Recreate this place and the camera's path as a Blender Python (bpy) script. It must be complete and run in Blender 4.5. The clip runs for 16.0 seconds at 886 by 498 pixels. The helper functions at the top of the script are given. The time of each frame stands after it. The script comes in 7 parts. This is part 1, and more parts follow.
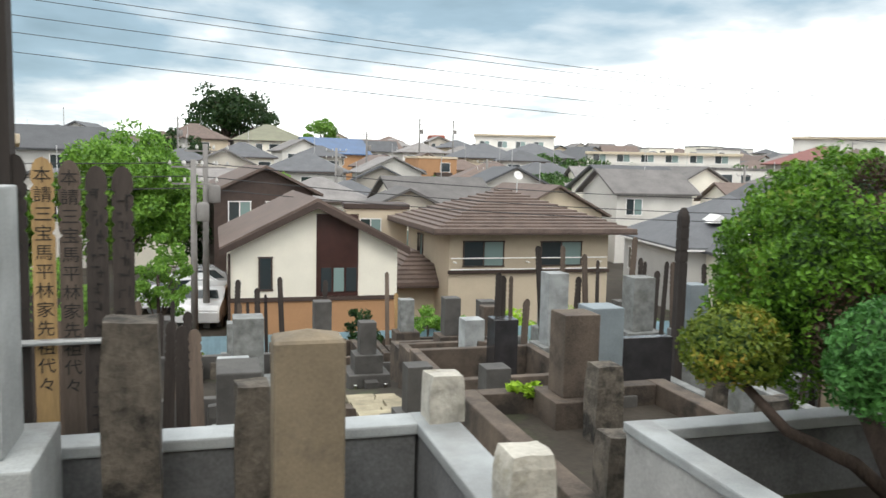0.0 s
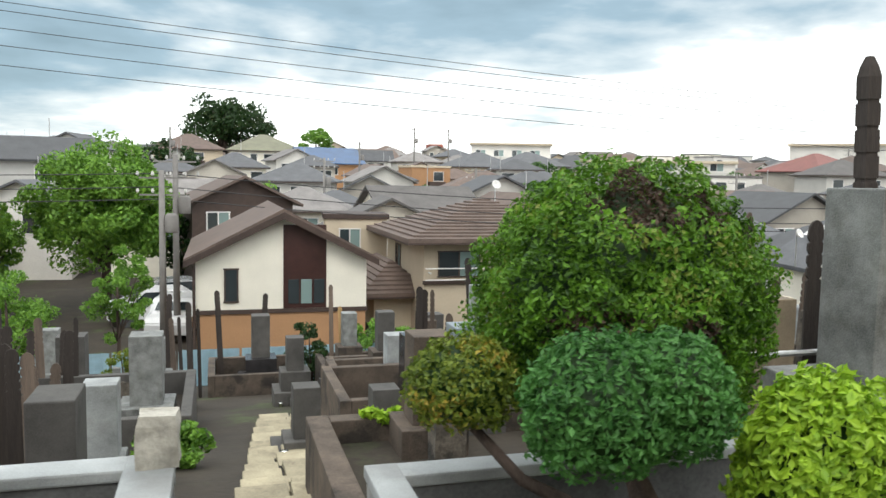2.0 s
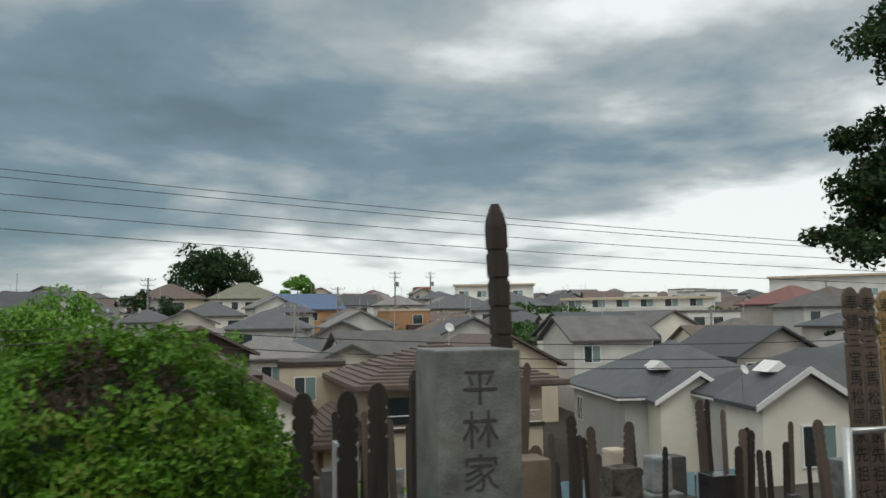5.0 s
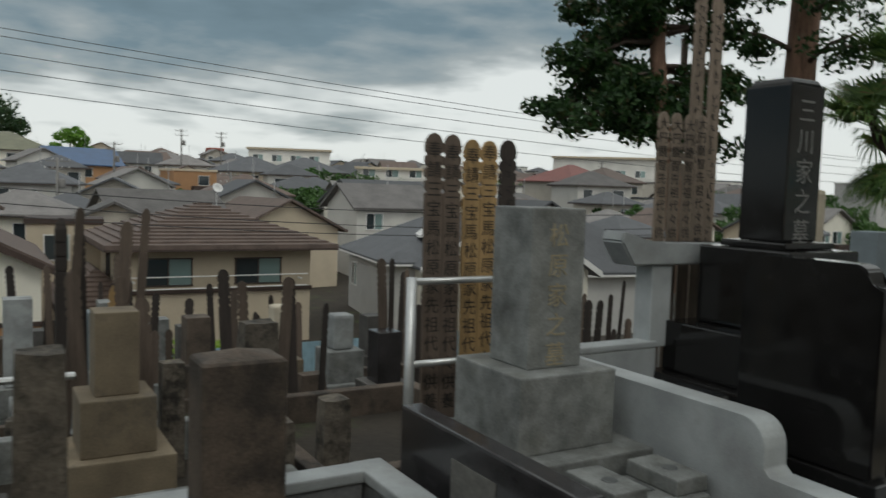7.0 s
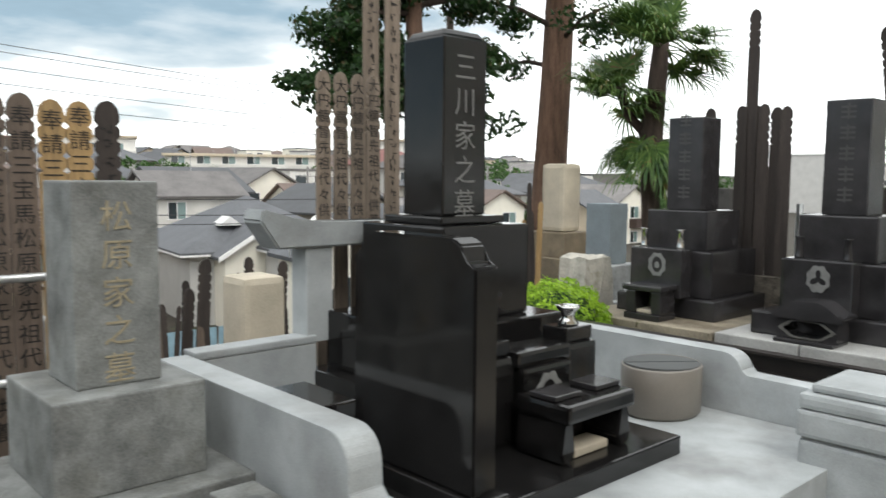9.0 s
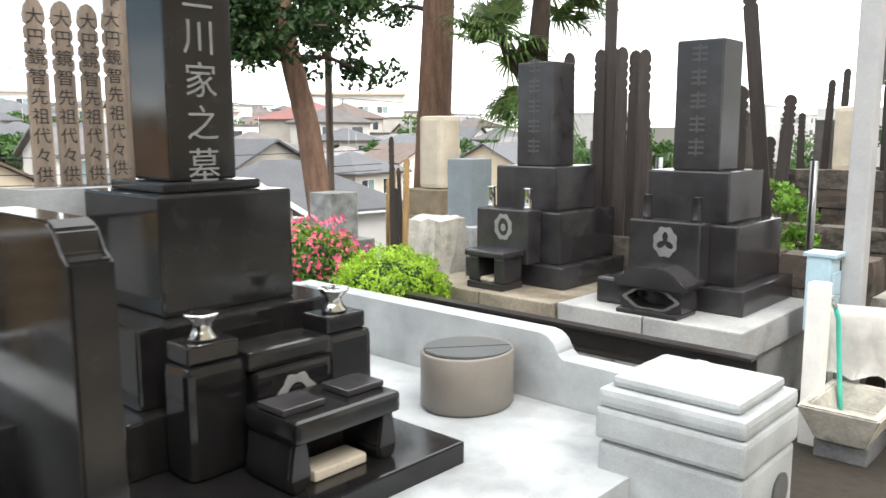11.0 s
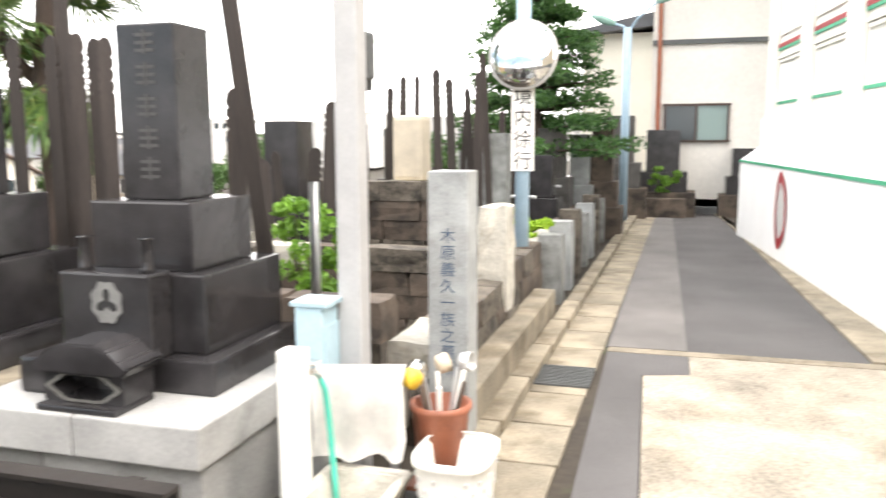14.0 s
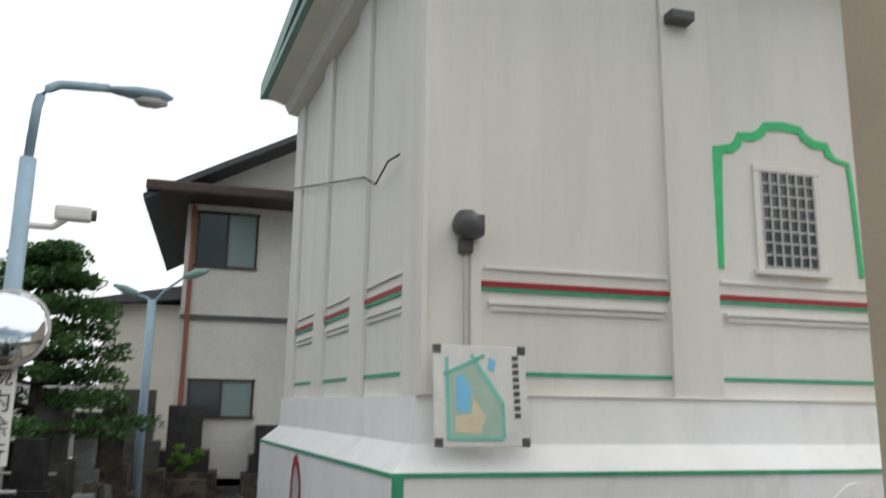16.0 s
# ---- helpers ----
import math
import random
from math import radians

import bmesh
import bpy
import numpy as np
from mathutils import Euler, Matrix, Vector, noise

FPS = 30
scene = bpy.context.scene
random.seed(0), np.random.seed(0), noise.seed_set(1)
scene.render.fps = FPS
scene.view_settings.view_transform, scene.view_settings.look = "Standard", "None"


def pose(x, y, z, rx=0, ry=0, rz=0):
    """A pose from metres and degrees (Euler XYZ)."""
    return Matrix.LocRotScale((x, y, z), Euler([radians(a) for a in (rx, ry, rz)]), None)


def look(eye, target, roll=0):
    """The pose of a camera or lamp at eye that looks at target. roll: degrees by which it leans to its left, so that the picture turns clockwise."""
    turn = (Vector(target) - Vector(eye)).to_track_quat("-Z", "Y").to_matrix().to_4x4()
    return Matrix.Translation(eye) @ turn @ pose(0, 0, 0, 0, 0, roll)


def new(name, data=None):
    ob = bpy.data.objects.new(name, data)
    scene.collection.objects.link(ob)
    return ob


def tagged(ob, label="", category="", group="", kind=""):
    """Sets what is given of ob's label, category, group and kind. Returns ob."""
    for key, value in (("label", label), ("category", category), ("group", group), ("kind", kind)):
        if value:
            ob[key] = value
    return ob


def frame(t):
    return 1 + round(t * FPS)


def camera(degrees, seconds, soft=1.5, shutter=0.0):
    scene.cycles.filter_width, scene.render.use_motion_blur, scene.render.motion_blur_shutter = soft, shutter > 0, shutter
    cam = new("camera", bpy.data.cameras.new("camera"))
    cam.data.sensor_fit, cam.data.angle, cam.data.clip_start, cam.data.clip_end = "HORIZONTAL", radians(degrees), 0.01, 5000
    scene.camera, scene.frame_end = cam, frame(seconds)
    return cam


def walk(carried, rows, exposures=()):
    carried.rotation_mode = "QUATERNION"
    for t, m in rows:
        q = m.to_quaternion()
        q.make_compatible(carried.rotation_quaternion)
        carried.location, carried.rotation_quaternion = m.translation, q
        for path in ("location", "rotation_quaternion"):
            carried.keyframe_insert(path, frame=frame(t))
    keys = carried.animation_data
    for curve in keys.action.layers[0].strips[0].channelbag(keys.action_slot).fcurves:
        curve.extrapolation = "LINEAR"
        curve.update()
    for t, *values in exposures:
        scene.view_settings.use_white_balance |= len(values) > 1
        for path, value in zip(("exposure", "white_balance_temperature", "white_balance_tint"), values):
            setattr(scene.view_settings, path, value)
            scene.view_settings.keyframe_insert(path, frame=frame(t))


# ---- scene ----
cam = camera(58.1, 16.0, soft=1.5, shutter=0.4)
PATH = [
    (0, (0.591, -1.81, 1.456), (1.143, 0.102, 1.257), 1.3),
    (0.5, (0.867, -1.791, 1.486), (1.431, 0.115, 1.265), 0.0),
    (1, (1.166, -1.716, 1.478), (1.638, 0.216, 1.265), 1.6),
    (1.5, (1.472, -1.748, 1.477), (2.027, 0.165, 1.295), -0.0),
    (2, (1.775, -1.743, 1.493), (2.32, 0.174, 1.316), 1.0),
    (2.5, (1.998, -1.927, 1.516), (2.428, 0.025, 1.471), 0.0),
    (3, (2.306, -2.041, 1.589), (2.726, -0.085, 1.61), 0.6),
    (5.5, (3.957, -1.913, 1.595), (4.556, -0.015, 1.784), -0.9),
    (6, (4.296, -1.924, 1.517), (4.955, -0.036, 1.523), -0.1),
    (6.5, (4.612, -1.982, 1.507), (5.427, -0.159, 1.388), 0.7),
    (7, (4.948, -1.966, 1.450), (5.957, -0.245, 1.303), 1.8),
    (7.5, (5.265, -1.950, 1.398), (6.355, -0.284, 1.210), -1.5),
    (8, (5.606, -2.000, 1.395), (6.691, -0.332, 1.188), 0.6),
    (8.5, (5.885, -2.058, 1.407), (7.031, -0.429, 1.228), -1.2),
    (9, (6.160, -1.980, 1.406), (7.511, -0.516, 1.229), 0.5),
    (11.5, (7.499, -2.030, 1.416), (8.959, -0.696, 1.119), -0.0),
    (12, (7.792, -2.077, 1.431), (9.212, -0.695, 1.156), 1.0),
    (12.5, (8.038, -2.133, 1.458), (9.549, -0.852, 1.179), -0.5),
    (13, (8.322, -2.074, 1.450), (10.018, -1.047, 1.190), 0.1),
    (13.5, (8.584, -2.053, 1.464), (10.407, -1.272, 1.206), -0.9),
    (14, (8.815, -2.116, 1.455), (10.719, -1.569, 1.178), -0.2),
    (14.5, (9.041, -2.202, 1.489), (11.022, -2.002, 1.296), 3.5),
    (15, (9.131, -2.194, 1.523), (11.123, -2.367, 1.558), 2.0),
    (15.5, (9.095, -2.247, 1.591), (11.045, -2.655, 1.774), 0.6),
    (16, (9.175, -2.357, 1.649), (11.063, -2.894, 2.037), 0.8),
]
EXPOSURES = [
    (0.0, -0.05, 6500, 8),
    (2.0, -0.08, 6500, 7),
    (3.0, -0.3, 6500, 7),
    (4.2, -0.7, 6500, 5),
    (5.5, -1.38, 6430, 4),
    (6.3, -1.62, 6450, 4),
    (7.0, -1.36, 6450, 4),
    (8.0, -0.7, 6450, 6),
    (9.0, -0.15, 6450, 8),
    (11.5, 0.9, 6550, 11),
    (12.5, 1.18, 6650, 12),
    (13.5, 1.25, 6800, 13),
    (14.5, 1.15, 6850, 14),
    (15.0, 0.8, 6700, 13),
    (15.5, -0.1, 6550, 11),
    (16.0, -0.7, 6400, 10),
]
walk(cam, [(t, look(eye, target, roll)) for t, eye, target, roll in PATH], EXPOSURES)


# ---- sky and sun ----
SUN_EL, SUN_AZ = radians(52), radians(200)
world = bpy.data.worlds.new("sky")
scene.world = world
world.use_nodes = True


def build_sky():
    nt = world.node_tree
    nt.nodes.clear()
    N, L = nt.nodes.new, nt.links.new

    def math_node(op, a, b=None, clamp=False):
        n = N("ShaderNodeMath")
        n.operation, n.use_clamp = op, clamp
        for i, v in enumerate((a, b)):
            if v is None:
                continue
            if isinstance(v, (int, float)):
                n.inputs[i].default_value = v
            else:
                L(v, n.inputs[i])
        return n.outputs[0]

    out, bg = N("ShaderNodeOutputWorld"), N("ShaderNodeBackground")
    sky = N("ShaderNodeTexSky")
    sky.sky_type, sky.sun_disc = "NISHITA", False
    sky.sun_elevation, sky.sun_rotation = SUN_EL, SUN_AZ
    co = N("ShaderNodeTexCoord")
    sep = N("ShaderNodeSeparateXYZ")
    L(co.outputs["Generated"], sep.inputs[0])
    den = math_node("ADD", math_node("MAXIMUM", sep.outputs[2], 0.0), 0.16)
    com = N("ShaderNodeCombineXYZ")
    L(math_node("DIVIDE", sep.outputs[0], den), com.inputs[0])
    L(math_node("DIVIDE", sep.outputs[1], den), com.inputs[1])
    big = N("ShaderNodeTexNoise")
    big.inputs["Scale"].default_value, big.inputs["Detail"].default_value, big.inputs["Roughness"].default_value = 0.75, 6, 0.52
    big.inputs["Distortion"].default_value = 0.3
    shift = N("ShaderNodeVectorMath")
    shift.inputs[1].default_value = (3.1, 0.4, 0)
    L(com.outputs[0], shift.inputs[0])
    L(shift.outputs[0], big.inputs["Vector"])
    fine = N("ShaderNodeTexNoise")
    fine.inputs["Scale"].default_value, fine.inputs["Detail"].default_value = 2.6, 8
    L(com.outputs[0], fine.inputs["Vector"])
    # the dark cloud bank stands over the valley, thinning low to the right
    bank = math_node("ADD", math_node("MULTIPLY", sep.outputs[1], 0.75), math_node("MULTIPLY", sep.outputs[0], -0.85))
    lift = N("ShaderNodeMapRange")
    lift.inputs[1].default_value, lift.inputs[2].default_value = 0.03, 0.25
    L(sep.outputs[2], lift.inputs[0])
    dark = math_node("ADD", big.outputs[0], math_node("MULTIPLY", math_node("SUBTRACT", fine.outputs[0], 0.18), 0.4))
    dark = math_node("ADD", dark, math_node("MULTIPLY", bank, 0.34))
    dark = math_node("MULTIPLY", dark, math_node("ADD", math_node("MULTIPLY", lift.outputs[0], 0.38), 0.62))
    high = N("ShaderNodeMapRange")
    high.inputs[1].default_value, high.inputs[2].default_value = 0.22, 0.62
    high.inputs[3].default_value, high.inputs[4].default_value = 1.0, 0.72
    L(sep.outputs[2], high.inputs[0])
    dark = math_node("MULTIPLY", dark, high.outputs[0])
    # high up to the left the bank breaks open
    gap = math_node("MULTIPLY", math_node("SUBTRACT", sep.outputs[2], 0.18, True), math_node("SUBTRACT", 0.3, sep.outputs[0], True))
    dark = math_node("SUBTRACT", dark, math_node("MULTIPLY", gap, 2.7))
    ramp = N("ShaderNodeValToRGB")
    e = ramp.color_ramp.elements
    e[0].position, e[0].color = 0.50, (2.2, 2.22, 2.22, 1)
    e[1].position, e[1].color = 0.9, (0.31, 0.44, 0.52, 1)
    mid = e.new(0.62)
    mid.color = (1.0, 1.08, 1.12, 1)
    mid2 = e.new(0.74)
    mid2.color = (0.47, 0.64, 0.76, 1)
    L(dark, ramp.inputs[0])
    mix = N("ShaderNodeMixRGB")
    mix.inputs[0].default_value = 0.86
    skyg = N("ShaderNodeMixRGB")
    skyg.blend_type, skyg.inputs[0].default_value, skyg.inputs[2].default_value = "MULTIPLY", 1.0, (0.12, 0.12, 0.12, 1)
    L(sky.outputs[0], skyg.inputs[1])
    L(skyg.outputs[0], mix.inputs[1])
    L(ramp.outputs[0], mix.inputs[2])
    L(mix.outputs[0], bg.inputs[0])
    bg.inputs[1].default_value = 1.0
    L(bg.outputs[0], out.inputs[0])


build_sky()
sun_data = bpy.data.lights.new("sun", "SUN")
sun_data.energy, sun_data.angle, sun_data.color = 1.2, radians(20), (1.0, 0.96, 0.9)
sun = new("sun", sun_data)
sun.matrix_world = look((0, 0, 40), (40 * math.cos(SUN_EL) * math.sin(SUN_AZ + math.pi), 40 * math.cos(SUN_EL) * math.cos(SUN_AZ + math.pi), 40 - 40 * math.sin(SUN_EL)))


# ---- materials ----
def mat(name, base, rough=0.8, var=0.3, scale=6.0, fine=70.0, bump=0.15, metal=0.0, stain=None, stain_at=0.55, grain=None, trans=0.0, rnd=0.12, spec=0.5):
    """Surface with broad and fine variation, an optional stain colour, stretched grain and per-object tint."""
    m = bpy.data.materials.new(name)
    m.use_nodes = True
    nt = m.node_tree
    N, L = nt.nodes.new, nt.links.new
    b = nt.nodes["Principled BSDF"]
    co, mp = N("ShaderNodeTexCoord"), N("ShaderNodeMapping")
    L(co.outputs["Object"], mp.inputs[0])
    if grain:
        mp.inputs["Scale"].default_value = grain
    info = N("ShaderNodeObjectInfo")
    n1, n2 = N("ShaderNodeTexNoise"), N("ShaderNodeTexNoise")
    for n, s, d in ((n1, scale, 5), (n2, fine, 3)):
        n.noise_dimensions = "4D"
        n.inputs["Scale"].default_value, n.inputs["Detail"].default_value = s, d
        L(mp.outputs[0], n.inputs["Vector"])
        L(info.outputs["Random"], n.inputs["W"])
    add = N("ShaderNodeMath")
    add.operation = "MULTIPLY_ADD"
    L(n2.outputs[0], add.inputs[0])
    add.inputs[1].default_value = 0.5
    L(n1.outputs[0], add.inputs[2])
    mr = N("ShaderNodeMapRange")
    mr.inputs[1].default_value, mr.inputs[2].default_value = 0.5, 1.0
    mr.inputs[3].default_value, mr.inputs[4].default_value = 1 - var, 1 + var
    L(add.outputs[0], mr.inputs[0])
    r2 = N("ShaderNodeMapRange")
    r2.inputs[3].default_value, r2.inputs[4].default_value = 1 - rnd, 1 + rnd
    L(info.outputs["Random"], r2.inputs[0])
    mul = N("ShaderNodeMath")
    mul.operation = "MULTIPLY"
    L(mr.outputs[0], mul.inputs[0])
    L(r2.outputs[0], mul.inputs[1])
    col = N("ShaderNodeVectorMath")
    col.operation = "SCALE"
    L(mul.outputs[0], col.inputs["Scale"])
    if stain:
        n3 = N("ShaderNodeTexNoise")
        n3.noise_dimensions = "4D"
        n3.inputs["Scale"].default_value, n3.inputs["Detail"].default_value, n3.inputs["Roughness"].default_value = scale * 0.6, 8, 0.65
        L(mp.outputs[0], n3.inputs["Vector"])
        L(info.outputs["Random"], n3.inputs["W"])
        s = N("ShaderNodeMapRange")
        s.inputs[1].default_value, s.inputs[2].default_value = stain_at, stain_at + 0.12
        L(n3.outputs[0], s.inputs[0])
        mx = N("ShaderNodeMixRGB")
        mx.inputs[1].default_value, mx.inputs[2].default_value = (*base, 1), (*stain, 1)
        L(s.outputs[0], mx.inputs[0])
        L(mx.outputs[0], col.inputs[0])
    else:
        col.inputs[0].default_value = base
    L(col.outputs[0], b.inputs["Base Color"])
    rr = N("ShaderNodeMapRange")
    rr.inputs[3].default_value, rr.inputs[4].default_value = max(rough - 0.1, 0.02), min(rough + 0.1, 1)
    L(n1.outputs[0], rr.inputs[0])
    L(rr.outputs[0], b.inputs["Roughness"])
    b.inputs["Metallic"].default_value = metal
    b.inputs["Specular IOR Level"].default_value = spec
    if bump:
        bp = N("ShaderNodeBump")
        bp.inputs["Strength"].default_value, bp.inputs["Distance"].default_value = bump, 0.02
        L(add.outputs[0], bp.inputs["Height"])
        L(bp.outputs[0], b.inputs["Normal"])
    if trans:
        b.inputs["Subsurface Weight"].default_value = 0.0
        out = nt.nodes["Material Output"]
        tr, ms = N("ShaderNodeBsdfTranslucent"), N("ShaderNodeMixShader")
        L(col.outputs[0], tr.inputs[0])
        ms.inputs[0].default_value = trans
        L(b.outputs[0], ms.inputs[1])
        L(tr.outputs[0], ms.inputs[2])
        L(ms.outputs[0], out.inputs[0])
    return m


def leaf_mat(name, a, b_, c=None):
    """Leaves: three greens spread over the islands of the mesh."""
    m = bpy.data.materials.new(name)
    m.use_nodes = True
    nt = m.node_tree
    N, L = nt.nodes.new, nt.links.new
    b = nt.nodes["Principled BSDF"]
    geo = N("ShaderNodeNewGeometry")
    co = N("ShaderNodeTexCoord")
    no = N("ShaderNodeTexNoise")
    no.inputs["Scale"].default_value, no.inputs["Detail"].default_value = 4.5, 4
    L(co.outputs["Object"], no.inputs["Vector"])
    ad = N("ShaderNodeMath")
    ad.operation = "MULTIPLY_ADD"
    L(geo.outputs["Random Per Island"], ad.inputs[0])
    ad.inputs[1].default_value = 0.55
    s = N("ShaderNodeMapRange")
    s.inputs[1].default_value, s.inputs[2].default_value, s.inputs[3].default_value, s.inputs[4].default_value = 0.3, 0.7, 0.0, 0.5
    L(no.outputs[0], s.inputs[0])
    L(s.outputs[0], ad.inputs[2])
    r = N("ShaderNodeValToRGB")
    e = r.color_ramp.elements
    e[0].position, e[0].color = 0.1, (*a, 1)
    e[1].position, e[1].color = 0.75, (*b_, 1)
    if c:
        x = e.new(0.9)
        x.color = (*c, 1)
    L(ad.outputs[0], r.inputs[0])
    L(r.outputs[0], b.inputs["Base Color"])
    b.inputs["Roughness"].default_value = 0.5
    b.inputs["Specular IOR Level"].default_value = 0.35
    out = nt.nodes["Material Output"]
    tr, ms = N("ShaderNodeBsdfTranslucent"), N("ShaderNodeMixShader")
    L(r.outputs[0], tr.inputs[0])
    ms.inputs[0].default_value = 0.3
    L(b.outputs[0], ms.inputs[1])
    L(tr.outputs[0], ms.inputs[2])
    L(ms.outputs[0], out.inputs[0])
    return m


def glass_mat(name, tint, rough=0.08):
    m = bpy.data.materials.new(name)
    m.use_nodes = True
    b = m.node_tree.nodes["Principled BSDF"]
    b.inputs["Base Color"].default_value = (*tint, 1)
    b.inputs["Roughness"].default_value = rough
    b.inputs["Specular IOR Level"].default_value = 0.8
    return m


GRAN_LT = mat("light granite", (0.3, 0.315, 0.315), 0.6, 0.4, 5, 130, 0.12, stain=(0.23, 0.235, 0.23), stain_at=0.52)
GRAN_MID = mat("grey granite", (0.185, 0.192, 0.186), 0.65, 0.5, 9, 120, 0.22, stain=(0.142, 0.145, 0.135), stain_at=0.5)
GRAN_DK = mat("dark weathered granite", (0.075, 0.071, 0.066), 0.75, 0.4, 5, 120, 0.14, stain=(0.038, 0.036, 0.032))
GRAN_BR = mat("brown weathered stone", (0.09, 0.069, 0.053), 0.85, 0.55, 5, 90, 0.35, stain=(0.032, 0.026, 0.021), stain_at=0.5)
GRAN_TAN = mat("tan sandstone", (0.185, 0.148, 0.1), 0.8, 0.3, 5, 90, 0.15, stain=(0.12, 0.1, 0.075))
GRAN_CREAM = mat("cream stone", (0.52, 0.46, 0.36), 0.75, 0.2, 4, 90, 0.1)
GRAN_BLUE = mat("blue-grey stone", (0.2, 0.235, 0.255), 0.7, 0.2, 5, 90, 0.08)
BLACK = mat("polished black granite", (0.011, 0.0105, 0.0105), 0.1, 0.4, 14, 260, 0.01, spec=0.46)
BLACK_SEMI = mat("worn black granite", (0.03, 0.0285, 0.03), 0.18, 0.45, 6, 200, 0.01, spec=0.5)
CONC = mat("concrete", (0.34, 0.34, 0.33), 0.85, 0.25, 3, 60, 0.15, stain=(0.2, 0.2, 0.19), stain_at=0.58)
CONC_DK = mat("weathered concrete", (0.135, 0.138, 0.14), 0.9, 0.45, 3, 60, 0.2, stain=(0.085, 0.085, 0.082))
CONC_TOP = mat("pale granite coping", (0.34, 0.36, 0.365), 0.6, 0.3, 4, 210, 0.06, stain=(0.29, 0.3, 0.3), stain_at=0.52)
ROUGH_W = mat("rough pale stone", (0.42, 0.4, 0.35), 0.9, 0.3, 9, 50, 0.5, stain=(0.28, 0.26, 0.2))
ROUGH_D = mat("rough dark stone", (0.105, 0.09, 0.072), 0.9, 0.6, 9, 50, 0.7, stain=(0.025, 0.022, 0.018), stain_at=0.5)
WOOD_DK = mat("weathered dark wood", (0.038, 0.03, 0.026), 0.85, 0.4, 5, 40, 0.3, grain=(6, 6, 0.5), rnd=0.3)
WOOD_MID = mat("aged brown wood", (0.11, 0.083, 0.065), 0.8, 0.35, 5, 40, 0.2, grain=(6, 6, 0.5), rnd=0.3)
WOOD_PALE = mat("silvered brown wood", (0.2, 0.158, 0.122), 0.8, 0.4, 5, 40, 0.2, grain=(6, 6, 0.5), rnd=0.25)
WOOD_NEW = mat("fresh yellow wood", (0.36, 0.235, 0.105), 0.7, 0.35, 5, 40, 0.1, grain=(6, 6, 0.5))
INK = mat("black ink", (0.012, 0.011, 0.01), 0.7, 0.2, 20, 90, 0)
CARVED = mat("carved letter recess", (0.125, 0.122, 0.112), 0.9, 0.3, 20, 90, 0.1)
# the shade inside cut letters, given as a dark base colour
CARVED_SHADE = mat("shade-darkened carved letter", (0.06, 0.061, 0.058), 0.9, 0.2, 20, 90, 0.1)
CARVED_DIM = mat("dim carved letter", (0.055, 0.053, 0.052), 0.7, 0.2, 20, 90, 0.1)
CARVED_LT = mat("pale carved letter", (0.17, 0.17, 0.165), 0.8, 0.2, 20, 90, 0.1)
SOIL = mat("bare soil and weeds", (0.036, 0.029, 0.021), 0.95, 0.4, 1.5, 18, 0.5, stain=(0.05, 0.065, 0.025))
FLAG = mat("flagstone", (0.33, 0.29, 0.2), 0.85, 0.3, 5, 60, 0.25, stain=(0.2, 0.17, 0.12))
ASPH = mat("asphalt", (0.092, 0.088, 0.088), 0.9, 0.3, 1.2, 120, 0.35, stain=(0.075, 0.072, 0.07))
ASPH_LT = mat("worn pale asphalt", (0.125, 0.118, 0.113), 0.9, 0.3, 1.5, 120, 0.35, stain=(0.115, 0.108, 0.1))
GRAVELC = mat("washed aggregate paving", (0.27, 0.24, 0.195), 0.9, 0.6, 2, 38, 0.5, stain=(0.22, 0.19, 0.145))
KERBC = mat("kerb concrete", (0.23, 0.2, 0.15), 0.9, 0.45, 3, 60, 0.3, stain=(0.135, 0.11, 0.075), stain_at=0.5)
PLASTER = mat("white plaster", (0.8, 0.78, 0.72), 0.85, 0.045, 1.2, 30, 0.06, stain=(0.765, 0.745, 0.685), stain_at=0.5, grain=(2.2, 2.2, 0.25), rnd=0.0)
PLASTER_W = mat("bright white paint", (0.86, 0.86, 0.85), 0.7, 0.05, 1.5, 30, 0.05, stain=(0.74, 0.73, 0.7), stain_at=0.58, grain=(1.6, 1.6, 0.5), rnd=0.0)
GREEN_P = mat("green painted line", (0.05, 0.36, 0.2), 0.6, 0.2, 10, 60, 0.05)
RED_P = mat("red painted band", (0.34, 0.025, 0.03), 0.6, 0.2, 10, 60, 0.05)
COPPER = mat("green copper", (0.22, 0.37, 0.32), 0.6, 0.2, 8, 60, 0.1)
STEEL = mat("galvanised steel", (0.55, 0.56, 0.56), 0.35, 0.15, 10, 80, 0.02, metal=0.7)
CHROME = mat("polished steel", (0.75, 0.74, 0.72), 0.15, 0.1, 10, 80, 0.0, metal=1.0)
POLE_BLUE = mat("pale blue paint", (0.33, 0.46, 0.56), 0.5, 0.12, 8, 60, 0.05)
POLE_GREY = mat("pale grey paint", (0.4, 0.4, 0.4), 0.5, 0.1, 8, 60, 0.05)
BROWN_MET = mat("dark brown steel", (0.022, 0.018, 0.016), 0.4, 0.3, 12, 60, 0.05)
WHITE_PL = mat("white plastic", (0.8, 0.79, 0.75), 0.5, 0.08, 8, 60, 0.02)
DARK_PL = mat("dark grey plastic", (0.08, 0.085, 0.085), 0.5, 0.2, 8, 60, 0.02)
TEAL_PL = mat("teal hose", (0.08, 0.55, 0.42), 0.4, 0.1, 8, 60, 0.0)
RED_PL = mat("brown-red bucket", (0.26, 0.09, 0.05), 0.5, 0.2, 8, 60, 0.02)
BLUE_MET = mat("pale blue metal", (0.4, 0.55, 0.62), 0.5, 0.12, 8, 60, 0.02)
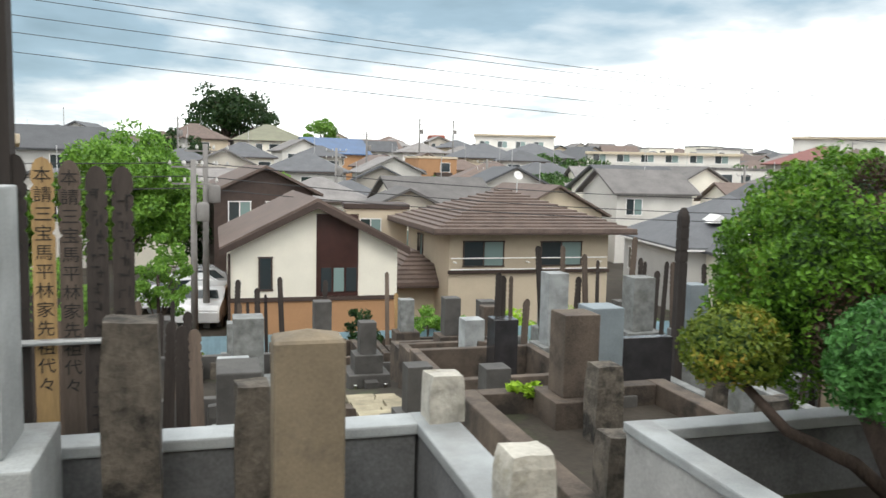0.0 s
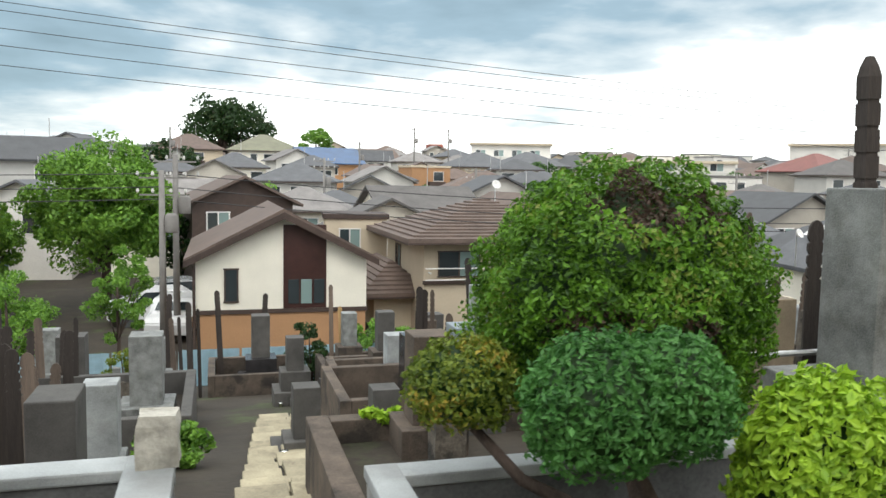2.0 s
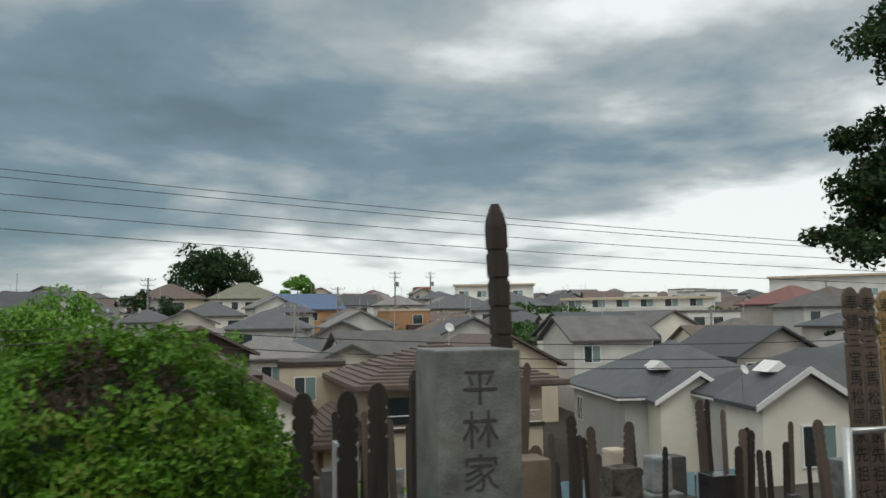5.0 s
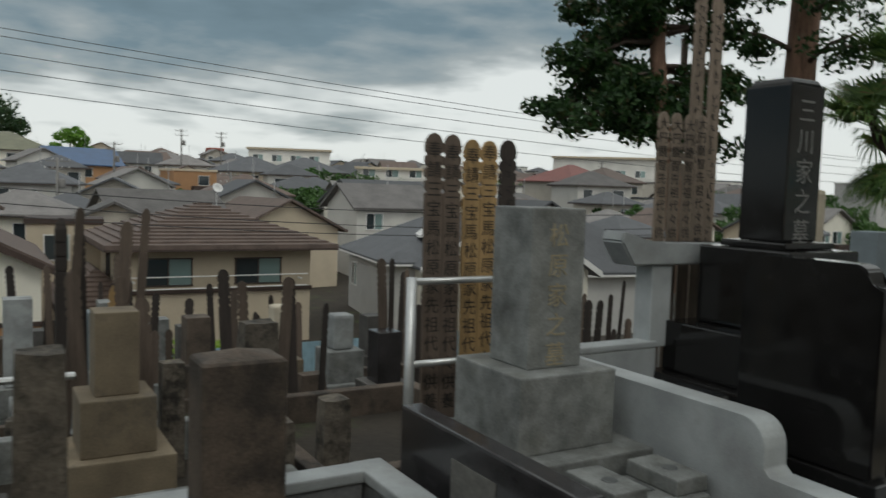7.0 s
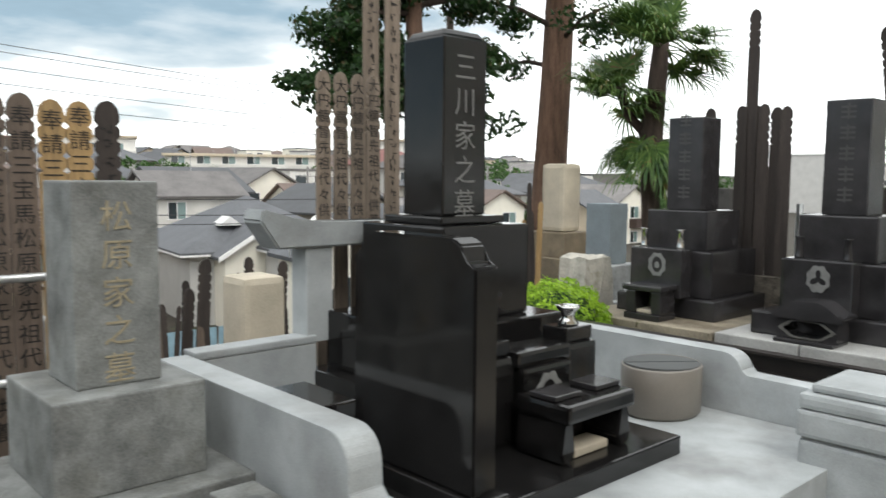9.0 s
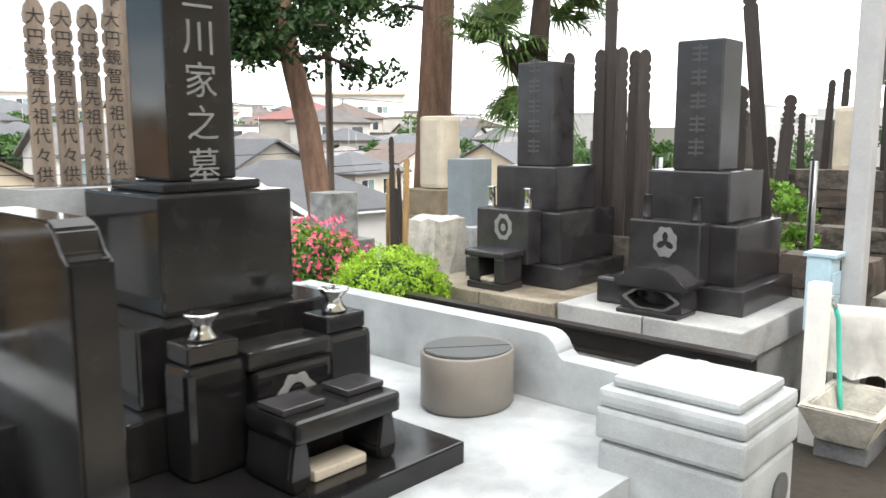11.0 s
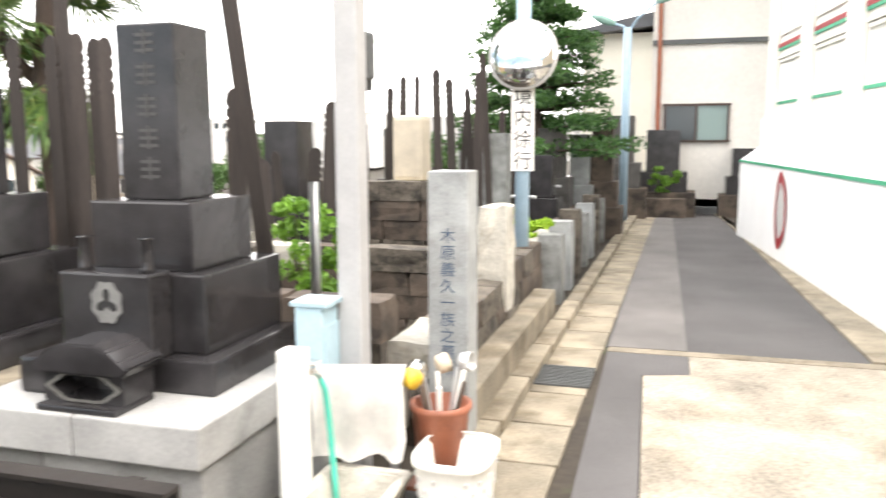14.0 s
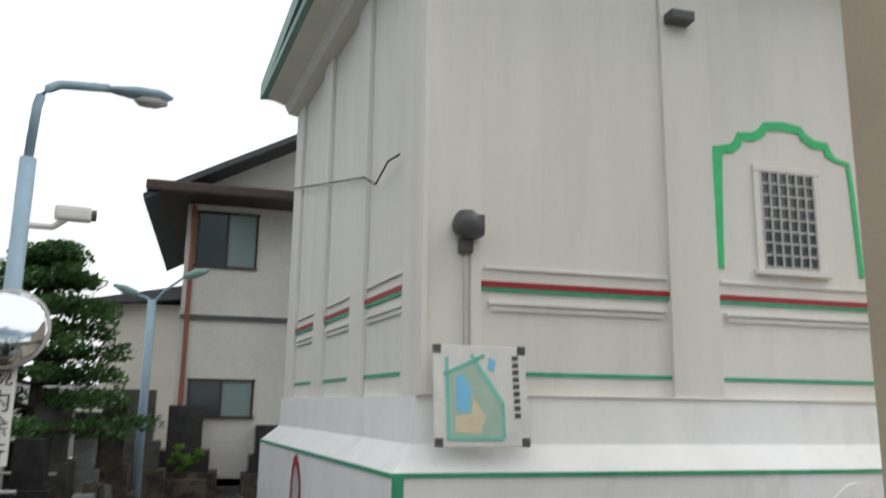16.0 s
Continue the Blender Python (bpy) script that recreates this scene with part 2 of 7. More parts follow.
CLOTH = mat("white towel", (0.78, 0.76, 0.72), 0.95, 0.12, 15, 200, 0.3)
YELLOW = mat("yellow plastic", (0.75, 0.5, 0.05), 0.5, 0.1, 8, 60, 0)
GLASS = glass_mat("dark window glass", (0.03, 0.04, 0.045))
GLASS_GR = glass_mat("curtained window glass", (0.2, 0.28, 0.27), 0.2)
ROOF_BR = mat("brown roof tile", (0.125, 0.09, 0.075), 0.7, 0.3, 2, 20, 0.2, rnd=0.15)
ROOF_GR = mat("dark grey slate roof", (0.085, 0.088, 0.095), 0.7, 0.25, 1.2, 12, 0.15, rnd=0.25)
ROOF_MIX = mat("weathered grey roof", (0.16, 0.15, 0.145), 0.75, 0.3, 1.0, 10, 0.15, rnd=0.4)
ROOF_BLUE = mat("blue glazed roof", (0.07, 0.12, 0.22), 0.45, 0.2, 1.0, 10, 0.1)
ROOF_GREEN = mat("olive roof", (0.17, 0.17, 0.12), 0.75, 0.2, 1.0, 10, 0.1)
WALL_CREAM = mat("cream stucco", (0.78, 0.74, 0.64), 0.9, 0.08, 1.0, 30, 0.08, rnd=0.03)
WALL_TAN = mat("tan siding", (0.52, 0.44, 0.33), 0.9, 0.1, 1.0, 30, 0.08, rnd=0.08)
WALL_ORANGE = mat("orange-brown siding", (0.42, 0.235, 0.12), 0.9, 0.12, 1.0, 30, 0.08)
WALL_GREY = mat("grey stucco", (0.5, 0.49, 0.47), 0.9, 0.1, 1.0, 30, 0.08)
WALL_MIX = mat("pale house wall", (0.5, 0.46, 0.4), 0.9, 0.15, 0.6, 12, 0.05, rnd=0.3)
WALL_WHITE = mat("white house wall", (0.62, 0.6, 0.56), 0.9, 0.12, 0.6, 12, 0.05, rnd=0.15)
TRIM_DK = mat("dark brown trim", (0.055, 0.035, 0.028), 0.6, 0.25, 4, 40, 0.05)
TRIM_WH = mat("white trim", (0.75, 0.74, 0.72), 0.6, 0.06, 4, 40, 0.02)
RED_PANEL = mat("dark red-brown panel", (0.045, 0.017, 0.014), 0.4, 0.25, 3, 40, 0.05)
BARK = mat("reddish tree bark", (0.16, 0.095, 0.065), 0.95, 0.45, 5, 40, 0.6, grain=(3, 3, 0.5))
BARK_DK = mat("dark tree bark", (0.07, 0.05, 0.04), 0.95, 0.45, 5, 40, 0.6, grain=(3, 3, 0.5))
WIRE = mat("black cable", (0.03, 0.03, 0.032), 0.6, 0.1, 3, 20, 0)
LEAF_BUSH = leaf_mat("clipped shrub leaves", (0.014, 0.05, 0.005), (0.15, 0.33, 0.025), (0.22, 0.26, 0.05))
TWIG = leaf_mat("dry brown twigs", (0.03, 0.02, 0.014), (0.1, 0.065, 0.045), (0.16, 0.1, 0.06))
LEAF_RIGHT = leaf_mat("fresh shrub leaves", (0.025, 0.1, 0.02), (0.1, 0.27, 0.06))
LEAF_YEL = leaf_mat("yellow-green leaves", (0.05, 0.1, 0.015), (0.2, 0.26, 0.03), (0.4, 0.3, 0.05))
LEAF_LIME = leaf_mat("lime leaves", (0.14, 0.28, 0.02), (0.4, 0.6, 0.05))
LEAF_TREE = leaf_mat("broadleaf foliage", (0.05, 0.13, 0.02), (0.2, 0.38, 0.05))
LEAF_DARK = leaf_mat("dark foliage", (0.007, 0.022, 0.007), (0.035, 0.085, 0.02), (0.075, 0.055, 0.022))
LEAF_LAYER = leaf_mat("layered evergreen needles", (0.015, 0.05, 0.016), (0.085, 0.19, 0.05))
LEAF_FAR = leaf_mat("hillside foliage", (0.03, 0.07, 0.02), (0.08, 0.16, 0.04))
PETAL = leaf_mat("pink azalea petals", (0.6, 0.06, 0.16), (0.85, 0.2, 0.3))
PALM = leaf_mat("palm leaves", (0.035, 0.085, 0.025), (0.15, 0.24, 0.06), (0.2, 0.14, 0.06))


# ---- building blocks ----
def part(name, bm, material, parent=None, label="", smooth=False):
    me = bpy.data.meshes.new(name)
    bmesh.ops.recalc_face_normals(bm, faces=bm.faces)
    bm.to_mesh(me)
    bm.free()
    me.materials.append(material)
    if smooth:
        for p in me.polygons:
            p.use_smooth = True
    ob = new(name, me)
    if parent:
        ob.parent = parent
    if label:
        tagged(ob, label)
    return ob


def thing(name, m, label, category, group="", kind=""):
    ob = new(name)
    ob.matrix_world = m
    return tagged(ob, label, category, group, kind)


def boxb(x0, x1, y0, y1, z0, z1, bev=0.0, taper=0.0, bm=None):
    """A box, with its top drawn in by taper and its edges bevelled."""
    own = bm is None
    bm = bm or bmesh.new()
    t = taper
    vs = [bm.verts.new(c) for c in ((x0, y0, z0), (x1, y0, z0), (x1, y1, z0), (x0, y1, z0), (x0 + t, y0 + t, z1), (x1 - t, y0 + t, z1), (x1 - t, y1 - t, z1), (x0 + t, y1 - t, z1))]
    for f in ((3, 2, 1, 0), (4, 5, 6, 7), (0, 1, 5, 4), (1, 2, 6, 5), (2, 3, 7, 6), (3, 0, 4, 7)):
        bm.faces.new([vs[i] for i in f])
    if bev and own:
        bmesh.ops.bevel(bm, geom=bm.edges[:], offset=bev, segments=2, affect="EDGES", profile=0.6)
    return bm


def prism(poly, depth, axis="y", at=0.0, bev=0.0, bm=None):
    """A polygon in the plane across axis, pushed along the axis from at by depth."""
    own = bm is None
    bm = bm or bmesh.new()

    def place(a, b, c):
        return {"y": (a, c, b), "x": (c, a, b), "z": (a, b, c)}[axis]

    lo = [bm.verts.new(place(a, b, at)) for a, b in poly]
    hi = [bm.verts.new(place(a, b, at + depth)) for a, b in poly]
    bm.faces.new(lo)
    bm.faces.new(hi[::-1])
    for i in range(len(poly)):
        j = (i + 1) % len(poly)
        bm.faces.new((lo[i], hi[i], hi[j], lo[j]))
    if bev and own:
        bmesh.ops.bevel(bm, geom=bm.edges[:], offset=bev, segments=2, affect="EDGES")
    return bm


def tube(points, radii, sides=10, bm=None, cap=True):
    """A round bar through points with a radius at each."""
    bm = bm or bmesh.new()
    pts = [Vector(p) for p in points]
    if isinstance(radii, (int, float)):
        radii = [radii] * len(pts)
    rings = []
    for i, p in enumerate(pts):
        d = (pts[min(i + 1, len(pts) - 1)] - pts[max(i - 1, 0)]).normalized()
        up = Vector((0, 0, 1)) if abs(d.z) < 0.9 else Vector((1, 0, 0))
        a = d.cross(up).normalized()
        b = d.cross(a)
        rings.append([bm.verts.new(p + (a * math.cos(k * 2 * math.pi / sides) + b * math.sin(k * 2 * math.pi / sides)) * radii[i]) for k in range(sides)])
    for r, s in zip(rings, rings[1:]):
        for k in range(sides):
            bm.faces.new((r[k], r[(k + 1) % sides], s[(k + 1) % sides], s[k]))
    if cap:
        bm.faces.new(rings[0][::-1])
        bm.faces.new(rings[-1])
    return bm


def lathe(profile, sides=20, bm=None, sx=1.0, sy=1.0):
    bm = bm or bmesh.new()
    rings = [[bm.verts.new((r * sx * math.cos(2 * math.pi * k / sides), r * sy * math.sin(2 * math.pi * k / sides), z)) for k in range(sides)] for r, z in profile]
    for a, b in zip(rings, rings[1:]):
        for k in range(sides):
            bm.faces.new((a[k], a[(k + 1) % sides], b[(k + 1) % sides], b[k]))
    bm.faces.new(rings[0][::-1])
    bm.faces.new(rings[-1])
    return bm


def rough_block(w, d, h, seed, amp=0.02, cuts=4, pinch=0.04):
    """A hewn stone: a cut-up block with uneven faces and a rounded top."""
    bm = boxb(-w / 2, w / 2, -d / 2, d / 2, 0, h)
    bmesh.ops.subdivide_edges(bm, edges=bm.edges[:], cuts=cuts, use_grid_fill=True)
    for v in bm.verts:
        n = noise.noise_vector(v.co * 9 + Vector((seed * 7.1, seed * 3.3, seed)))
        f = max(0.0, (v.co.z / h - 0.8) / 0.2)
        v.co.x *= 1 - pinch * f * 2
        v.co.y *= 1 - pinch * f * 2
        v.co += n * amp
        if v.co.z < h * 0.05:
            v.co.z = 0
    return bm


def text_mesh(body, size, material, parent, m, name="inscription", label="", vertical=True, depth=0.002, step=1.12):
    """Letters stacked downwards (or in a row), as one mesh lying in the local x-z plane facing -y."""
    bm = bmesh.new()
    for i, ch in enumerate(body if vertical else [body]):
        cu = bpy.data.curves.new("letters", "FONT")
        cu.body, cu.size, cu.align_x, cu.extrude, cu.resolution_u = ch, size, "CENTER", depth, 2
        tmp = bpy.data.objects.new("letters", cu)
        scene.collection.objects.link(tmp)
        me = bpy.data.meshes.new_from_object(tmp.evaluated_get(bpy.context.evaluated_depsgraph_get()))
        k = len(bm.verts)
        bm.from_mesh(me)
        bm.verts.ensure_lookup_table()
        for v in bm.verts[k:]:
            x, y, z = v.co
            v.co = (x, -z, y - (i + 1) * size * step)
        bpy.data.objects.remove(tmp)
        bpy.data.curves.remove(cu)
        bpy.data.meshes.remove(me)
    me = bpy.data.meshes.new(name)
    bm.to_mesh(me)
    bm.free()
    me.materials.append(material)
    ob = new(name, me)
    ob.parent = parent
    ob.matrix_basis = m
    if label:
        tagged(ob, label)
    return ob


def leaves(count, where, size, seed=0, flat=0.0, bm=None):
    """Many small bent leaves; where(rng) gives a place and an outward way. flat: how far the leaf lies along the surface."""
    rng = random.Random(seed)
    verts, faces = [], []
    for _ in range(count):
        p, n = where(rng)
        a = Vector((rng.gauss(0, 1), rng.gauss(0, 1), rng.gauss(0, 1)))
        n = (n * (0.4 + flat) + a * 0.5).normalized()
        u = n.orthogonal().normalized()
        u = (Matrix.Rotation(rng.uniform(0, 6.28), 3, n) @ u)
        v = n.cross(u)
        s = size * rng.uniform(0.6, 1.3)
        w = s * 0.5
        k = len(verts)
        verts += [p - u * s, p + v * w + n * w * 0.3, p + u * s, p - v * w + n * w * 0.3]
        faces += [(k, k + 1, k + 2), (k, k + 2, k + 3)]
    me = bpy.data.meshes.new("leaves")
    me.from_pydata(verts, [], faces)
    return me


def mesh_part(name, me, material, parent=None, label="", kind=""):
    me.materials.append(material)
    ob = new(name, me)
    if parent:
        ob.parent = parent
    return tagged(ob, label, kind=kind)


def dome(center, rx, ry, rz, seed, wob=0.12, low=-0.75, freq=3.0, shell=0.12):
    """Sampling of a clipped shrub's surface: a lumpy ellipsoid, open at the bottom."""
    c = Vector(center)

    def where(rng):
        while True:
            d = Vector((rng.gauss(0, 1), rng.gauss(0, 1), rng.gauss(0, 1))).normalized()
            if d.z > low:
                break
        r = 1 + wob * noise.noise(d * freq + Vector((seed, 0, 0))) + wob * 0.45 * noise.noise(d * freq * 2.6 + Vector((seed, 5, 0))) - shell * rng.random() ** 2
        return c + Vector((d.x * rx, d.y * ry, d.z * rz)) * r, d
    return where


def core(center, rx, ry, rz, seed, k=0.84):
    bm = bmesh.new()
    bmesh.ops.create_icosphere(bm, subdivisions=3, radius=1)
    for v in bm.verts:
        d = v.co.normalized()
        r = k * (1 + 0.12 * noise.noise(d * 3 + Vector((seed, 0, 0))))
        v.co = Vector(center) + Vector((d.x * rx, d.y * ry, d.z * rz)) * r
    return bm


def gz(x, y):
    """Height of the ground: level by the path, falling through the graves to the valley, rising beyond it."""
    if y <= 0.8:
        return -0.27
    if y <= 26:
        return -0.27 - 0.18 * (y - 0.8)
    if y <= 45:
        return -4.8
    if y <= 200:
        return -4.8 + (y - 45) * 8.6 / 155
    return 3.8


# ---- ground ----
def build_ground():
    bm = bmesh.new()
    xs = [-3000, -400, -200, -120, -80, -60, -40, -30, -20, -14, -10] + [i for i in range(-8, 40, 2)] + [40, 50, 60, 80, 100, 140, 180, 240, 400, 3000]
    ys = [-3000, -300, -100, -40, -20, -10, -4, 0.8] + [0.8 + 1.4 * i for i in range(1, 18)] + [26, 30, 36, 45, 60, 80, 100, 120, 140, 160, 180, 200, 260, 400, 3000]
    grid = []
    for y in ys:
        row = []
        for x in xs:
            z = gz(x, y)
            if -8 < x < 40 and 0.9 < y < 45:
                z += 0.05 * noise.noise(Vector((x * 0.5, y * 0.5, 3)))
            row.append(bm.verts.new((x, y, z)))
        grid.append(row)
    for a, b in zip(grid, grid[1:]):
        for i in range(len(xs) - 1):
            bm.faces.new((a[i], a[i + 1], b[i + 1], b[i]))
    ob = part("ground", bm, SOIL)
    tagged(ob, "bare brown soil with patches of weeds", "ground", kind="structure")


build_ground()


def slab_sheet(name, poly, z, thick, material, label, cat):
    ob = part(name, prism(poly, thick, "z", z - thick), material)
    return tagged(ob, label, cat, kind="structure")


Z0 = -0.27
slab_sheet("road", [(15.35, -3.62), (29, -3.05), (29, -1.75), (15.35, -1.64)], Z0 + 0.012, 0.05, ASPH, "dark grey asphalt lane with a worn patch", "road")
slab_sheet("road_strip", [(15.352, -2.28), (28.9, -2.12), (28.9, -1.77), (15.352, -1.66)], Z0 + 0.016, 0.05, ASPH_LT, "worn paler strip of asphalt along the lane", "road")
slab_sheet("pavement", [(-4, -12), (15.2, -12), (15.2, -2.29), (14.7, -2.29), (14.6, -1.96), (9.0, -2.12), (-4, -2.1)], Z0 + 0.010, 0.05, GRAVELC, "beige washed aggregate paving", "pavement")
slab_sheet("pavement_strip", [(-4, -2.095), (9.0, -2.11), (14.6, -1.95), (14.7, -2.285), (15.2, -2.285), (15.2, -1.66), (9.0, -1.75), (-4, -1.75)], Z0 + 0.011, 0.05, ASPH, "dark asphalt strip beside the paving", "pavement")
slab_sheet("road_edge_line", [(15.205, -3.95), (15.345, -3.95), (15.345, -1.66), (15.205, -1.66)], Z0 + 0.013, 0.05, KERBC, "pale concrete strip across the lane", "road edge")
slab_sheet("kerb_right", [(15.35, -4.2), (16.3, -4.0), (29, -2.9), (29, -3.045), (15.35, -3.625)], Z0 + 0.03, 0.08, KERBC, "pale concrete edging along the wall", "kerb")


def build_gutter():
    """Gutter of square concrete covers along the lane, with a raised kerb behind."""
    g = thing("gutter", pose(0, 0, 0), "row of pale concrete gutter covers with a steel grating", "gutter", kind="structure")
    me = boxb(0.01, 0.59, -1.64, -1.26, Z0 - 0.05, Z0 + 0.02, 0.008)
    first = part("cover", me, KERBC, g)
    for i in range(1, 32):
        o = new("cover", first.data)
        o.parent = g
        o.location = (8.0 + i * 0.6, -0.009 * i + 0.12, 0)
    first.location = (8.0, 0.12, 0)
    first = part("kerb_stone", boxb(0.01, 0.89, -1.255, -1.1, Z0 - 0.05, Z0 + 0.09, 0.012), KERBC, g)
    for i in range(1, 18):
        o = new("kerb_stone", first.data)
        o.parent = g
        o.location = (12.3 + i * 0.9, -0.0145 * i + 0.05, 0)
    first.location = (12.3, 0.05, 0)
    bm = bmesh.new()
    for k in range(14):
        boxb(14.15 + k * 0.035, 14.165 + k * 0.035, -1.62, -1.22, Z0 + 0.02, Z0 + 0.035, bm=bm)
    part("grating", bm, DARK_PL, g, "dark steel grating")


build_gutter()


# ---- graves ----
def sotoba(h, w=0.09, t=0.014, notch=5):
    """Outline of a memorial board: rounded crown and four pairs of notches."""
    x = w / 2
    pts = [(-x, 0), (-x, h - 0.32)]
    z = h - 0.32
    left = []
    for k in range(4):
        left += [(-x, z), (-x * 0.72, z + 0.012), (-x, z + 0.03), (-x, z + 0.055)]
        z += 0.065
    crown = [(-x * 0.85, h - 0.035), (-x * 0.5, h - 0.01), (0, h)]
    half = [(-x, 0)] + left + crown
    right = [(-a, b) for a, b in half[::-1][1:]]
    return half + right


BOARDS = {}


def board(x, y, z, h, material, label, rz=0, lean=0.0, side=0.0, body="", w=0.09, group="memorial boards", ink=True):
    key = (round(h, 1), material.name, w)
    if key not in BOARDS:
        BOARDS[key] = prism(sotoba(h, w), 0.014, "y", -0.007)
        me = bpy.data.meshes.new("plank")
        bmesh.ops.recalc_face_normals(BOARDS[key], faces=BOARDS[key].faces)
        BOARDS[key].to_mesh(me)
        me.materials.append(material)
        BOARDS[key] = me
    ob = new("memorial_board", BOARDS[key])
    ob.matrix_world = pose(x, y, z, lean, side, rz)
    tagged(ob, label, "memorial board", group)
    if body:
        text_mesh(body, w * 0.82, INK, ob, pose(0, -0.0075, h - 0.02), "brush_writing", depth=0.001)
    elif ink:
        bm = bmesh.new()
        rng = random.Random(int(x * 977 + y * 331))
        zz = h - 0.10
        while zz > h * 0.25:
            for _ in range(4):
                a, b = rng.uniform(-0.032, 0.01), zz - rng.uniform(0, 0.05)
                if rng.random() < 0.55:
                    boxb(a, a + rng.uniform(0.015, 0.03), -0.0095, -0.0075, b, b + 0.006, bm=bm)
                else:
                    boxb(a + 0.01, a + 0.017, -0.0095, -0.0075, b - 0.03, b, bm=bm)
            zz -= 0.075
        tagged(part("brush_writing", bm, INK, ob, "black brush strokes"), kind="stuff")
    return ob


def crest(parent, x, y, z, r, rz=0, material=None, leafy=False):
    """A carved family crest: a pale rounded octagon with an oval or a three-lobed leaf cut in it."""
    n = 32
    outer = [(r * 1.05 * (1 - 0.07 * math.cos(8 * q)) * math.cos(q), r * 1.25 * (1 - 0.07 * math.cos(8 * q)) * math.sin(q)) for q in [2 * math.pi * k / n for k in range(n)]]
    if leafy:
        inner = [(r * (0.52 + 0.3 * math.cos(3 * (q - math.pi / 2))) * math.cos(q), r * (0.55 + 0.3 * math.cos(3 * (q - math.pi / 2))) * math.sin(q)) for q in [2 * math.pi * k / n for k in range(n)]]
    else:
        inner = [(r * 0.62 * math.cos(q), r * 0.85 * math.sin(q)) for q in [2 * math.pi * k / n for k in range(n)]]
    bm = bmesh.new()
    loops = [[bm.verts.new((u, y_, w)) for u, w in pts] for pts, y_ in ((outer, 0.002), (outer, -0.002), (inner, -0.002), (inner, 0.002))]
    for p, q in zip(loops, loops[1:]):
        for k in range(n):
            bm.faces.new((p[k], p[(k + 1) % n], q[(k + 1) % n], q[k]))
    ob = part("crest", bm, material or CARVED_LT, parent, "pale carved family crest")
    ob.matrix_basis = pose(x, y, z, 0, 0, rz)
    if not leafy:
        bm = bmesh.new()
        pts = [(r * 0.27 * math.cos(q), -r * 0.12 + r * (0.45 if math.sin(q) > 0 else 0.3) * math.sin(q)) for q in [2 * math.pi * k / n for k in range(n)]]
        prism(pts, 0.003, "y", -0.002, bm=bm)
        part("crest_device", bm, material or CARVED_LT, ob)
    return ob


def shaft_bm(w, d, h, top="flat", bev=0.008):
    if top == "flat":
        return boxb(-w / 2, w / 2, -d / 2, d / 2, 0, h, bev)
    if top == "point":
        bm = boxb(-w / 2, w / 2, -d / 2, d / 2, 0, h * 0.972)
        v = bm.verts.new((0, 0, h))
        bm.verts.ensure_lookup_table()
        f = max(bm.faces, key=lambda q: q.calc_center_median().z)
        vs = list(f.verts)
        bm.faces.remove(f)
        for i in range(4):
            bm.faces.new((vs[i], vs[(i + 1) % 4], v))
        bmesh.ops.bevel(bm, geom=bm.edges[:], offset=bev, segments=1, affect="EDGES")
        return bm
    if top == "roof":
        return boxb(-w / 2, w / 2, -d / 2, d / 2, 0, h, bev, taper=0.01)
    # rounded top
    bm = boxb(-w / 2, w / 2, -d / 2, d / 2, 0, h, w * 0.16)
    return bm


def grave(x, y, z, rz, shaft, tiers, label, top="flat", body="", ink=CARVED, group="gravestones", vases=True, size=0.0):
    """A gravestone: a square shaft on stacked plinths. Plinths are given from the top down as (width, depth, height, material)."""
    g = thing("gravestone", pose(x, y, z, 0, 0, rz), label, "gravestone", group)
    w, d, h, m = shaft
    base = sum(t[2] for t in tiers)
    s = part("shaft", shaft_bm(w, d, h, top), m, g)
    s.location = (0, 0, base + 0.001)
    zz = base
    for tw, td, th, tm in tiers:
        p = part("plinth", boxb(-tw / 2, tw / 2, -td / 2, td / 2, 0, th, 0.01), tm, g)
        zz -= th
        p.location = (0, -(td - d) / 2 * 0.0, zz)
    if body:
        sz = size or min(w * 0.55, h / len(body) * 0.8)
        text_mesh(body, sz, ink, g, pose(0, -d / 2 - 0.001, base + h * 0.96), depth=0.002, step=h * 0.93 / len(body) / sz)
    if vases and tiers:
        tw, td, th, tm = tiers[-1]
        b = part("incense_stand", boxb(-0.1, 0.1, -td / 2 - 0.2, -td / 2 - 0.01, 0, min(th, 0.25) * 0.9, 0.01), tm, g)
        for sx in (-1, 1):
            p = part("flower_vase", lathe([(0.02, 0), (0.035, 0.03), (0.03, 0.15), (0.04, 0.17)], 10), CHROME, g, "small steel flower vase", True)
            p.location = (sx * tw * 0.36, -td / 2 - 0.06, 0.0)
    return g


# ---- temple hall beside the lane ----
def local_wall(name, poly, z0, z1, material, parent, label=""):
    return part(name, prism(poly, z1 - z0, "z", z0), material, parent, label)


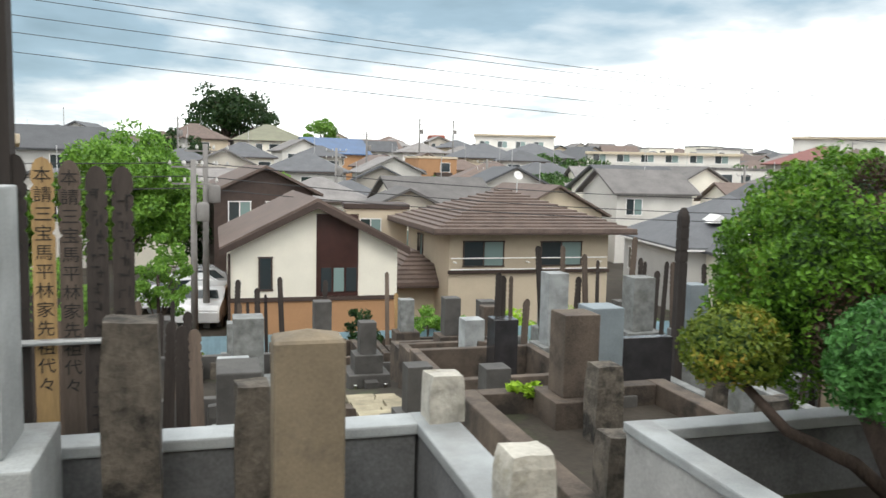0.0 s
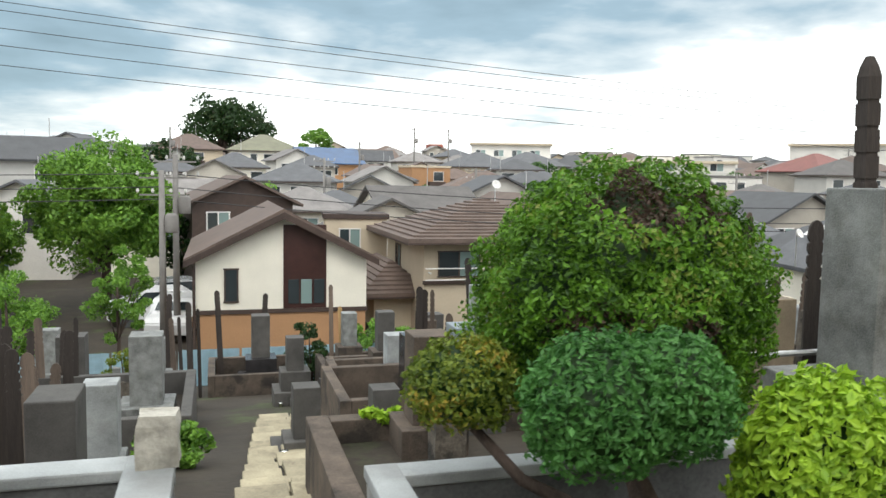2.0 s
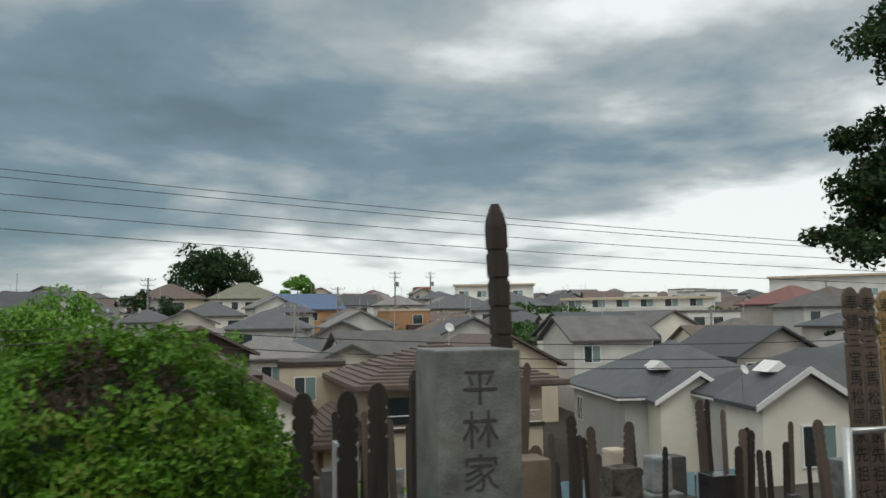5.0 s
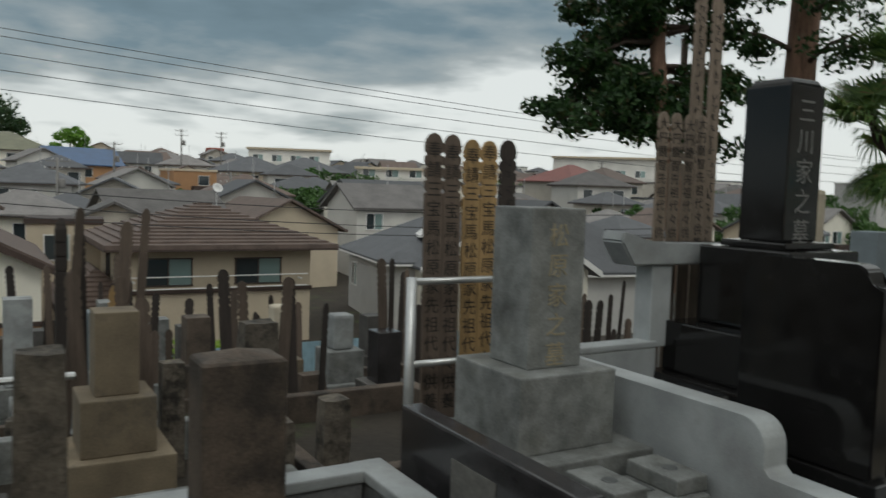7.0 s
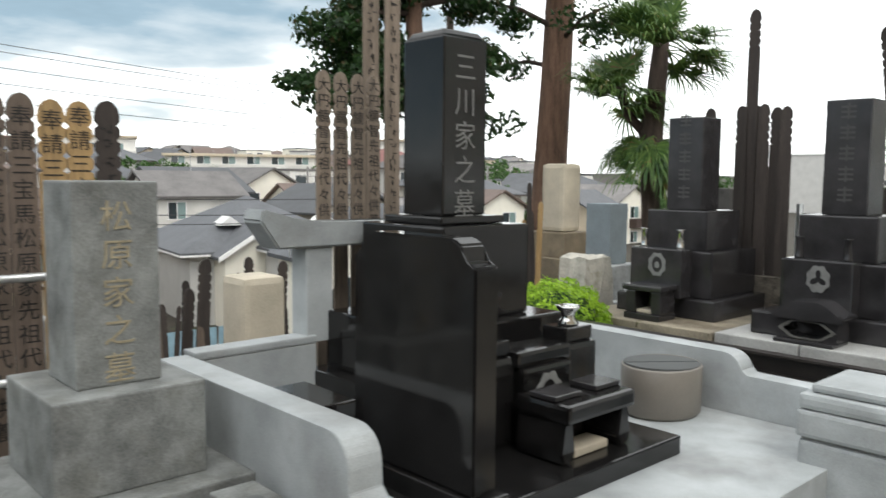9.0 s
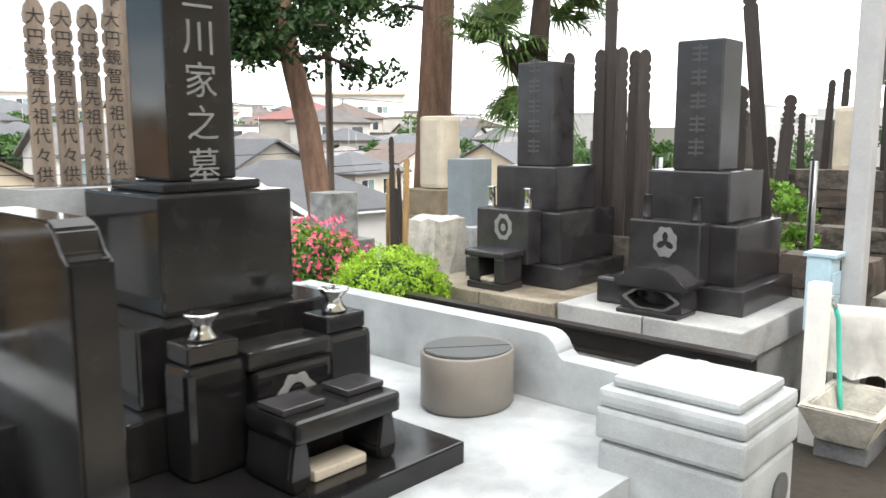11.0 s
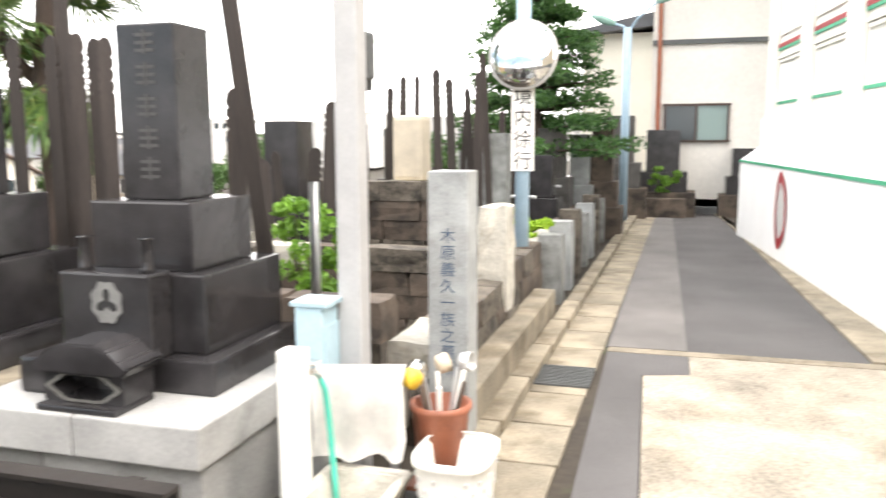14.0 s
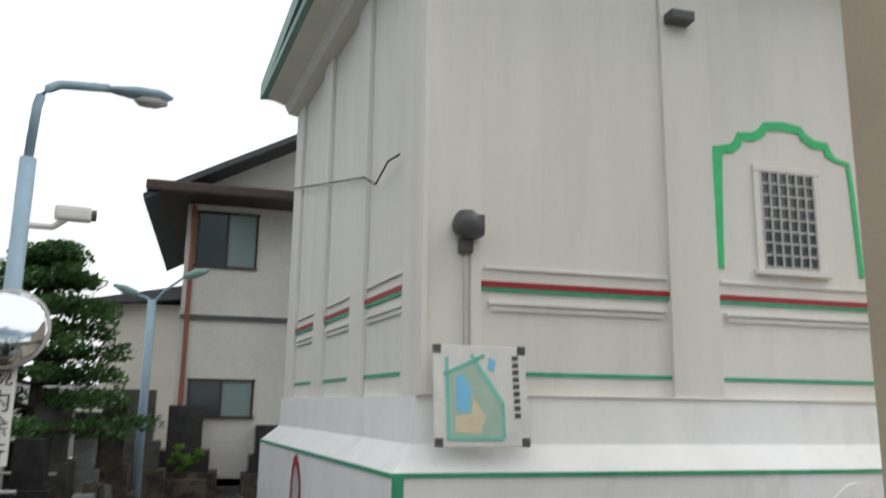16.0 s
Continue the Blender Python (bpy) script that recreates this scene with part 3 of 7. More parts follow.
def build_temple():
    t = thing("temple_hall", pose(0, 0, 0), "white plastered temple hall with a battered base and green painted lines", "temple", kind="structure")
    # base, with a sloping skirt up to the set-back wall
    A, B, C, D = (16.35, -3.95), (23.7, -3.24), (23.7, -18), (16.35, -18)
    a, b, c, d = (16.72, -4.29), (23.45, -3.64), (23.45, -18), (16.72, -18)
    a2, b2 = (16.62, -4.2), (23.5, -3.54)
    local_wall("base_wall", [A, B, C, D], Z0 - 0.1, 1.06, PLASTER_W, t, "bright white rendered base")
    bm = bmesh.new()
    lo = [bm.verts.new((p[0], p[1], 1.062)) for p in ((16.37, -3.97), (23.69, -3.26), C, (16.37, -18))]
    mi = [bm.verts.new((p[0], p[1], 1.3)) for p in (a2, b2, c, (16.62, -18))]
    hi = [bm.verts.new((p[0], p[1], 1.75)) for p in ((16.66, -4.23), b2, c, (16.66, -18))]
    for r, s in ((lo, mi), (mi, hi)):
        for k in range(4):
            bm.faces.new((r[k], r[(k + 1) % 4], s[(k + 1) % 4], s[k]))
    bm.faces.new(hi)
    bm.faces.new(lo[::-1])
    part("skirt", bm, PLASTER_W, t, "sloping white skirt above the base")
    local_wall("wall", [a, b, c, d], 1.74, 7.6, PLASTER, t, "cream white plaster wall")
    # green lines on the base
    part("green_line", boxb(16.335, 16.352, -18, -3.95, 1.02, 1.06), GREEN_P, t)
    ang = math.atan2(B[1] - A[1], B[0] - A[0])
    e = part("green_line", boxb(0, 7.36, -0.002, 0.014, 1.02, 1.06), GREEN_P, t)
    e.matrix_basis = pose(A[0], A[1], 0, 0, 0, math.degrees(ang))
    part("green_line", boxb(16.333, 16.351, -4.06, -3.955, Z0, 1.02), GREEN_P, t)
    part("ground_strip", boxb(16.2, 16.36, -18, -4.1, Z0, Z0 + 0.08), CONC_DK, t)
    # the wall's pilasters, recessed panels and bands: west side, then the side along the lane
    def bay(m, y0, y1, first=False):
        """One bay in local terms: x along the wall, facing -y."""
        for nm, bmq, mt in (
            ("red_band", boxb(y0, y1, -0.03, 0.0, 2.84, 2.90), RED_P),
            ("green_band", boxb(y0, y1, -0.026, 0.0, 2.80, 2.838), GREEN_P),
            ("moulding", boxb(y0 + 0.06, y1 - 0.06, -0.05, 0.0, 2.66, 2.70, 0.006), PLASTER),
            ("moulding", boxb(y0 + 0.1, y1 - 0.1, -0.03, 0.0, 2.60, 2.65, 0.006), PLASTER),
            ("moulding", boxb(y0 + 0.02, y1 - 0.02, -0.025, 0.0, 3.02, 3.06, 0.01), PLASTER),
            ("green_line", boxb(y0, y1, -0.012, 0.0, 1.96, 2.0), GREEN_P),
        ):
            o = part(nm, bmq, mt, t)
            o.matrix_basis = m
        for y in ((y1,) if not first else (y0 - 0.62, y1)):
            o = part("pilaster", boxb(y, y + 0.6, -0.06, 0.0, 1.752, 7.4, 0.008), PLASTER, t)
            o.matrix_basis = m

    west = pose(16.72, -4.29, 0, 0, 0, -90)
    for k in range(4):
        bay(west, 0.62 + k * 2.75, 0.62 + k * 2.75 + 2.13, k == 0)
    o = part("moulding", boxb(0, 13.6, -0.08, 0, 1.752, 1.785, 0.008), PLASTER, t)
    o.matrix_basis = west
    side = pose(16.72, -4.29, 0, 0, 0, math.degrees(ang)) @ Matrix.Translation((6.76, 0, 0)) @ pose(0, 0, 0, 0, 0, 180)
    for k in range(3):
        bay(side, 0.62 + k * 2.1, 0.62 + k * 2.1 + 1.5, k == 0)
    # west window with a cusped green arch
    wy, wz = 4.36, 3.25
    o = part("window_lattice", boxb(wy - 0.36, wy + 0.36, -0.01, 0.0, wz, wz + 1.12), GLASS, t, "dark lattice window")
    o.matrix_basis = west
    bm = bmesh.new()
    for k in range(7):
        boxb(wy - 0.36 + k * 0.12 - 0.012, wy - 0.36 + k * 0.12 + 0.012, -0.035, -0.01, wz, wz + 1.12, bm=bm)
    for k in range(9):
        boxb(wy - 0.36, wy + 0.36, -0.033, -0.012, wz + k * 0.14 - 0.012, wz + k * 0.14 + 0.012, bm=bm)
    o = part("lattice_bars", bm, WALL_GREY, t, "pale grey lattice bars")
    o.matrix_basis = west
    for nm, q in (("window_sill", boxb(wy - 0.5, wy + 0.5, -0.08, 0, wz - 0.1, wz - 0.03, 0.01)), ("window_surround", boxb(wy - 0.46, wy - 0.365, -0.03, 0, wz - 0.028, wz + 1.12, 0.01)), ("window_surround", boxb(wy + 0.365, wy + 0.46, -0.03, 0, wz - 0.028, wz + 1.12, 0.01)), ("window_surround", boxb(wy - 0.46, wy + 0.46, -0.03, 0, wz + 1.125, wz + 1.2, 0.01))):
        o = part(nm, q, PLASTER, t)
        o.matrix_basis = west
    half = [(-0.97, -0.05), (-0.95, 0.5), (-0.93, 1.0), (-0.9, 1.33), (-0.72, 1.36), (-0.63, 1.43), (-0.6, 1.52), (-0.42, 1.53), (-0.3, 1.6), (-0.24, 1.68), (0, 1.71)]
    full = half + [(-x, z) for x, z in half[::-1][1:]]
    bm = bmesh.new()
    rows_ = []
    for k, (x, z) in enumerate(full):
        p, q = full[max(k - 1, 0)], full[min(k + 1, len(full) - 1)]
        dx, dz = q[0] - p[0], q[1] - p[1]
        n = math.hypot(dx, dz)
        w = 0.07 if k < 4 else (0.03 if k > 15 else 0.055)
        rows_.append([bm.verts.new((wy + x - s_ * dz / n * w, y_, wz + z + s_ * dx / n * w)) for s_, y_ in ((-1, -0.001), (-1, -0.016), (1, -0.016), (1, -0.001))])
    for p, q in zip(rows_, rows_[1:]):
        for k in range(3):
            bm.faces.new((p[k], q[k], q[k + 1], p[k + 1]))
    o = part("green_arch", bm, mat("bright green paint", (0.06, 0.62, 0.22), 0.6, 0.15, 10, 60, 0.05), t, "bright green cusped outline")
    o.matrix_basis = west
    # small vents on the base and the low cusped windows
    for y in (-5.43, -6.72):
        v = part("vent_hood", lathe([(0.02, 0), (0.13, 0.01), (0.14, 0.05), (0.11, 0.11), (0.05, 0.15)], 18), PLASTER_W, t, "round white vent hood", True)
        v.matrix_basis = pose(16.35, y, 0.61, 0, -90, 0)
        v = part("vent_mouth", lathe([(0.09, 0), (0.085, 0.015)], 14), DARK_PL, t)
        v.matrix_basis = pose(16.26, y, 0.512, 0, 0, 0)
    n = 20
    for q, wdt, mt in (((16.35 + 4.15 * math.cos(ang), -3.95 + 4.15 * math.sin(ang)), 0.28, RED_P),):
        bm = bmesh.new()
        r = [[bm.verts.new((rr * 0.32 * math.cos(2 * math.pi * k / n), -0.014, 0.45 + rr * 0.5 * math.sin(2 * math.pi * k / n) * (1 + 0.08 * math.cos(6 * math.pi * k / n)))) for k in range(n)] for rr in (1.05, 0.76)]
        for k in range(n):
            bm.faces.new((r[0][k], r[0][(k + 1) % n], r[1][(k + 1) % n], r[1][k]))
        o = part("red_window_outline", bm, mt, t, "red painted outline of a round window")
        o.matrix_basis = pose(q[0], q[1], 0, 0, 0, math.degrees(ang) + 180)
        bm = bmesh.new()
        bm.faces.new([bm.verts.new((0.25 * math.cos(2 * math.pi * k / n), -0.006, 0.45 + 0.39 * math.sin(2 * math.pi * k / n))) for k in range(n)])
        o = part("window_pane", bm, WALL_GREY, t)
        o.matrix_basis = pose(q[0], q[1], 0, 0, 0, math.degrees(ang) + 180)
    bm = bmesh.new()
    ptsl = [(0.5 * math.cos(a_) * (1 + 0.1 * math.cos(5 * a_)), 0.12 + 0.75 * math.sin(a_)) for a_ in [math.pi * k / 16 for k in range(17)]]
    prism([(x, z) for x, z in ptsl], 0.02, "y", -0.02, bm=bm)
    o = part("low_window", bm, PLASTER_W, t, "low window with a cusped outline")
    o.matrix_basis = pose(16.35, -8.95, 0.05, 0, 0, -90)
    bm = bmesh.new()
    prism([(x * 0.82, z * 0.82) for x, z in ptsl], 0.026, "y", -0.026, bm=bm)
    o = part("low_window_pane", bm, GLASS_GR, t)
    o.matrix_basis = pose(16.35, -8.95, 0.05, 0, 0, -90)
    # roof with deep coved eaves
    prof = [(0.02, 6.9), (-0.22, 6.95), (-0.3, 7.1), (-0.62, 7.2), (-0.66, 7.32), (-0.05, 7.6)]
    for nm, q, L_, mt in (("eave", west, 13.5, PLASTER), ("eave", side, 6.85, PLASTER)):
        o = part(nm, prism([(y, z) for y, z in prof], L_ + 0.6, "x", -0.6 if q is west else -0.1), mt, t, "coved plaster eave")
        o.matrix_basis = q
        o = part("eave_edge", boxb(-0.66 if q is west else -0.1, L_ + 0.1 if q is west else L_ + 0.6, -0.72, -0.6, 7.21, 7.36, 0.01), COPPER, t, "green copper eave edge")
        o.matrix_basis = q
    o = part("roof", prism([(16.1, -3.5), (24.1, -2.9), (24.1, -18), (16.1, -18)], 0.3, "z", 7.4), COPPER, t)
    for nm, q in (("gutter_outlet", boxb(2.8, 3.1, -0.24, 0.0, 6.0, 6.12, 0.02)),):
        o = part(nm, q, DARK_PL, t)
        o.matrix_basis = west
    return west


WEST = build_temple()


def build_floodlight():
    f = thing("floodlight", WEST @ pose(0.42, -0.09, 2.15), "dark grey floodlight on a slim pole against the wall", "floodlight")
    part("pole", tube([(0, 0, -0.38), (0, 0, 1.02)], 0.02, 8), WALL_GREY, f)
    part("conduit", tube([(0.06, 0.02, -0.3), (0.06, 0.02, 1.0)], 0.009, 6), WALL_GREY, f)
    p = part("bracket", boxb(-0.07, 0.07, -0.06, 0.06, 1.0, 1.16, 0.02), DARK_PL, f)
    h = part("lamp_head", lathe([(0.07, 0), (0.13, 0.02), (0.15, 0.16), (0.12, 0.24), (0.05, 0.27)], 16), DARK_PL, f, "", True)
    h.matrix_basis = pose(0.12, -0.02, 1.26, 0, -80, 25)
    part("visor", boxb(0.08, 0.16, -0.14, 0.12, 1.17, 1.38, 0.01), DARK_PL, f)


build_floodlight()


def build_map_board():
    b = thing("map_board", pose(16.3, -4.34, 1.07, 0, 8, 0) @ pose(0, 0, 0, 0, 0, -90), "white framed map board of the grounds leaning on the wall", "sign")
    part("panel", boxb(0, 0.93, 0.0, 0.03, 0.22, 1.17, 0.012), WHITE_PL, b)
    blue, pale, teal, sand = (mat(n, c, 0.5, 0.08, 5, 40, 0) for n, c in (("map blue", (0.2, 0.55, 0.8)), ("map pale green", (0.45, 0.62, 0.5)), ("map teal", (0.2, 0.6, 0.5)), ("map sand", (0.68, 0.6, 0.42))))
    part("map_ground", prism([(0.14, 0.3), (0.66, 0.3), (0.66, 0.62), (0.44, 1.02), (0.14, 0.92)], 0.004, "y", -0.005), pale, b)
    part("map_pond", prism([(0.22, 0.55), (0.34, 0.53), (0.36, 0.75), (0.28, 0.9), (0.22, 0.86)], 0.004, "y", -0.0085), blue, b)
    part("map_pond", prism([(0.53, 0.95), (0.6, 0.92), (0.62, 1.02), (0.56, 1.06)], 0.004, "y", -0.0085), blue, b)
    part("map_lawn", prism([(0.2, 0.36), (0.45, 0.34), (0.5, 0.5), (0.38, 0.68), (0.36, 0.52), (0.2, 0.5)], 0.004, "y", -0.0075), sand, b)
    for q in ([(0.12, 0.28), (0.15, 0.28), (0.15, 1.05), (0.12, 1.05)], [(0.12, 0.28), (0.66, 0.28), (0.66, 0.31), (0.12, 0.31)], [(0.66, 0.3), (0.69, 0.3), (0.69, 0.63), (0.66, 0.63)], [(0.1, 0.9), (0.12, 0.87), (0.52, 1.06), (0.5, 1.09)], [(0.36, 1.07), (0.39, 1.09), (0.69, 0.63), (0.66, 0.61)]):
        part("map_path", prism(q, 0.004, "y", -0.0095), teal, b)
    for x, z in ((0, 0.22), (0.85, 0.22), (0, 1.09), (0.85, 1.09)):
        part("corner_plate", boxb(x, x + 0.08, -0.006, -0.001, z, z + 0.08), DARK_PL, b)
    bm = bmesh.new()
    for k in range(9):
        boxb(0.79, 0.85, -0.006, -0.001, 1.03 - k * 0.068, 1.075 - k * 0.068, bm=bm)
    part("title_bars", bm, DARK_PL, b, "column of dark writing")


build_map_board()


def build_wall_wire():
    bm = tube([(23.4, -3.58, 5.5), (21.2, -3.76, 5.0), (19.5, -3.92, 4.62), (18.6, -4.01, 4.42), (18.1, -4.06, 4.2), (17.6, -4.1, 4.34), (17.2, -4.14, 4.3)], 0.012, 6)
    tagged(part("wall_cable", bm, WIRE), "thin dark cable strung along the plaster wall", "cable")


build_wall_wire()


# ---- lane furniture ----
def street_lamp(x, y, z, h, reach, turn, material=POLE_BLUE, label="pale blue steel street lamp with a curved arm"):
    s = thing("street_lamp", pose(x, y, z, 0, 0, turn), label, "street lamp")
    part("pole", tube([(0, 0, 0), (0, 0, h * 0.84)], 0.07, 12), material, s, "", True)
    pts = [(0, 0, h * 0.84), (0.02, 0, h * 0.94)] + [(0.02 + reach * 0.3 * (1 - math.cos(a)), 0, h * 0.94 + h * 0.055 * math.sin(a)) for a in (0.4, 0.8, 1.2, 1.5)] + [(reach * 0.75, 0, h + 0.03)]
    part("arm", tube(pts, 0.042, 10), material, s, "", True)
    hd = part("lamp_head", lathe([(0.04, 0), (0.06, 0.05), (0.11, 0.26), (0.11, 0.48), (0.03, 0.6)], 14, sx=0.55), material, s, "", True)
    hd.matrix_basis = pose(reach * 0.72, 0, h + 0.02, 0, 86, 0)
    g = part("lens", lathe([(0.02, 0), (0.085, 0.05), (0.09, 0.2), (0.04, 0.3)], 12, sx=0.6), WALL_GREY, s, "", True)
    g.matrix_basis = pose(reach * 0.72 + 0.25, 0, h - 0.03, 0, 86, 0)
    return s


def build_mirror_post():
    x, y = 16.57, -0.7
    s = street_lamp(x, y, -0.27, 4.75, 0.8, -72, label="pale blue lamp post with a traffic mirror and slow-driving sign")
    n = part("sign_plate", boxb(-0.11, 0.11, -0.085, -0.075, 1.4, 2.28, 0.003), WHITE_PL, s, "white vertical sign with black characters")
    n.matrix_basis = pose(0, 0, 0, 0, 0, -8)
    text_mesh("境内徐行", 0.185, INK, s, pose(0, 0, 0, 0, 0, -8) @ pose(0, -0.087, 2.26), "sign_writing", depth=0.001, step=1.12)
    mir = mat("convex mirror", (0.85, 0.87, 0.88), 0.04, 0.02, 3, 20, 0, metal=1.0)
    m = part("mirror", lathe([(0.32, 0), (0.315, 0.02), (0.25, 0.055), (0.15, 0.08), (0.05, 0.092), (0.01, 0.093)], 28), mir, s, "round convex traffic mirror", True)
    m.matrix_basis = pose(0, 0, 2.5, 0, 0, -22) @ pose(0.02, -0.1, 0, 82, 0, 0)
    r = part("mirror_rim", lathe([(0.335, -0.03), (0.34, 0.0), (0.335, 0.015)], 28), WALL_GREY, s, "", True)
    r.matrix_basis = m.matrix_basis
    c = part("camera_arm", tube([(0, 0, 3.4), (0.25, 0, 3.4), (0.34, 0, 3.48)], 0.03, 8), WHITE_PL, s)
    c.matrix_basis = pose(0, 0, 0, 0, 0, -10)
    c = part("security_camera", boxb(0.25, 0.55, -0.065, 0.065, 3.47, 3.6, 0.03), WHITE_PL, s, "white security camera")
    c.matrix_basis = pose(0, 0, 0, 0, 0, -10)
    c = part("camera_lens", lathe([(0.05, 0), (0.055, 0.05)], 12), DARK_PL, s)
    c.matrix_basis = pose(0, 0, 0, 0, 0, -10) @ pose(0.54, 0, 3.535, 0, 90, 0)


build_mirror_post()


def twin_lamp(x, y, z, h):
    """A straight pole with two slim heads rising from its top."""
    s = thing("street_lamp", pose(x, y, z), "pale blue street lamp with two arms beside the lane", "street lamp")
    part("pole", tube([(0, 0, 0), (0, 0, h)], 0.08, 12), POLE_BLUE, s, "", True)
    for w, up, ln in ((-1, 0.75, 1.05), (1, 0.12, 0.45)):
        part("arm", tube([(0, 0, h - 0.1), (0, w * ln * 0.2, h + up * 0.25), (0, w * ln * 0.55, h + up * 0.65)], 0.025, 8), POLE_BLUE, s, "", True)
        hd = part("lamp_head", lathe([(0.03, 0), (0.07, 0.08), (0.085, 0.3), (0.03, 0.52)], 12, sx=0.6), COPPER, s, "", True)
        hd.matrix_basis = pose(0, w * ln * 0.5, h + up * 0.62, w * -70, 0, 0)


twin_lamp(25.3, -1.17, Z0, 3.85)


def build_grey_post():
    s = thing("lamp_post", pose(12.33, -0.66, Z0), "pale grey square steel post with a small floodlight", "lamp post")
    part("post", boxb(-0.06, 0.06, -0.06, 0.06, 0, 3.0, 0.012), POLE_GREY, s)
    part("floodlight", boxb(0.065, 0.16, -0.07, 0.07, 2.0, 2.22, 0.02), DARK_PL, s, "small dark floodlight")
    part("knob", boxb(0.16, 0.2, -0.04, 0.04, 1.95, 2.05, 0.015), DARK_PL, s)


build_grey_post()


def build_water_place():
    t = thing("tap_post", pose(11.63, -0.68, 0.0), "white plastic tap post with a teal hose", "tap post")
    part("post", boxb(-0.05, 0.05, -0.05, 0.05, -0.27, 0.62, 0.01), WHITE_PL, t)
    part("tap", tube([(0.05, -0.02, 0.5), (0.12, -0.03, 0.5), (0.16, -0.04, 0.46)], 0.015, 8), CHROME, t, "chrome tap", True)
    part("tap_handle", boxb(0.07, 0.14, -0.06, 0.0, 0.53, 0.545, 0.004), CHROME, t)
    part("hose", tube([(0.16, -0.04, 0.46), (0.19, -0.05, 0.4), (0.21, -0.06, 0.2), (0.2, -0.08, 0.0), (0.17, -0.1, -0.1)], 0.014, 8), TEAL_PL, t, "teal rubber hose", True)
    s = thing("sink", pose(11.66, -0.88, -0.27), "white stone sink with a shallow basin on a block", "sink")
    bm = bmesh.new()
    o_, i_ = (-0.3, 0.3, -0.2, 0.2), (-0.24, 0.24, -0.15, 0.15)
    part("stand", boxb(-0.2, 0.2, -0.13, 0.13, 0, 0.1, 0.01), CONC_DK, s)

    def ring(r, z, k=0.0):
        return [bm.verts.new(c) for c in ((r[0] + k, r[2] + k, z), (r[1] - k, r[2] + k, z), (r[1] - k, r[3] - k, z), (r[0] + k, r[3] - k, z))]
    rings = [ring(o_, 0.1, 0.08), ring(o_, 0.29), ring(i_, 0.29), ring(i_, 0.16, 0.04)]
    for a, b in zip(rings, rings[1:]):
        for k in range(4):
            bm.faces.new((a[k], a[(k + 1) % 4], b[(k + 1) % 4], b[k]))
    bm.faces.new(rings[0][::-1])
    bm.faces.new(rings[3])
    bmesh.ops.bevel(bm, geom=bm.edges[:], offset=0.01, segments=2, affect="EDGES")
    part("basin", bm, ROUGH_W, s)
    d = thing("bench", pose(12.05, -0.8, Z0 + 0.09, 0, 0, -75), "low stand draped with white towels", "stand")
    for x in (-0.15, 0.15):
        for y in (-0.07, 0.07):
            part("leg", boxb(x - 0.015, x + 0.015, y - 0.015, y + 0.015, -0.09, 0.56), STEEL, d)
    part("shelf", boxb(-0.18, 0.18, -0.095, 0.095, 0.56, 0.59, 0.005), STEEL, d)
    cl = thing("towel", pose(12.05, -0.8, Z0 + 0.09, 0, 0, -75), "white towels hung over the stand", "towel")
    bm = bmesh.new()
    n = 14
    pr = [(-0.135, 0.24), (-0.13, 0.33), (-0.125, 0.45), (-0.115, 0.58), (-0.095, 0.602), (0.0, 0.605), (0.095, 0.602), (0.115, 0.58), (0.12, 0.4), (0.125, 0.3)]
    rows_ = []
    for k in range(n):
        x = -0.2 + 0.4 * k / (n - 1)
        rows_.append([bm.verts.new((x + 0.012 * math.sin(k + z * 20), y + 0.014 * math.sin(k * 1.3 + z * 9) * (z < 0.57), z + 0.02 * math.sin(k * 0.9) * (z < 0.4))) for y, z in pr])
    for a, b in zip(rows_, rows_[1:]):
        for k in range(len(pr) - 1):
            bm.faces.new((a[k], b[k], b[k + 1], a[k + 1]))
    bmesh.ops.solidify(bm, geom=bm.faces[:], thickness=0.008)
    part("cloth", bm, CLOTH, cl, smooth=True)
    b = thing("meter_box", pose(12.2, -0.52, Z0), "pale blue metal meter box on a foot", "box")
    part("box", boxb(-0.09, 0.09, -0.07, 0.07, 0.5, 0.95, 0.01), BLUE_MET, b)
    part("door", boxb(-0.08, 0.08, -0.082, -0.072, 0.55, 0.86, 0.004), BLUE_MET, b)
    part("lid", boxb(-0.1, 0.1, -0.1, 0.09, 0.95, 0.975, 0.006), BLUE_MET, b)
    part("foot", boxb(-0.03, 0.03, -0.03, 0.03, 0, 0.5), STEEL, b)
    k = thing("bucket", pose(12.2, -1.13, Z0), "brown-red bucket filled with ladles and brushes", "bucket")
    part("pail", lathe([(0.1, 0.0), (0.13, 0.34), (0.145, 0.36), (0.145, 0.385), (0.125, 0.385), (0.12, 0.3), (0.02, 0.28)], 22), RED_PL, k, "", True)
    part("crate", boxb(-0.13, 0.13, -0.13, 0.13, -0.0, 0.0 + 0.02), RED_PL, k)
    k.location.z = Z0 + 0.14
    rng = random.Random(4)
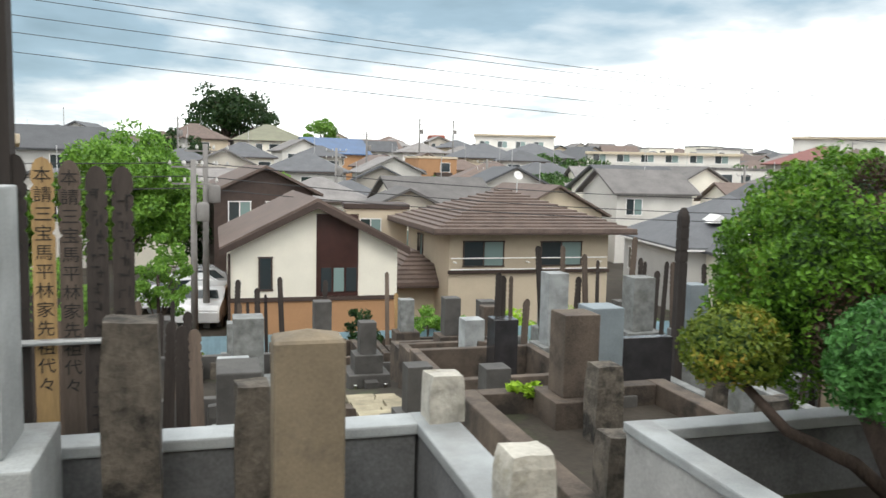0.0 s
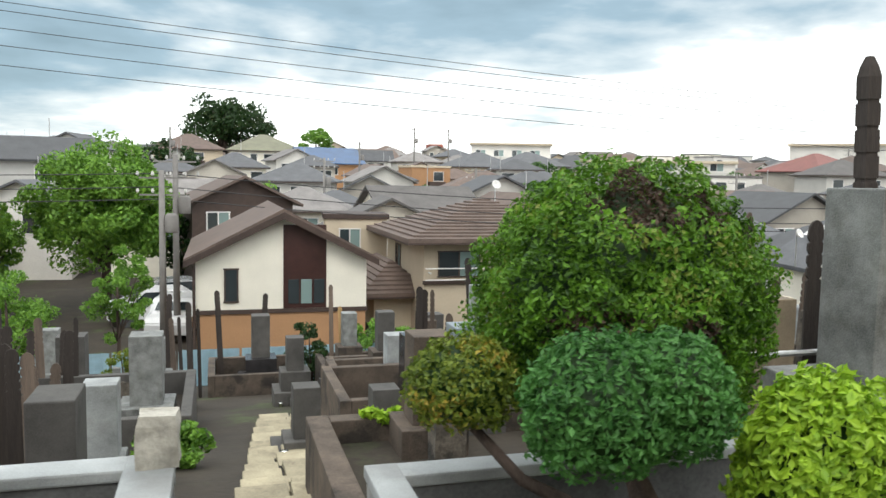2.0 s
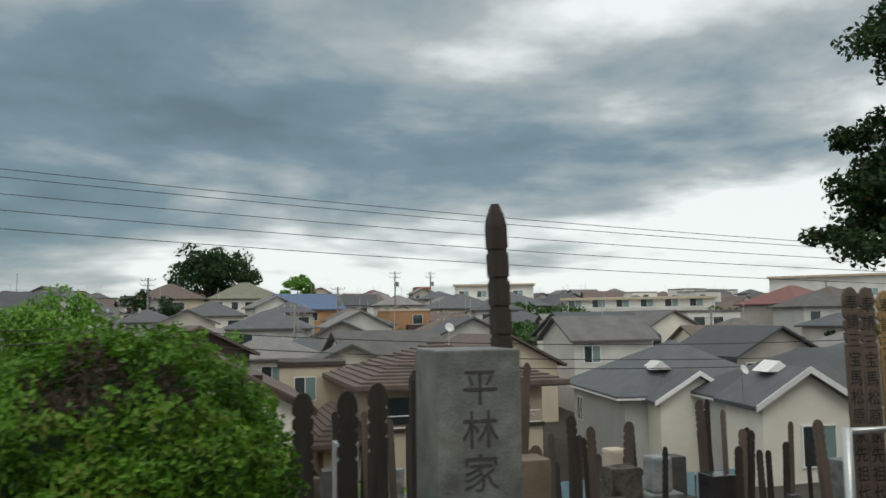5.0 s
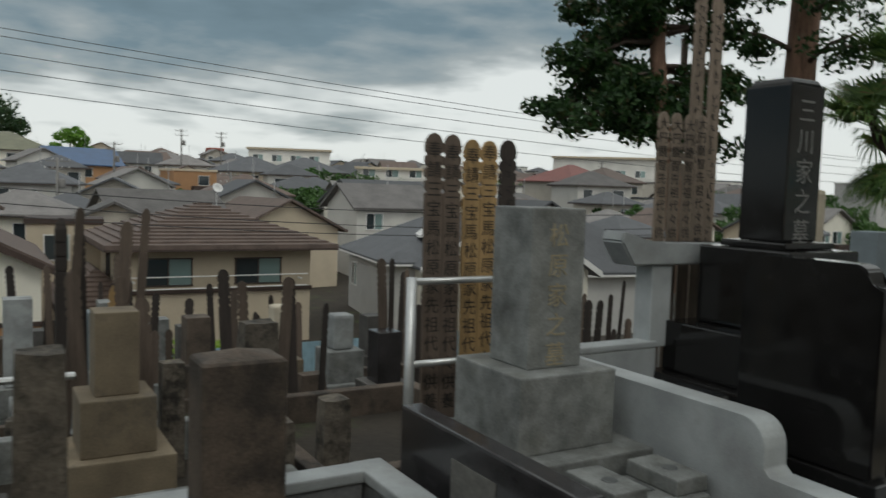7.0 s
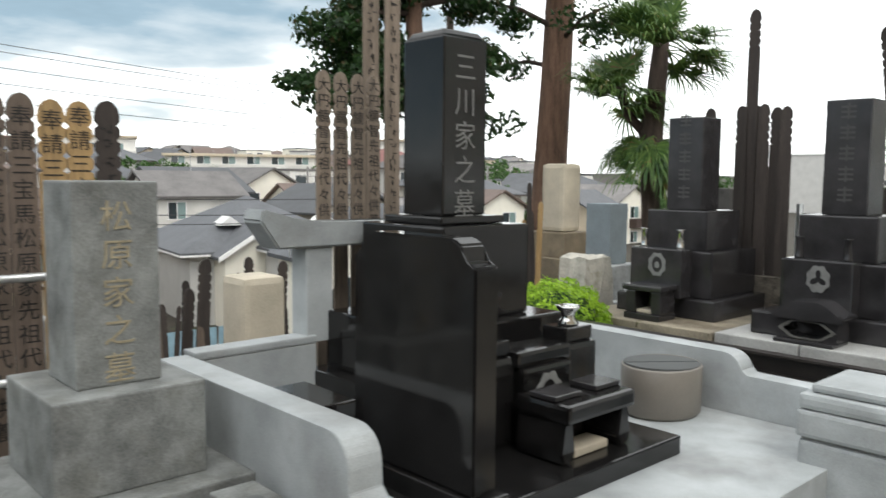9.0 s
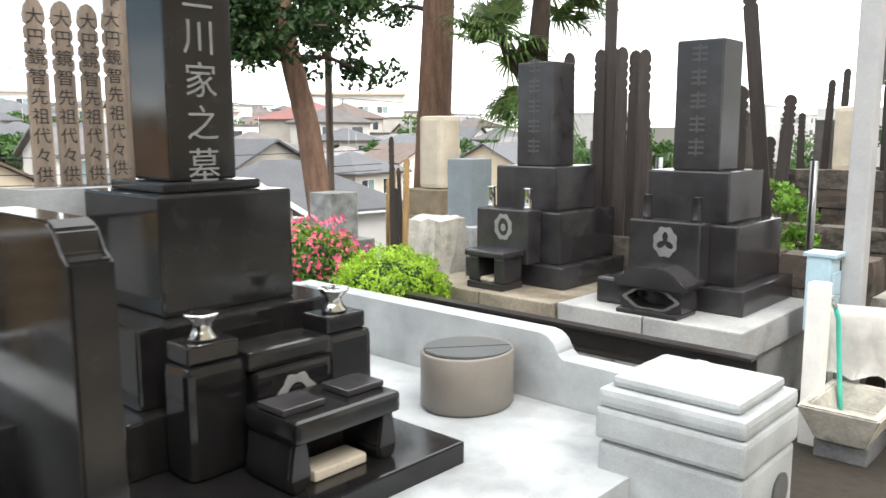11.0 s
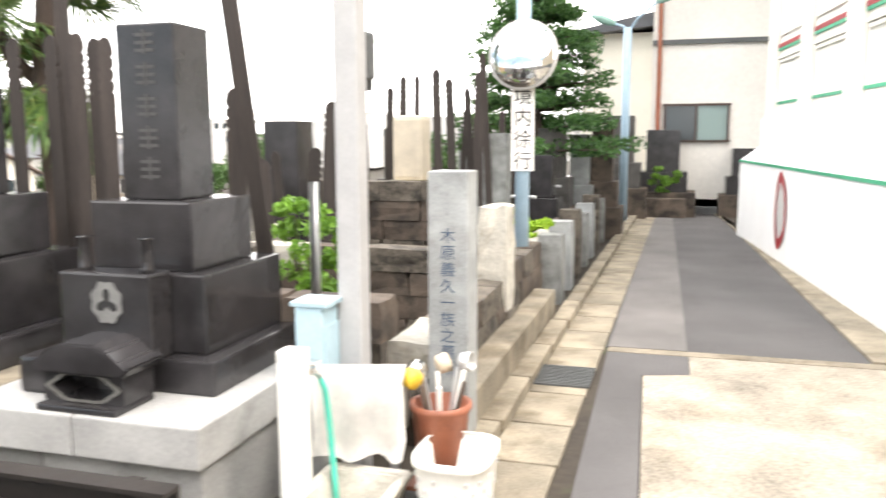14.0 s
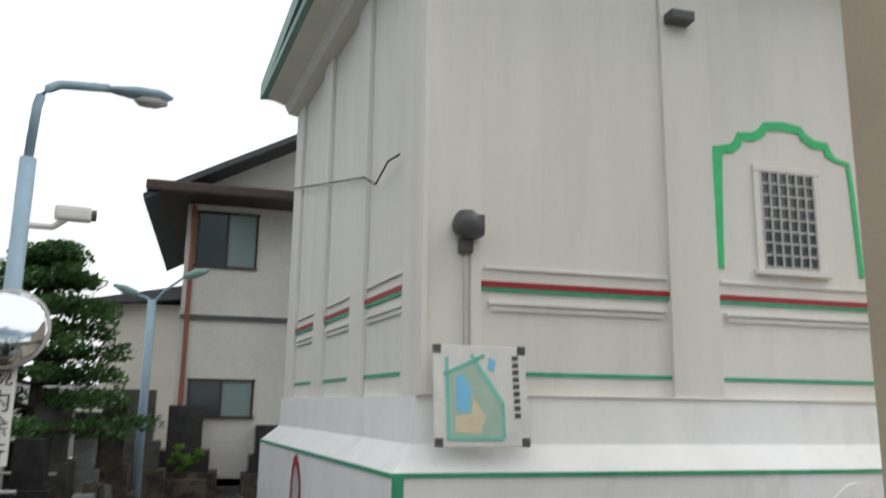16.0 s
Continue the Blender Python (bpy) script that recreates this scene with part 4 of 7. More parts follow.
    for i in range(9):
        a, ln = rng.uniform(0, 6.28), rng.uniform(0.18, 0.3)
        x0, y0 = 0.05 * math.cos(a), 0.05 * math.sin(a)
        x1, y1 = 0.11 * math.cos(a), 0.11 * math.sin(a)
        part("ladle_handle", tube([(x0, y0, 0.26), (x1, y1, 0.36 + ln * 0.6)], 0.011, 6), (STEEL, WOOD_MID, WHITE_PL)[i % 3], k)
        if i < 4:
            c = part("ladle_cup", lathe([(0.03, 0), (0.045, 0.01), (0.048, 0.06), (0.04, 0.06), (0.036, 0.012)], 14), (CHROME, YELLOW, WALL_TAN, STEEL)[i], k, "", True)
            c.matrix_basis = pose(x1 * 1.2, y1 * 1.2, 0.38 + ln * 0.6, 70, 20 * i, math.degrees(a))
    k2 = thing("stool", pose(12.2, -1.13, Z0), "small dark block under the bucket", "block")
    part("block", boxb(-0.15, 0.15, -0.13, 0.13, 0, 0.138, 0.01), CONC_DK, k2)
    q = thing("basket", pose(11.96, -1.27, Z0), "white perforated plastic laundry basket", "basket")
    bm = bmesh.new()
    rows_ = [(0.14, 0.0), (0.155, 0.1), (0.17, 0.2), (0.18, 0.3), (0.185, 0.37), (0.2, 0.38), (0.2, 0.41), (0.18, 0.41)]
    ns = 24
    rg = [[bm.verts.new((r * 1.05 * math.copysign(abs(math.cos(2 * math.pi * j / ns)) ** 0.6, math.cos(2 * math.pi * j / ns)), r * 0.85 * math.copysign(abs(math.sin(2 * math.pi * j / ns)) ** 0.6, math.sin(2 * math.pi * j / ns)), z)) for j in range(ns)] for r, z in rows_]
    for a, c in zip(rg, rg[1:]):
        for j in range(ns):
            bm.faces.new((a[j], a[(j + 1) % ns], c[(j + 1) % ns], c[j]))
    bm.faces.new(rg[0][::-1])
    part("tub", bm, WHITE_PL, q, smooth=True)
    bm = bmesh.new()
    for lev in range(5):
        for j in range(ns):
            if (j + lev) % 2:
                a = 2 * math.pi * (j + 0.5) / ns
                r = 0.163 + lev * 0.0055
                cx, cy = r * 1.05 * math.copysign(abs(math.cos(a)) ** 0.6, math.cos(a)), r * 0.85 * math.copysign(abs(math.sin(a)) ** 0.6, math.sin(a))
                boxb(cx * 1.0 - 0.006, cx + 0.006, cy - 0.006, cy + 0.006, 0.14 + lev * 0.045, 0.158 + lev * 0.045, bm=bm)
    tagged(part("holes", bm, WALL_GREY, q, "rows of small holes"), kind="stuff")
    tagged(part("yellow_strap", tube([(11.86, -1.3, Z0), (11.85, -1.29, Z0 + 0.15), (11.88, -1.3, Z0 + 0.3), (11.9, -1.34, Z0 + 0.15), (11.92, -1.36, Z0)], 0.018, 8), YELLOW), "yellow plastic strap beside the basket", "strap")


build_water_place()


def build_marker_pillar():
    p = thing("stone_marker", pose(12.95, -0.985, Z0), "tall pale grey stone pillar with blue-black lettering", "stone pillar")
    part("pillar", boxb(-0.11, 0.11, -0.11, 0.11, 0, 1.55, 0.008), GRAN_LT, p)
    ink = mat("blue-black lettering", (0.05, 0.08, 0.13), 0.6, 0.2, 20, 80, 0)
    text_mesh("木原義久一族之墓所", 0.086, ink, p, pose(-0.1105, 0, 1.27, 0, 0, -90), "lettering", "blue-black carved characters", depth=0.001, step=1.05)["kind"] = "stuff"


build_marker_pillar()
# ---- plots and graves along the path ----
def wall_run(name, x0, x1, y0, y1, z0, z1, body, top, label, cap=0.05, over=0.012, cat="plot wall"):
    """A low plot wall with a coping slab."""
    o = thing(name, pose(0, 0, 0), label, cat)
    part("wall_body", boxb(x0, x1, y0, y1, z0, z1 - cap - 0.001, 0.006), body, o)
    part("coping", boxb(x0 - over, x1 + over, y0 - over, y1 + over, z1 - cap, z1, 0.01), top, o)
    return o


def hewn(name, x, y, z, w, d, h, seed, material, label, cat="stone post", amp=0.012, rz=0, group=""):
    o = part(name, rough_block(w, d, h, seed, amp), material)
    o.matrix_world = pose(x, y, z, 0, 0, rz)
    return tagged(o, label, cat, group)


GL = "weathered grey concrete plot wall with a pale coping"
wall_run("plot_wall", -0.6, 1.42, 1.42, 1.56, -0.5, 0.37, CONC_DK, CONC_TOP, GL)
wall_run("plot_wall", 1.435, 1.6, 0.42, 1.56, -0.5, 0.372, CONC_DK, CONC_TOP, GL)
hewn("stone_post", 1.55, 1.46, 0.372, 0.155, 0.155, 0.2, 1, ROUGH_W, "rough pale hewn stone post on the wall corner", group="wall posts")
hewn("stone_post", 1.55, 0.5, 0.372, 0.155, 0.155, 0.2, 2, ROUGH_W, "rough pale hewn stone post on the wall end", group="wall posts")
hewn("stone_post", 0.73, 1.28, -0.27, 0.13, 0.13, 0.89, 3, ROUGH_D, "mottled rough stone post before the wall")
hewn("stone_post", 0.30, 1.24, -0.27, 0.2, 0.18, 1.16, 4, ROUGH_D, "tall dark rough stone post with lichen")


def stela(x, y, z, w, d, h, material, label, rz=0):
    """A flat stela whose top slopes up to a low ridge."""
    g = thing("stela", pose(x, y, z, 0, 0, rz), label, "stela")
    part("slab", shaft_bm(w, d, h, "point", 0.008), material, g)
    part("foot", boxb(-w / 2 - 0.07, w / 2 + 0.07, -d / 2 - 0.06, d / 2 + 0.06, 0, 0.1, 0.01), material, g)
    return g


stela(0.91, 1.0, -0.27, 0.25, 0.17, 1.155, GRAN_TAN, "brown stela with a low pointed top")
stela(5.72, 0.72, -0.27, 0.29, 0.2, 1.16, GRAN_BR, "dark brown stela with a low pointed top")

# left edge: a grey shaft on two plinths and boards in a rack
grave(-0.2, 1.05, -0.27, 0, (0.3, 0.3, 0.86, GRAN_LT), [(0.5, 0.5, 0.36, GRAN_LT), (0.72, 0.72, 0.42, GRAN_MID)], "pale grey granite gravestone beside tall memorial boards", vases=False)
for i, (mt, h, nm) in enumerate(((WOOD_DK, 1.78, "dark weathered memorial board"), (WOOD_NEW, 1.77, "fresh yellow memorial board with black brush writing"), (WOOD_MID, 1.76, "brown memorial board with black brush writing"), (WOOD_DK, 1.74, "dark weathered memorial board"), (WOOD_DK, 1.72, "dark weathered memorial board"))):
    board(-0.17 + i * 0.1, 1.72, -0.4, h + 0.1, mt, nm, rz=4, body="本請三宝馬平林家先祖代々" if i in (1, 2) else "", w=0.085)
tagged(part("rack_bar", tube([(-0.3, 1.68, 0.72), (0.33, 1.7, 0.72)], 0.014, 8), STEEL), "galvanised bar holding memorial boards", "rack bar")


# plot with clipped shrubs
GR = "grey concrete plot wall around clipped shrubs"
wall_run("plot_wall", 2.45, 4.1, 1.12, 1.24, -0.5, 0.37, CONC_DK, CONC_TOP, GR)
wall_run("plot_wall", 2.33, 2.44, 0.0, 1.24, -0.5, 0.372, CONC, CONC_TOP, GR)
tagged(part("plot_bed", boxb(2.45, 4.1, -0.1, 1.11, -0.3, 0.02), SOIL), "dark soil bed inside the plot wall", "soil bed")
wall_run("plot_wall", 2.33, 4.1, -0.12, -0.01, -0.5, 0.12, CONC, CONC_TOP, GR)


def shrub(name, x, y, z, trunk, crowns, label, seed, count=13000, size=0.0135, holes=()):
    """A clipped shrub: bent trunks and dense leaf pads."""
    s = thing(name, pose(x, y, z), label, "shrub")
    for pts, r0, r1 in trunk:
        n = len(pts)
        part("trunk", tube(pts, [r0 + (r1 - r0) * i / (n - 1) for i in range(n)], 8), BARK_DK, s, "", True)
    for i, (c, rx, ry, rz_, lm, k) in enumerate(crowns):
        # solid dark core stands in for the shade deep between the leaves
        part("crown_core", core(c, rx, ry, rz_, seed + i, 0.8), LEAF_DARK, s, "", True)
        spot = dome(c, rx, ry, rz_, seed + i, 0.2, -0.8, 5.0, 0.16)
        bare = [(Vector(d).normalized(), w) for d, w in holes] if i == 0 else []

        def leafy(g, spot=spot, bare=bare):
            while True:
                p, d = spot(g)
                if all((d - b).length > w * (0.75 + 0.5 * g.random()) for b, w in bare):
                    return p, d
        mesh_part("crown", leaves(int(count * k), leafy, size, seed + i, 0.3), lm, s)
        if bare:
            deep = dome(c, rx * 0.95, ry * 0.95, rz_ * 0.95, seed + i, 0.2, -0.8, 5.0, 0.2)

            def inner(g, deep=deep, bare=bare):
                while True:
                    p, d = deep(g)
                    if any((d - b).length < w * 1.25 for b, w in bare):
                        return p, d
            mesh_part("dead_patch", leaves(4200, inner, size * 0.9, seed + 9, 0.0), TWIG, s, "dry brown twigs in bare patches", "stuff")
    return s


shrub("clipped_shrub", 3.3, 0.75, 0.02, [
    ([(0, -0.1, 0), (-0.05, -0.05, 0.25), (-0.02, 0.15, 0.45), (0, 0.28, 0.75)], 0.06, 0.03),
    ([(-0.02, -0.1, 0.1), (-0.25, -0.05, 0.3), (-0.5, 0.05, 0.42), (-0.66, 0.12, 0.6)], 0.035, 0.018),
    ([(0, -0.1, 0.05), (-0.12, -0.25, 0.35), (-0.3, -0.38, 0.6)], 0.04, 0.02)],
    [((0.02, 0.33, 0.98), 0.58, 0.5, 0.56, LEAF_BUSH, 3.6), ((-0.68, 0.18, 0.74), 0.205, 0.2, 0.17, LEAF_YEL, 0.35), ((-0.44, -0.4, 0.80), 0.23, 0.23, 0.22, LEAF_RIGHT, 0.45), ((-0.22, -0.4, 0.82), 0.2, 0.22, 0.2, LEAF_RIGHT, 0.4)],
    "large clipped evergreen shrub with separate rounded leaf pads", 11, size=0.0135,
    holes=(((-0.15, -0.55, 0.8), 0.3), ((-0.5, -0.8, -0.3), 0.38), ((0.1, -0.9, -0.1), 0.16), ((0.35, -0.6, 0.7), 0.13)))
shrub("lime_shrub", 3.62, 0.3, 0.02, [([(0, 0, 0), (0, 0, 0.5)], 0.03, 0.02)], [((0, 0, 0.5), 0.27, 0.25, 0.38, LEAF_LIME, 0.6)], "loose lime-green shrub inside the plot wall", 21, size=0.022)

# grave of the plain grey shaft beside the path
grave(4.59, 1.1, -0.27, 0, (0.33, 0.33, 0.85, GRAN_MID), [(0.66, 0.66, 0.42, GRAN_MID), (0.9, 0.86, 0.48, GRAN_DK)], "grey granite gravestone with carved characters on a square plinth", body="平林家之墓", ink=CARVED_SHADE, size=0.15, vases=False)
for x, mt, h in ((4.02, WOOD_DK, 1.72), (4.22, WOOD_DK, 1.72), (4.36, WOOD_DK, 1.75), (4.78, WOOD_DK, 1.75)):
    board(x, 1.72, -0.44, h, mt, "blackened weathered memorial board", ink=False, w=0.095)
tagged(part("rack_bar", tube([(3.9, 1.68, 0.62), (5.3, 1.68, 0.62)], 0.016, 8), STEEL), "galvanised bar holding memorial boards", "rack bar")


def square_post(x, y, z, h, w, label, lean=0, side=0):
    g = thing("memorial_post", pose(x, y, z, lean, side, 0), label, "memorial post")
    bm = bmesh.new()
    zz = 0
    boxb(-w / 2, w / 2, -w / 2, w / 2, 0, h - 0.62, bm=bm)
    z1 = h - 0.62
    for k in range(4):
        boxb(-w * 0.43, w * 0.43, -w * 0.43, w * 0.43, z1, z1 + 0.02, bm=bm)
        boxb(-w / 2, w / 2, -w / 2, w / 2, z1 + 0.02, z1 + 0.13, bm=bm)
        z1 += 0.13
    boxb(-w / 2, w / 2, -w / 2, w / 2, z1, z1 + 0.05, 0, w * 0.12, bm=bm)
    boxb(-w * 0.38, w * 0.38, -w * 0.38, w * 0.38, z1 + 0.05, z1 + 0.1, 0, w * 0.2, bm=bm)
    part("post", bm, WOOD_DK, g)
    return g


square_post(4.97, 1.54, -0.41, 2.54, 0.08, "tall blackened square wooden memorial post with notched top", side=-2)
square_post(-0.23, 1.75, -0.44, 3.2, 0.1, "tall blackened square wooden memorial post")

# between the two grey graves
hewn("stone_post", 5.12, 0.9, -0.27, 0.155, 0.15, 1.16, 8, ROUGH_D, "mottled rough hewn stone post beside the path")
wall_run("plot_wall", 5.2, 6.3, 0.93, 1.03, -0.5, 0.3, CONC_DK, CONC_TOP, GL)
wall_run("plot_wall", 6.31, 6.42, 0.1, 1.03, -0.5, 0.302, CONC_DK, CONC_TOP, GL)

# grey granite grave with board rack
g = grave(7.22, 1.025, -0.27, 0, (0.305, 0.305, 0.73, GRAN_MID), [(0.54, 0.54, 0.35, GRAN_MID), (0.8, 0.8, 0.575, GRAN_MID)], "grey granite gravestone with carved characters beside a board rack", body="松原家之墓", ink=CARVED_SHADE, vases=False)
# highlights on the carved letters, put into one pale ochre colour
CARVED_HILITE = mat("ochre letter with painted highlight", (0.29, 0.25, 0.17), 0.9, 0.3, 20, 90, 0.1)
next(o for o in g.children if o.name.startswith("inscription")).data.materials[0] = CARVED_HILITE
st = thing("incense_stand", pose(7.32, 0.35, -0.27), "grey granite incense stand with vase holes and a carved crest", "incense stand")
part("block", boxb(-0.24, 0.24, -0.12, 0.22, 0, 0.5, 0.012), GRAN_MID, st)
for x in (-0.17, 0.17):
    part("vase_block", boxb(x - 0.09, x + 0.09, -0.08, 0.22, 0.5, 0.57, 0.01), GRAN_MID, st)
    v = part("vase_hole", lathe([(0.035, 0), (0.03, 0.004)], 14), DARK_PL, st)
    v.location = (x, 0.05, 0.571)
part("incense_slot", boxb(-0.06, 0.06, 0.02, 0.12, 0.501, 0.505), DARK_PL, st)
part("offering_step", boxb(-0.13, 0.13, -0.26, -0.12, 0, 0.33, 0.01), GRAN_MID, st)
crest(st, 0, -0.123, 0.42, 0.05, material=CARVED)
sl = thing("name_slab", pose(6.56, 0.43, -0.27), "low polished black slab with an engraved panel", "slab")
part("slab", boxb(-0.05, 0.05, -0.6, 0.58, 0, 0.8, 0.012), BLACK_SEMI, sl)
part("engraved_panel", boxb(-0.054, -0.05, -0.15, 0.15, 0.5, 0.7, 0.001), CARVED, sl, "grey engraved panel")


def board_rack(x0, x1, y, z, h, label, bars=(0.55, 0.98)):
    r = thing("board_rack", pose(0, 0, 0), label, "rack")
    for x in (x0, x1):
        part("post", tube([(x, y, z), (x, y, z + h)], 0.027, 10), STEEL, r, "", True)
    for b in bars:
        part("bar", tube([(x0, y, b), (x1, y, b)], 0.018, 8), STEEL, r, "", True)
    return r


board_rack(6.86, 7.6, 1.6, -0.36, 1.36, "galvanised pipe rack holding memorial boards")
for i, (mt, nm) in enumerate(((WOOD_MID, "aged brown memorial board with brush writing"), (WOOD_MID, "aged brown memorial board with brush writing"), (WOOD_NEW, "fresh yellow memorial board with black brush writing"), (WOOD_NEW, "yellowed memorial board with black brush writing"), (WOOD_DK, "blackened weathered memorial board"))):
    board(7.03 + i * 0.118, 1.67 + 0.01 * (i % 2), -0.4, 2.15 - 0.01 * (i % 3), mt, nm, rz=3, lean=-1, body="奉請三宝馬松原家先祖代々供養" if i < 4 else "", w=0.112)


# polished black grave in its granite plot
def curled_wall(name, x0, x1, y_back, y_curl, y_end, zt, zl, label):
    """A plot wall running towards the path whose high part ends in a rounded curl."""
    o = thing(name, pose(0, 0, 0), label, "plot wall")
    pr = [(y_back, -0.4), (y_back, zt)]
    pr += [(y_curl + 0.1 - 0.11 * math.sin(a), zt - 0.11 + 0.11 * math.cos(a)) for a in (0.0, 0.3, 0.6, 0.9, 1.2, 1.57)]
    pr += [(y_curl - 0.01, zl + 0.03), (y_curl - 0.04, zl), (y_end, zl), (y_end, -0.4)]
    part("wall_body", prism(pr, x1 - x0, "x", x0, 0.003), CONC_TOP, o)
    return o


PL = "pale grey granite plot wall with a curled shoulder"
curled_wall("plot_wall", 7.62, 7.76, 1.5, 0.05, -0.75, 0.58, 0.36, PL)
curled_wall("plot_wall", 10.29, 10.43, 2.1, 0.08, -0.36, 0.455, 0.34, PL)
wall_run("plot_wall", 7.765, 8.42, 1.42, 1.54, -0.4, 0.6, CONC_TOP, CONC_TOP, "pale grey granite rear plot wall", cap=0.04, over=0.004)
wall_run("plot_wall", 9.0, 10.285, 1.96, 2.08, -0.4, 0.465, CONC_TOP, CONC_TOP, "pale grey granite rear plot wall", cap=0.04, over=0.004)
tagged(part("plot_floor", boxb(7.77, 10.285, -0.6, 1.41, -0.4, 0.12, 0.004), CONC_TOP), "pale granite floor slabs of the plot", "plot floor")
tagged(part("plot_floor", boxb(8.55, 10.285, 1.415, 1.955, -0.4, 0.12, 0.004), CONC_TOP), "pale granite floor slabs behind the grave", "plot floor")
wall_run("plot_kerb", 7.63, 8.6, -1.1, -0.77, -0.4, 0.12, CONC_TOP, CONC_TOP, "pale granite front kerb", cap=0.04, over=0.0)
tagged(part("front_step", boxb(8.61, 9.6, -0.85, -0.61, -0.4, -0.02, 0.008), CONC_TOP), "pale granite step before the plot", "step")
f = thing("gate_frame", pose(0, 0, 0), "pale granite post and curved beam behind the grave", "stone frame")
part("post", boxb(8.37, 8.53, 1.43, 1.57, 0.56, 1.05, 0.008), CONC_TOP, f)
bm = prism([(8.12, 1.25), (8.1, 1.19), (8.2, 1.05), (9.5, 1.05), (9.5, 1.17), (8.45, 1.17), (8.3, 1.2)], 0.18, "y", 1.41, 0.01)
part("beam", bm, CONC_TOP, f)


def build_black_grave():
    g = thing("black_gravestone", pose(8.96, 1.05, 0.06), "tall polished black granite gravestone with carved characters and altar steps", "gravestone")
    part("shaft", boxb(-0.15, 0.15, -0.15, 0.15, 1.16, 2.04, 0.012), BLACK, g)
    part("cap", boxb(-0.14, 0.14, -0.14, 0.14, 2.041, 2.075, 0.01, 0.02), BLACK, g)
    text_mesh("三川家之墓", 0.15, CARVED_LT, g, pose(0.0, -0.151, 2.01), depth=0.002, step=1.13)
    part("shaft_foot", boxb(-0.22, 0.22, -0.22, 0.22, 1.12, 1.159, 0.01), BLACK, g)
    part("upper_plinth", boxb(-0.3, 0.3, -0.32, 0.3, 0.66, 1.119, 0.012), BLACK, g)
    part("middle_plinth", boxb(-0.46, 0.46, -0.42, 0.4, 0.36, 0.659, 0.012), BLACK, g)
    part("lower_plinth", boxb(-0.55, 0.55, -0.5, 0.45, 0.15, 0.359, 0.012), BLACK, g)
    part("dais", boxb(-0.72, 0.52, -1.1, 0.5, 0.0, 0.149, 0.01), BLACK, g)
    for x in (-0.3, 0.3):
        part("vase_stand", boxb(x - 0.12, x + 0.12, -0.68, -0.505, 0.15, 0.56, 0.03), BLACK, g)
        part("vase_stand_cap", boxb(x - 0.1, x + 0.1, -0.66, -0.505, 0.561, 0.63, 0.01), BLACK, g)
        v = part("flower_vase", lathe([(0.05, 0), (0.055, 0.01), (0.035, 0.03), (0.035, 0.06), (0.06, 0.085), (0.062, 0.095), (0.02, 0.09)], 20), CHROME, g, "polished steel flower vase", True)
        v.location = (x, -0.585, 0.631)
    part("altar", boxb(-0.17, 0.17, -0.72, -0.505, 0.15, 0.5, 0.02), BLACK, g)
    part("altar_cap", boxb(-0.19, 0.19, -0.7, -0.505, 0.501, 0.575, 0.02), BLACK, g)
    crest(g, 0, -0.723, 0.36, 0.085)
    part("incense_top", boxb(-0.24, 0.24, -1.03, -0.73, 0.33, 0.41, 0.02), BLACK, g)
    part("incense_ridge", boxb(-0.23, -0.05, -0.95, -0.8, 0.411, 0.435, 0.006), BLACK_SEMI, g)
    part("incense_ridge", boxb(0.05, 0.23, -0.95, -0.8, 0.411, 0.435, 0.006), BLACK_SEMI, g)
    for x in (-0.2, 0.2):
        part("incense_leg", prism([(x - 0.035, 0.15), (x + 0.035, 0.15), (x + 0.05, 0.2), (x + 0.03, 0.33), (x - 0.03, 0.33), (x - 0.05, 0.2)], 0.26, "y", -1.0, 0.01), BLACK, g)
    part("incense_back", boxb(-0.17, 0.17, -0.8, -0.74, 0.15, 0.33), BLACK_SEMI, g)
    part("incense_tray", boxb(-0.12, 0.12, -0.97, -0.85, 0.151, 0.19, 0.008), GRAN_CREAM, g, "pale ash-stained incense tray")


build_black_grave()
s = thing("screen_slab", pose(8.0, 0.12, 0.06), "polished black granite side slab with notched corners", "slab")
pr = [(-0.32, 0.3), (0.33, 0.3), (0.33, 1.06), (0.29, 1.07), (0.27, 1.13), (0.23, 1.15), (-0.21, 1.15), (-0.25, 1.13), (-0.27, 1.07), (-0.32, 1.06)]
part("slab", prism(pr, 0.11, "x", -0.055, 0.008), BLACK, s)
part("edge_strip", boxb(-0.12, -0.081, -0.42, 0.45, 0.06, 0.2), GRAN_MID, s, "grey edge strip")
part("plinth", boxb(-0.08, 0.08, -0.36, 0.45, 0.06, 0.299, 0.01), BLACK, s)
part("foot", boxb(-0.2, 0.06, 0.46, 0.85, 0.06, 0.45, 0.01), BLACK, s)
for x, h, w in ((8.63, 2.22, 0.092), (8.745, 2.22, 0.092), (8.86, 2.22, 0.092), (8.97, 2.24, 0.092)):
    board(x, 1.66, -0.44, h + 0.2, WOOD_PALE, "aged brown memorial board with brush writing", body="大円鏡智先祖代々供養", w=w)
board(9.06, 1.8, -0.46, 3.3, WOOD_PALE, "tall aged memorial board with brush writing", w=0.11)
board(9.22, 1.8, -0.46, 3.25, WOOD_PALE, "tall aged memorial board with brush writing", w=0.11)
c = thing("granite_box", pose(10.04, -0.74, -0.27), "pale granite box with a thick rounded lid", "stone box")
part("box", boxb(-0.25, 0.25, -0.29, 0.28, 0, 0.5, 0.02), CONC_TOP, c)
part("upper_box", boxb(-0.26, 0.26, -0.3, 0.29, 0.512, 0.64, 0.02), CONC_TOP, c)
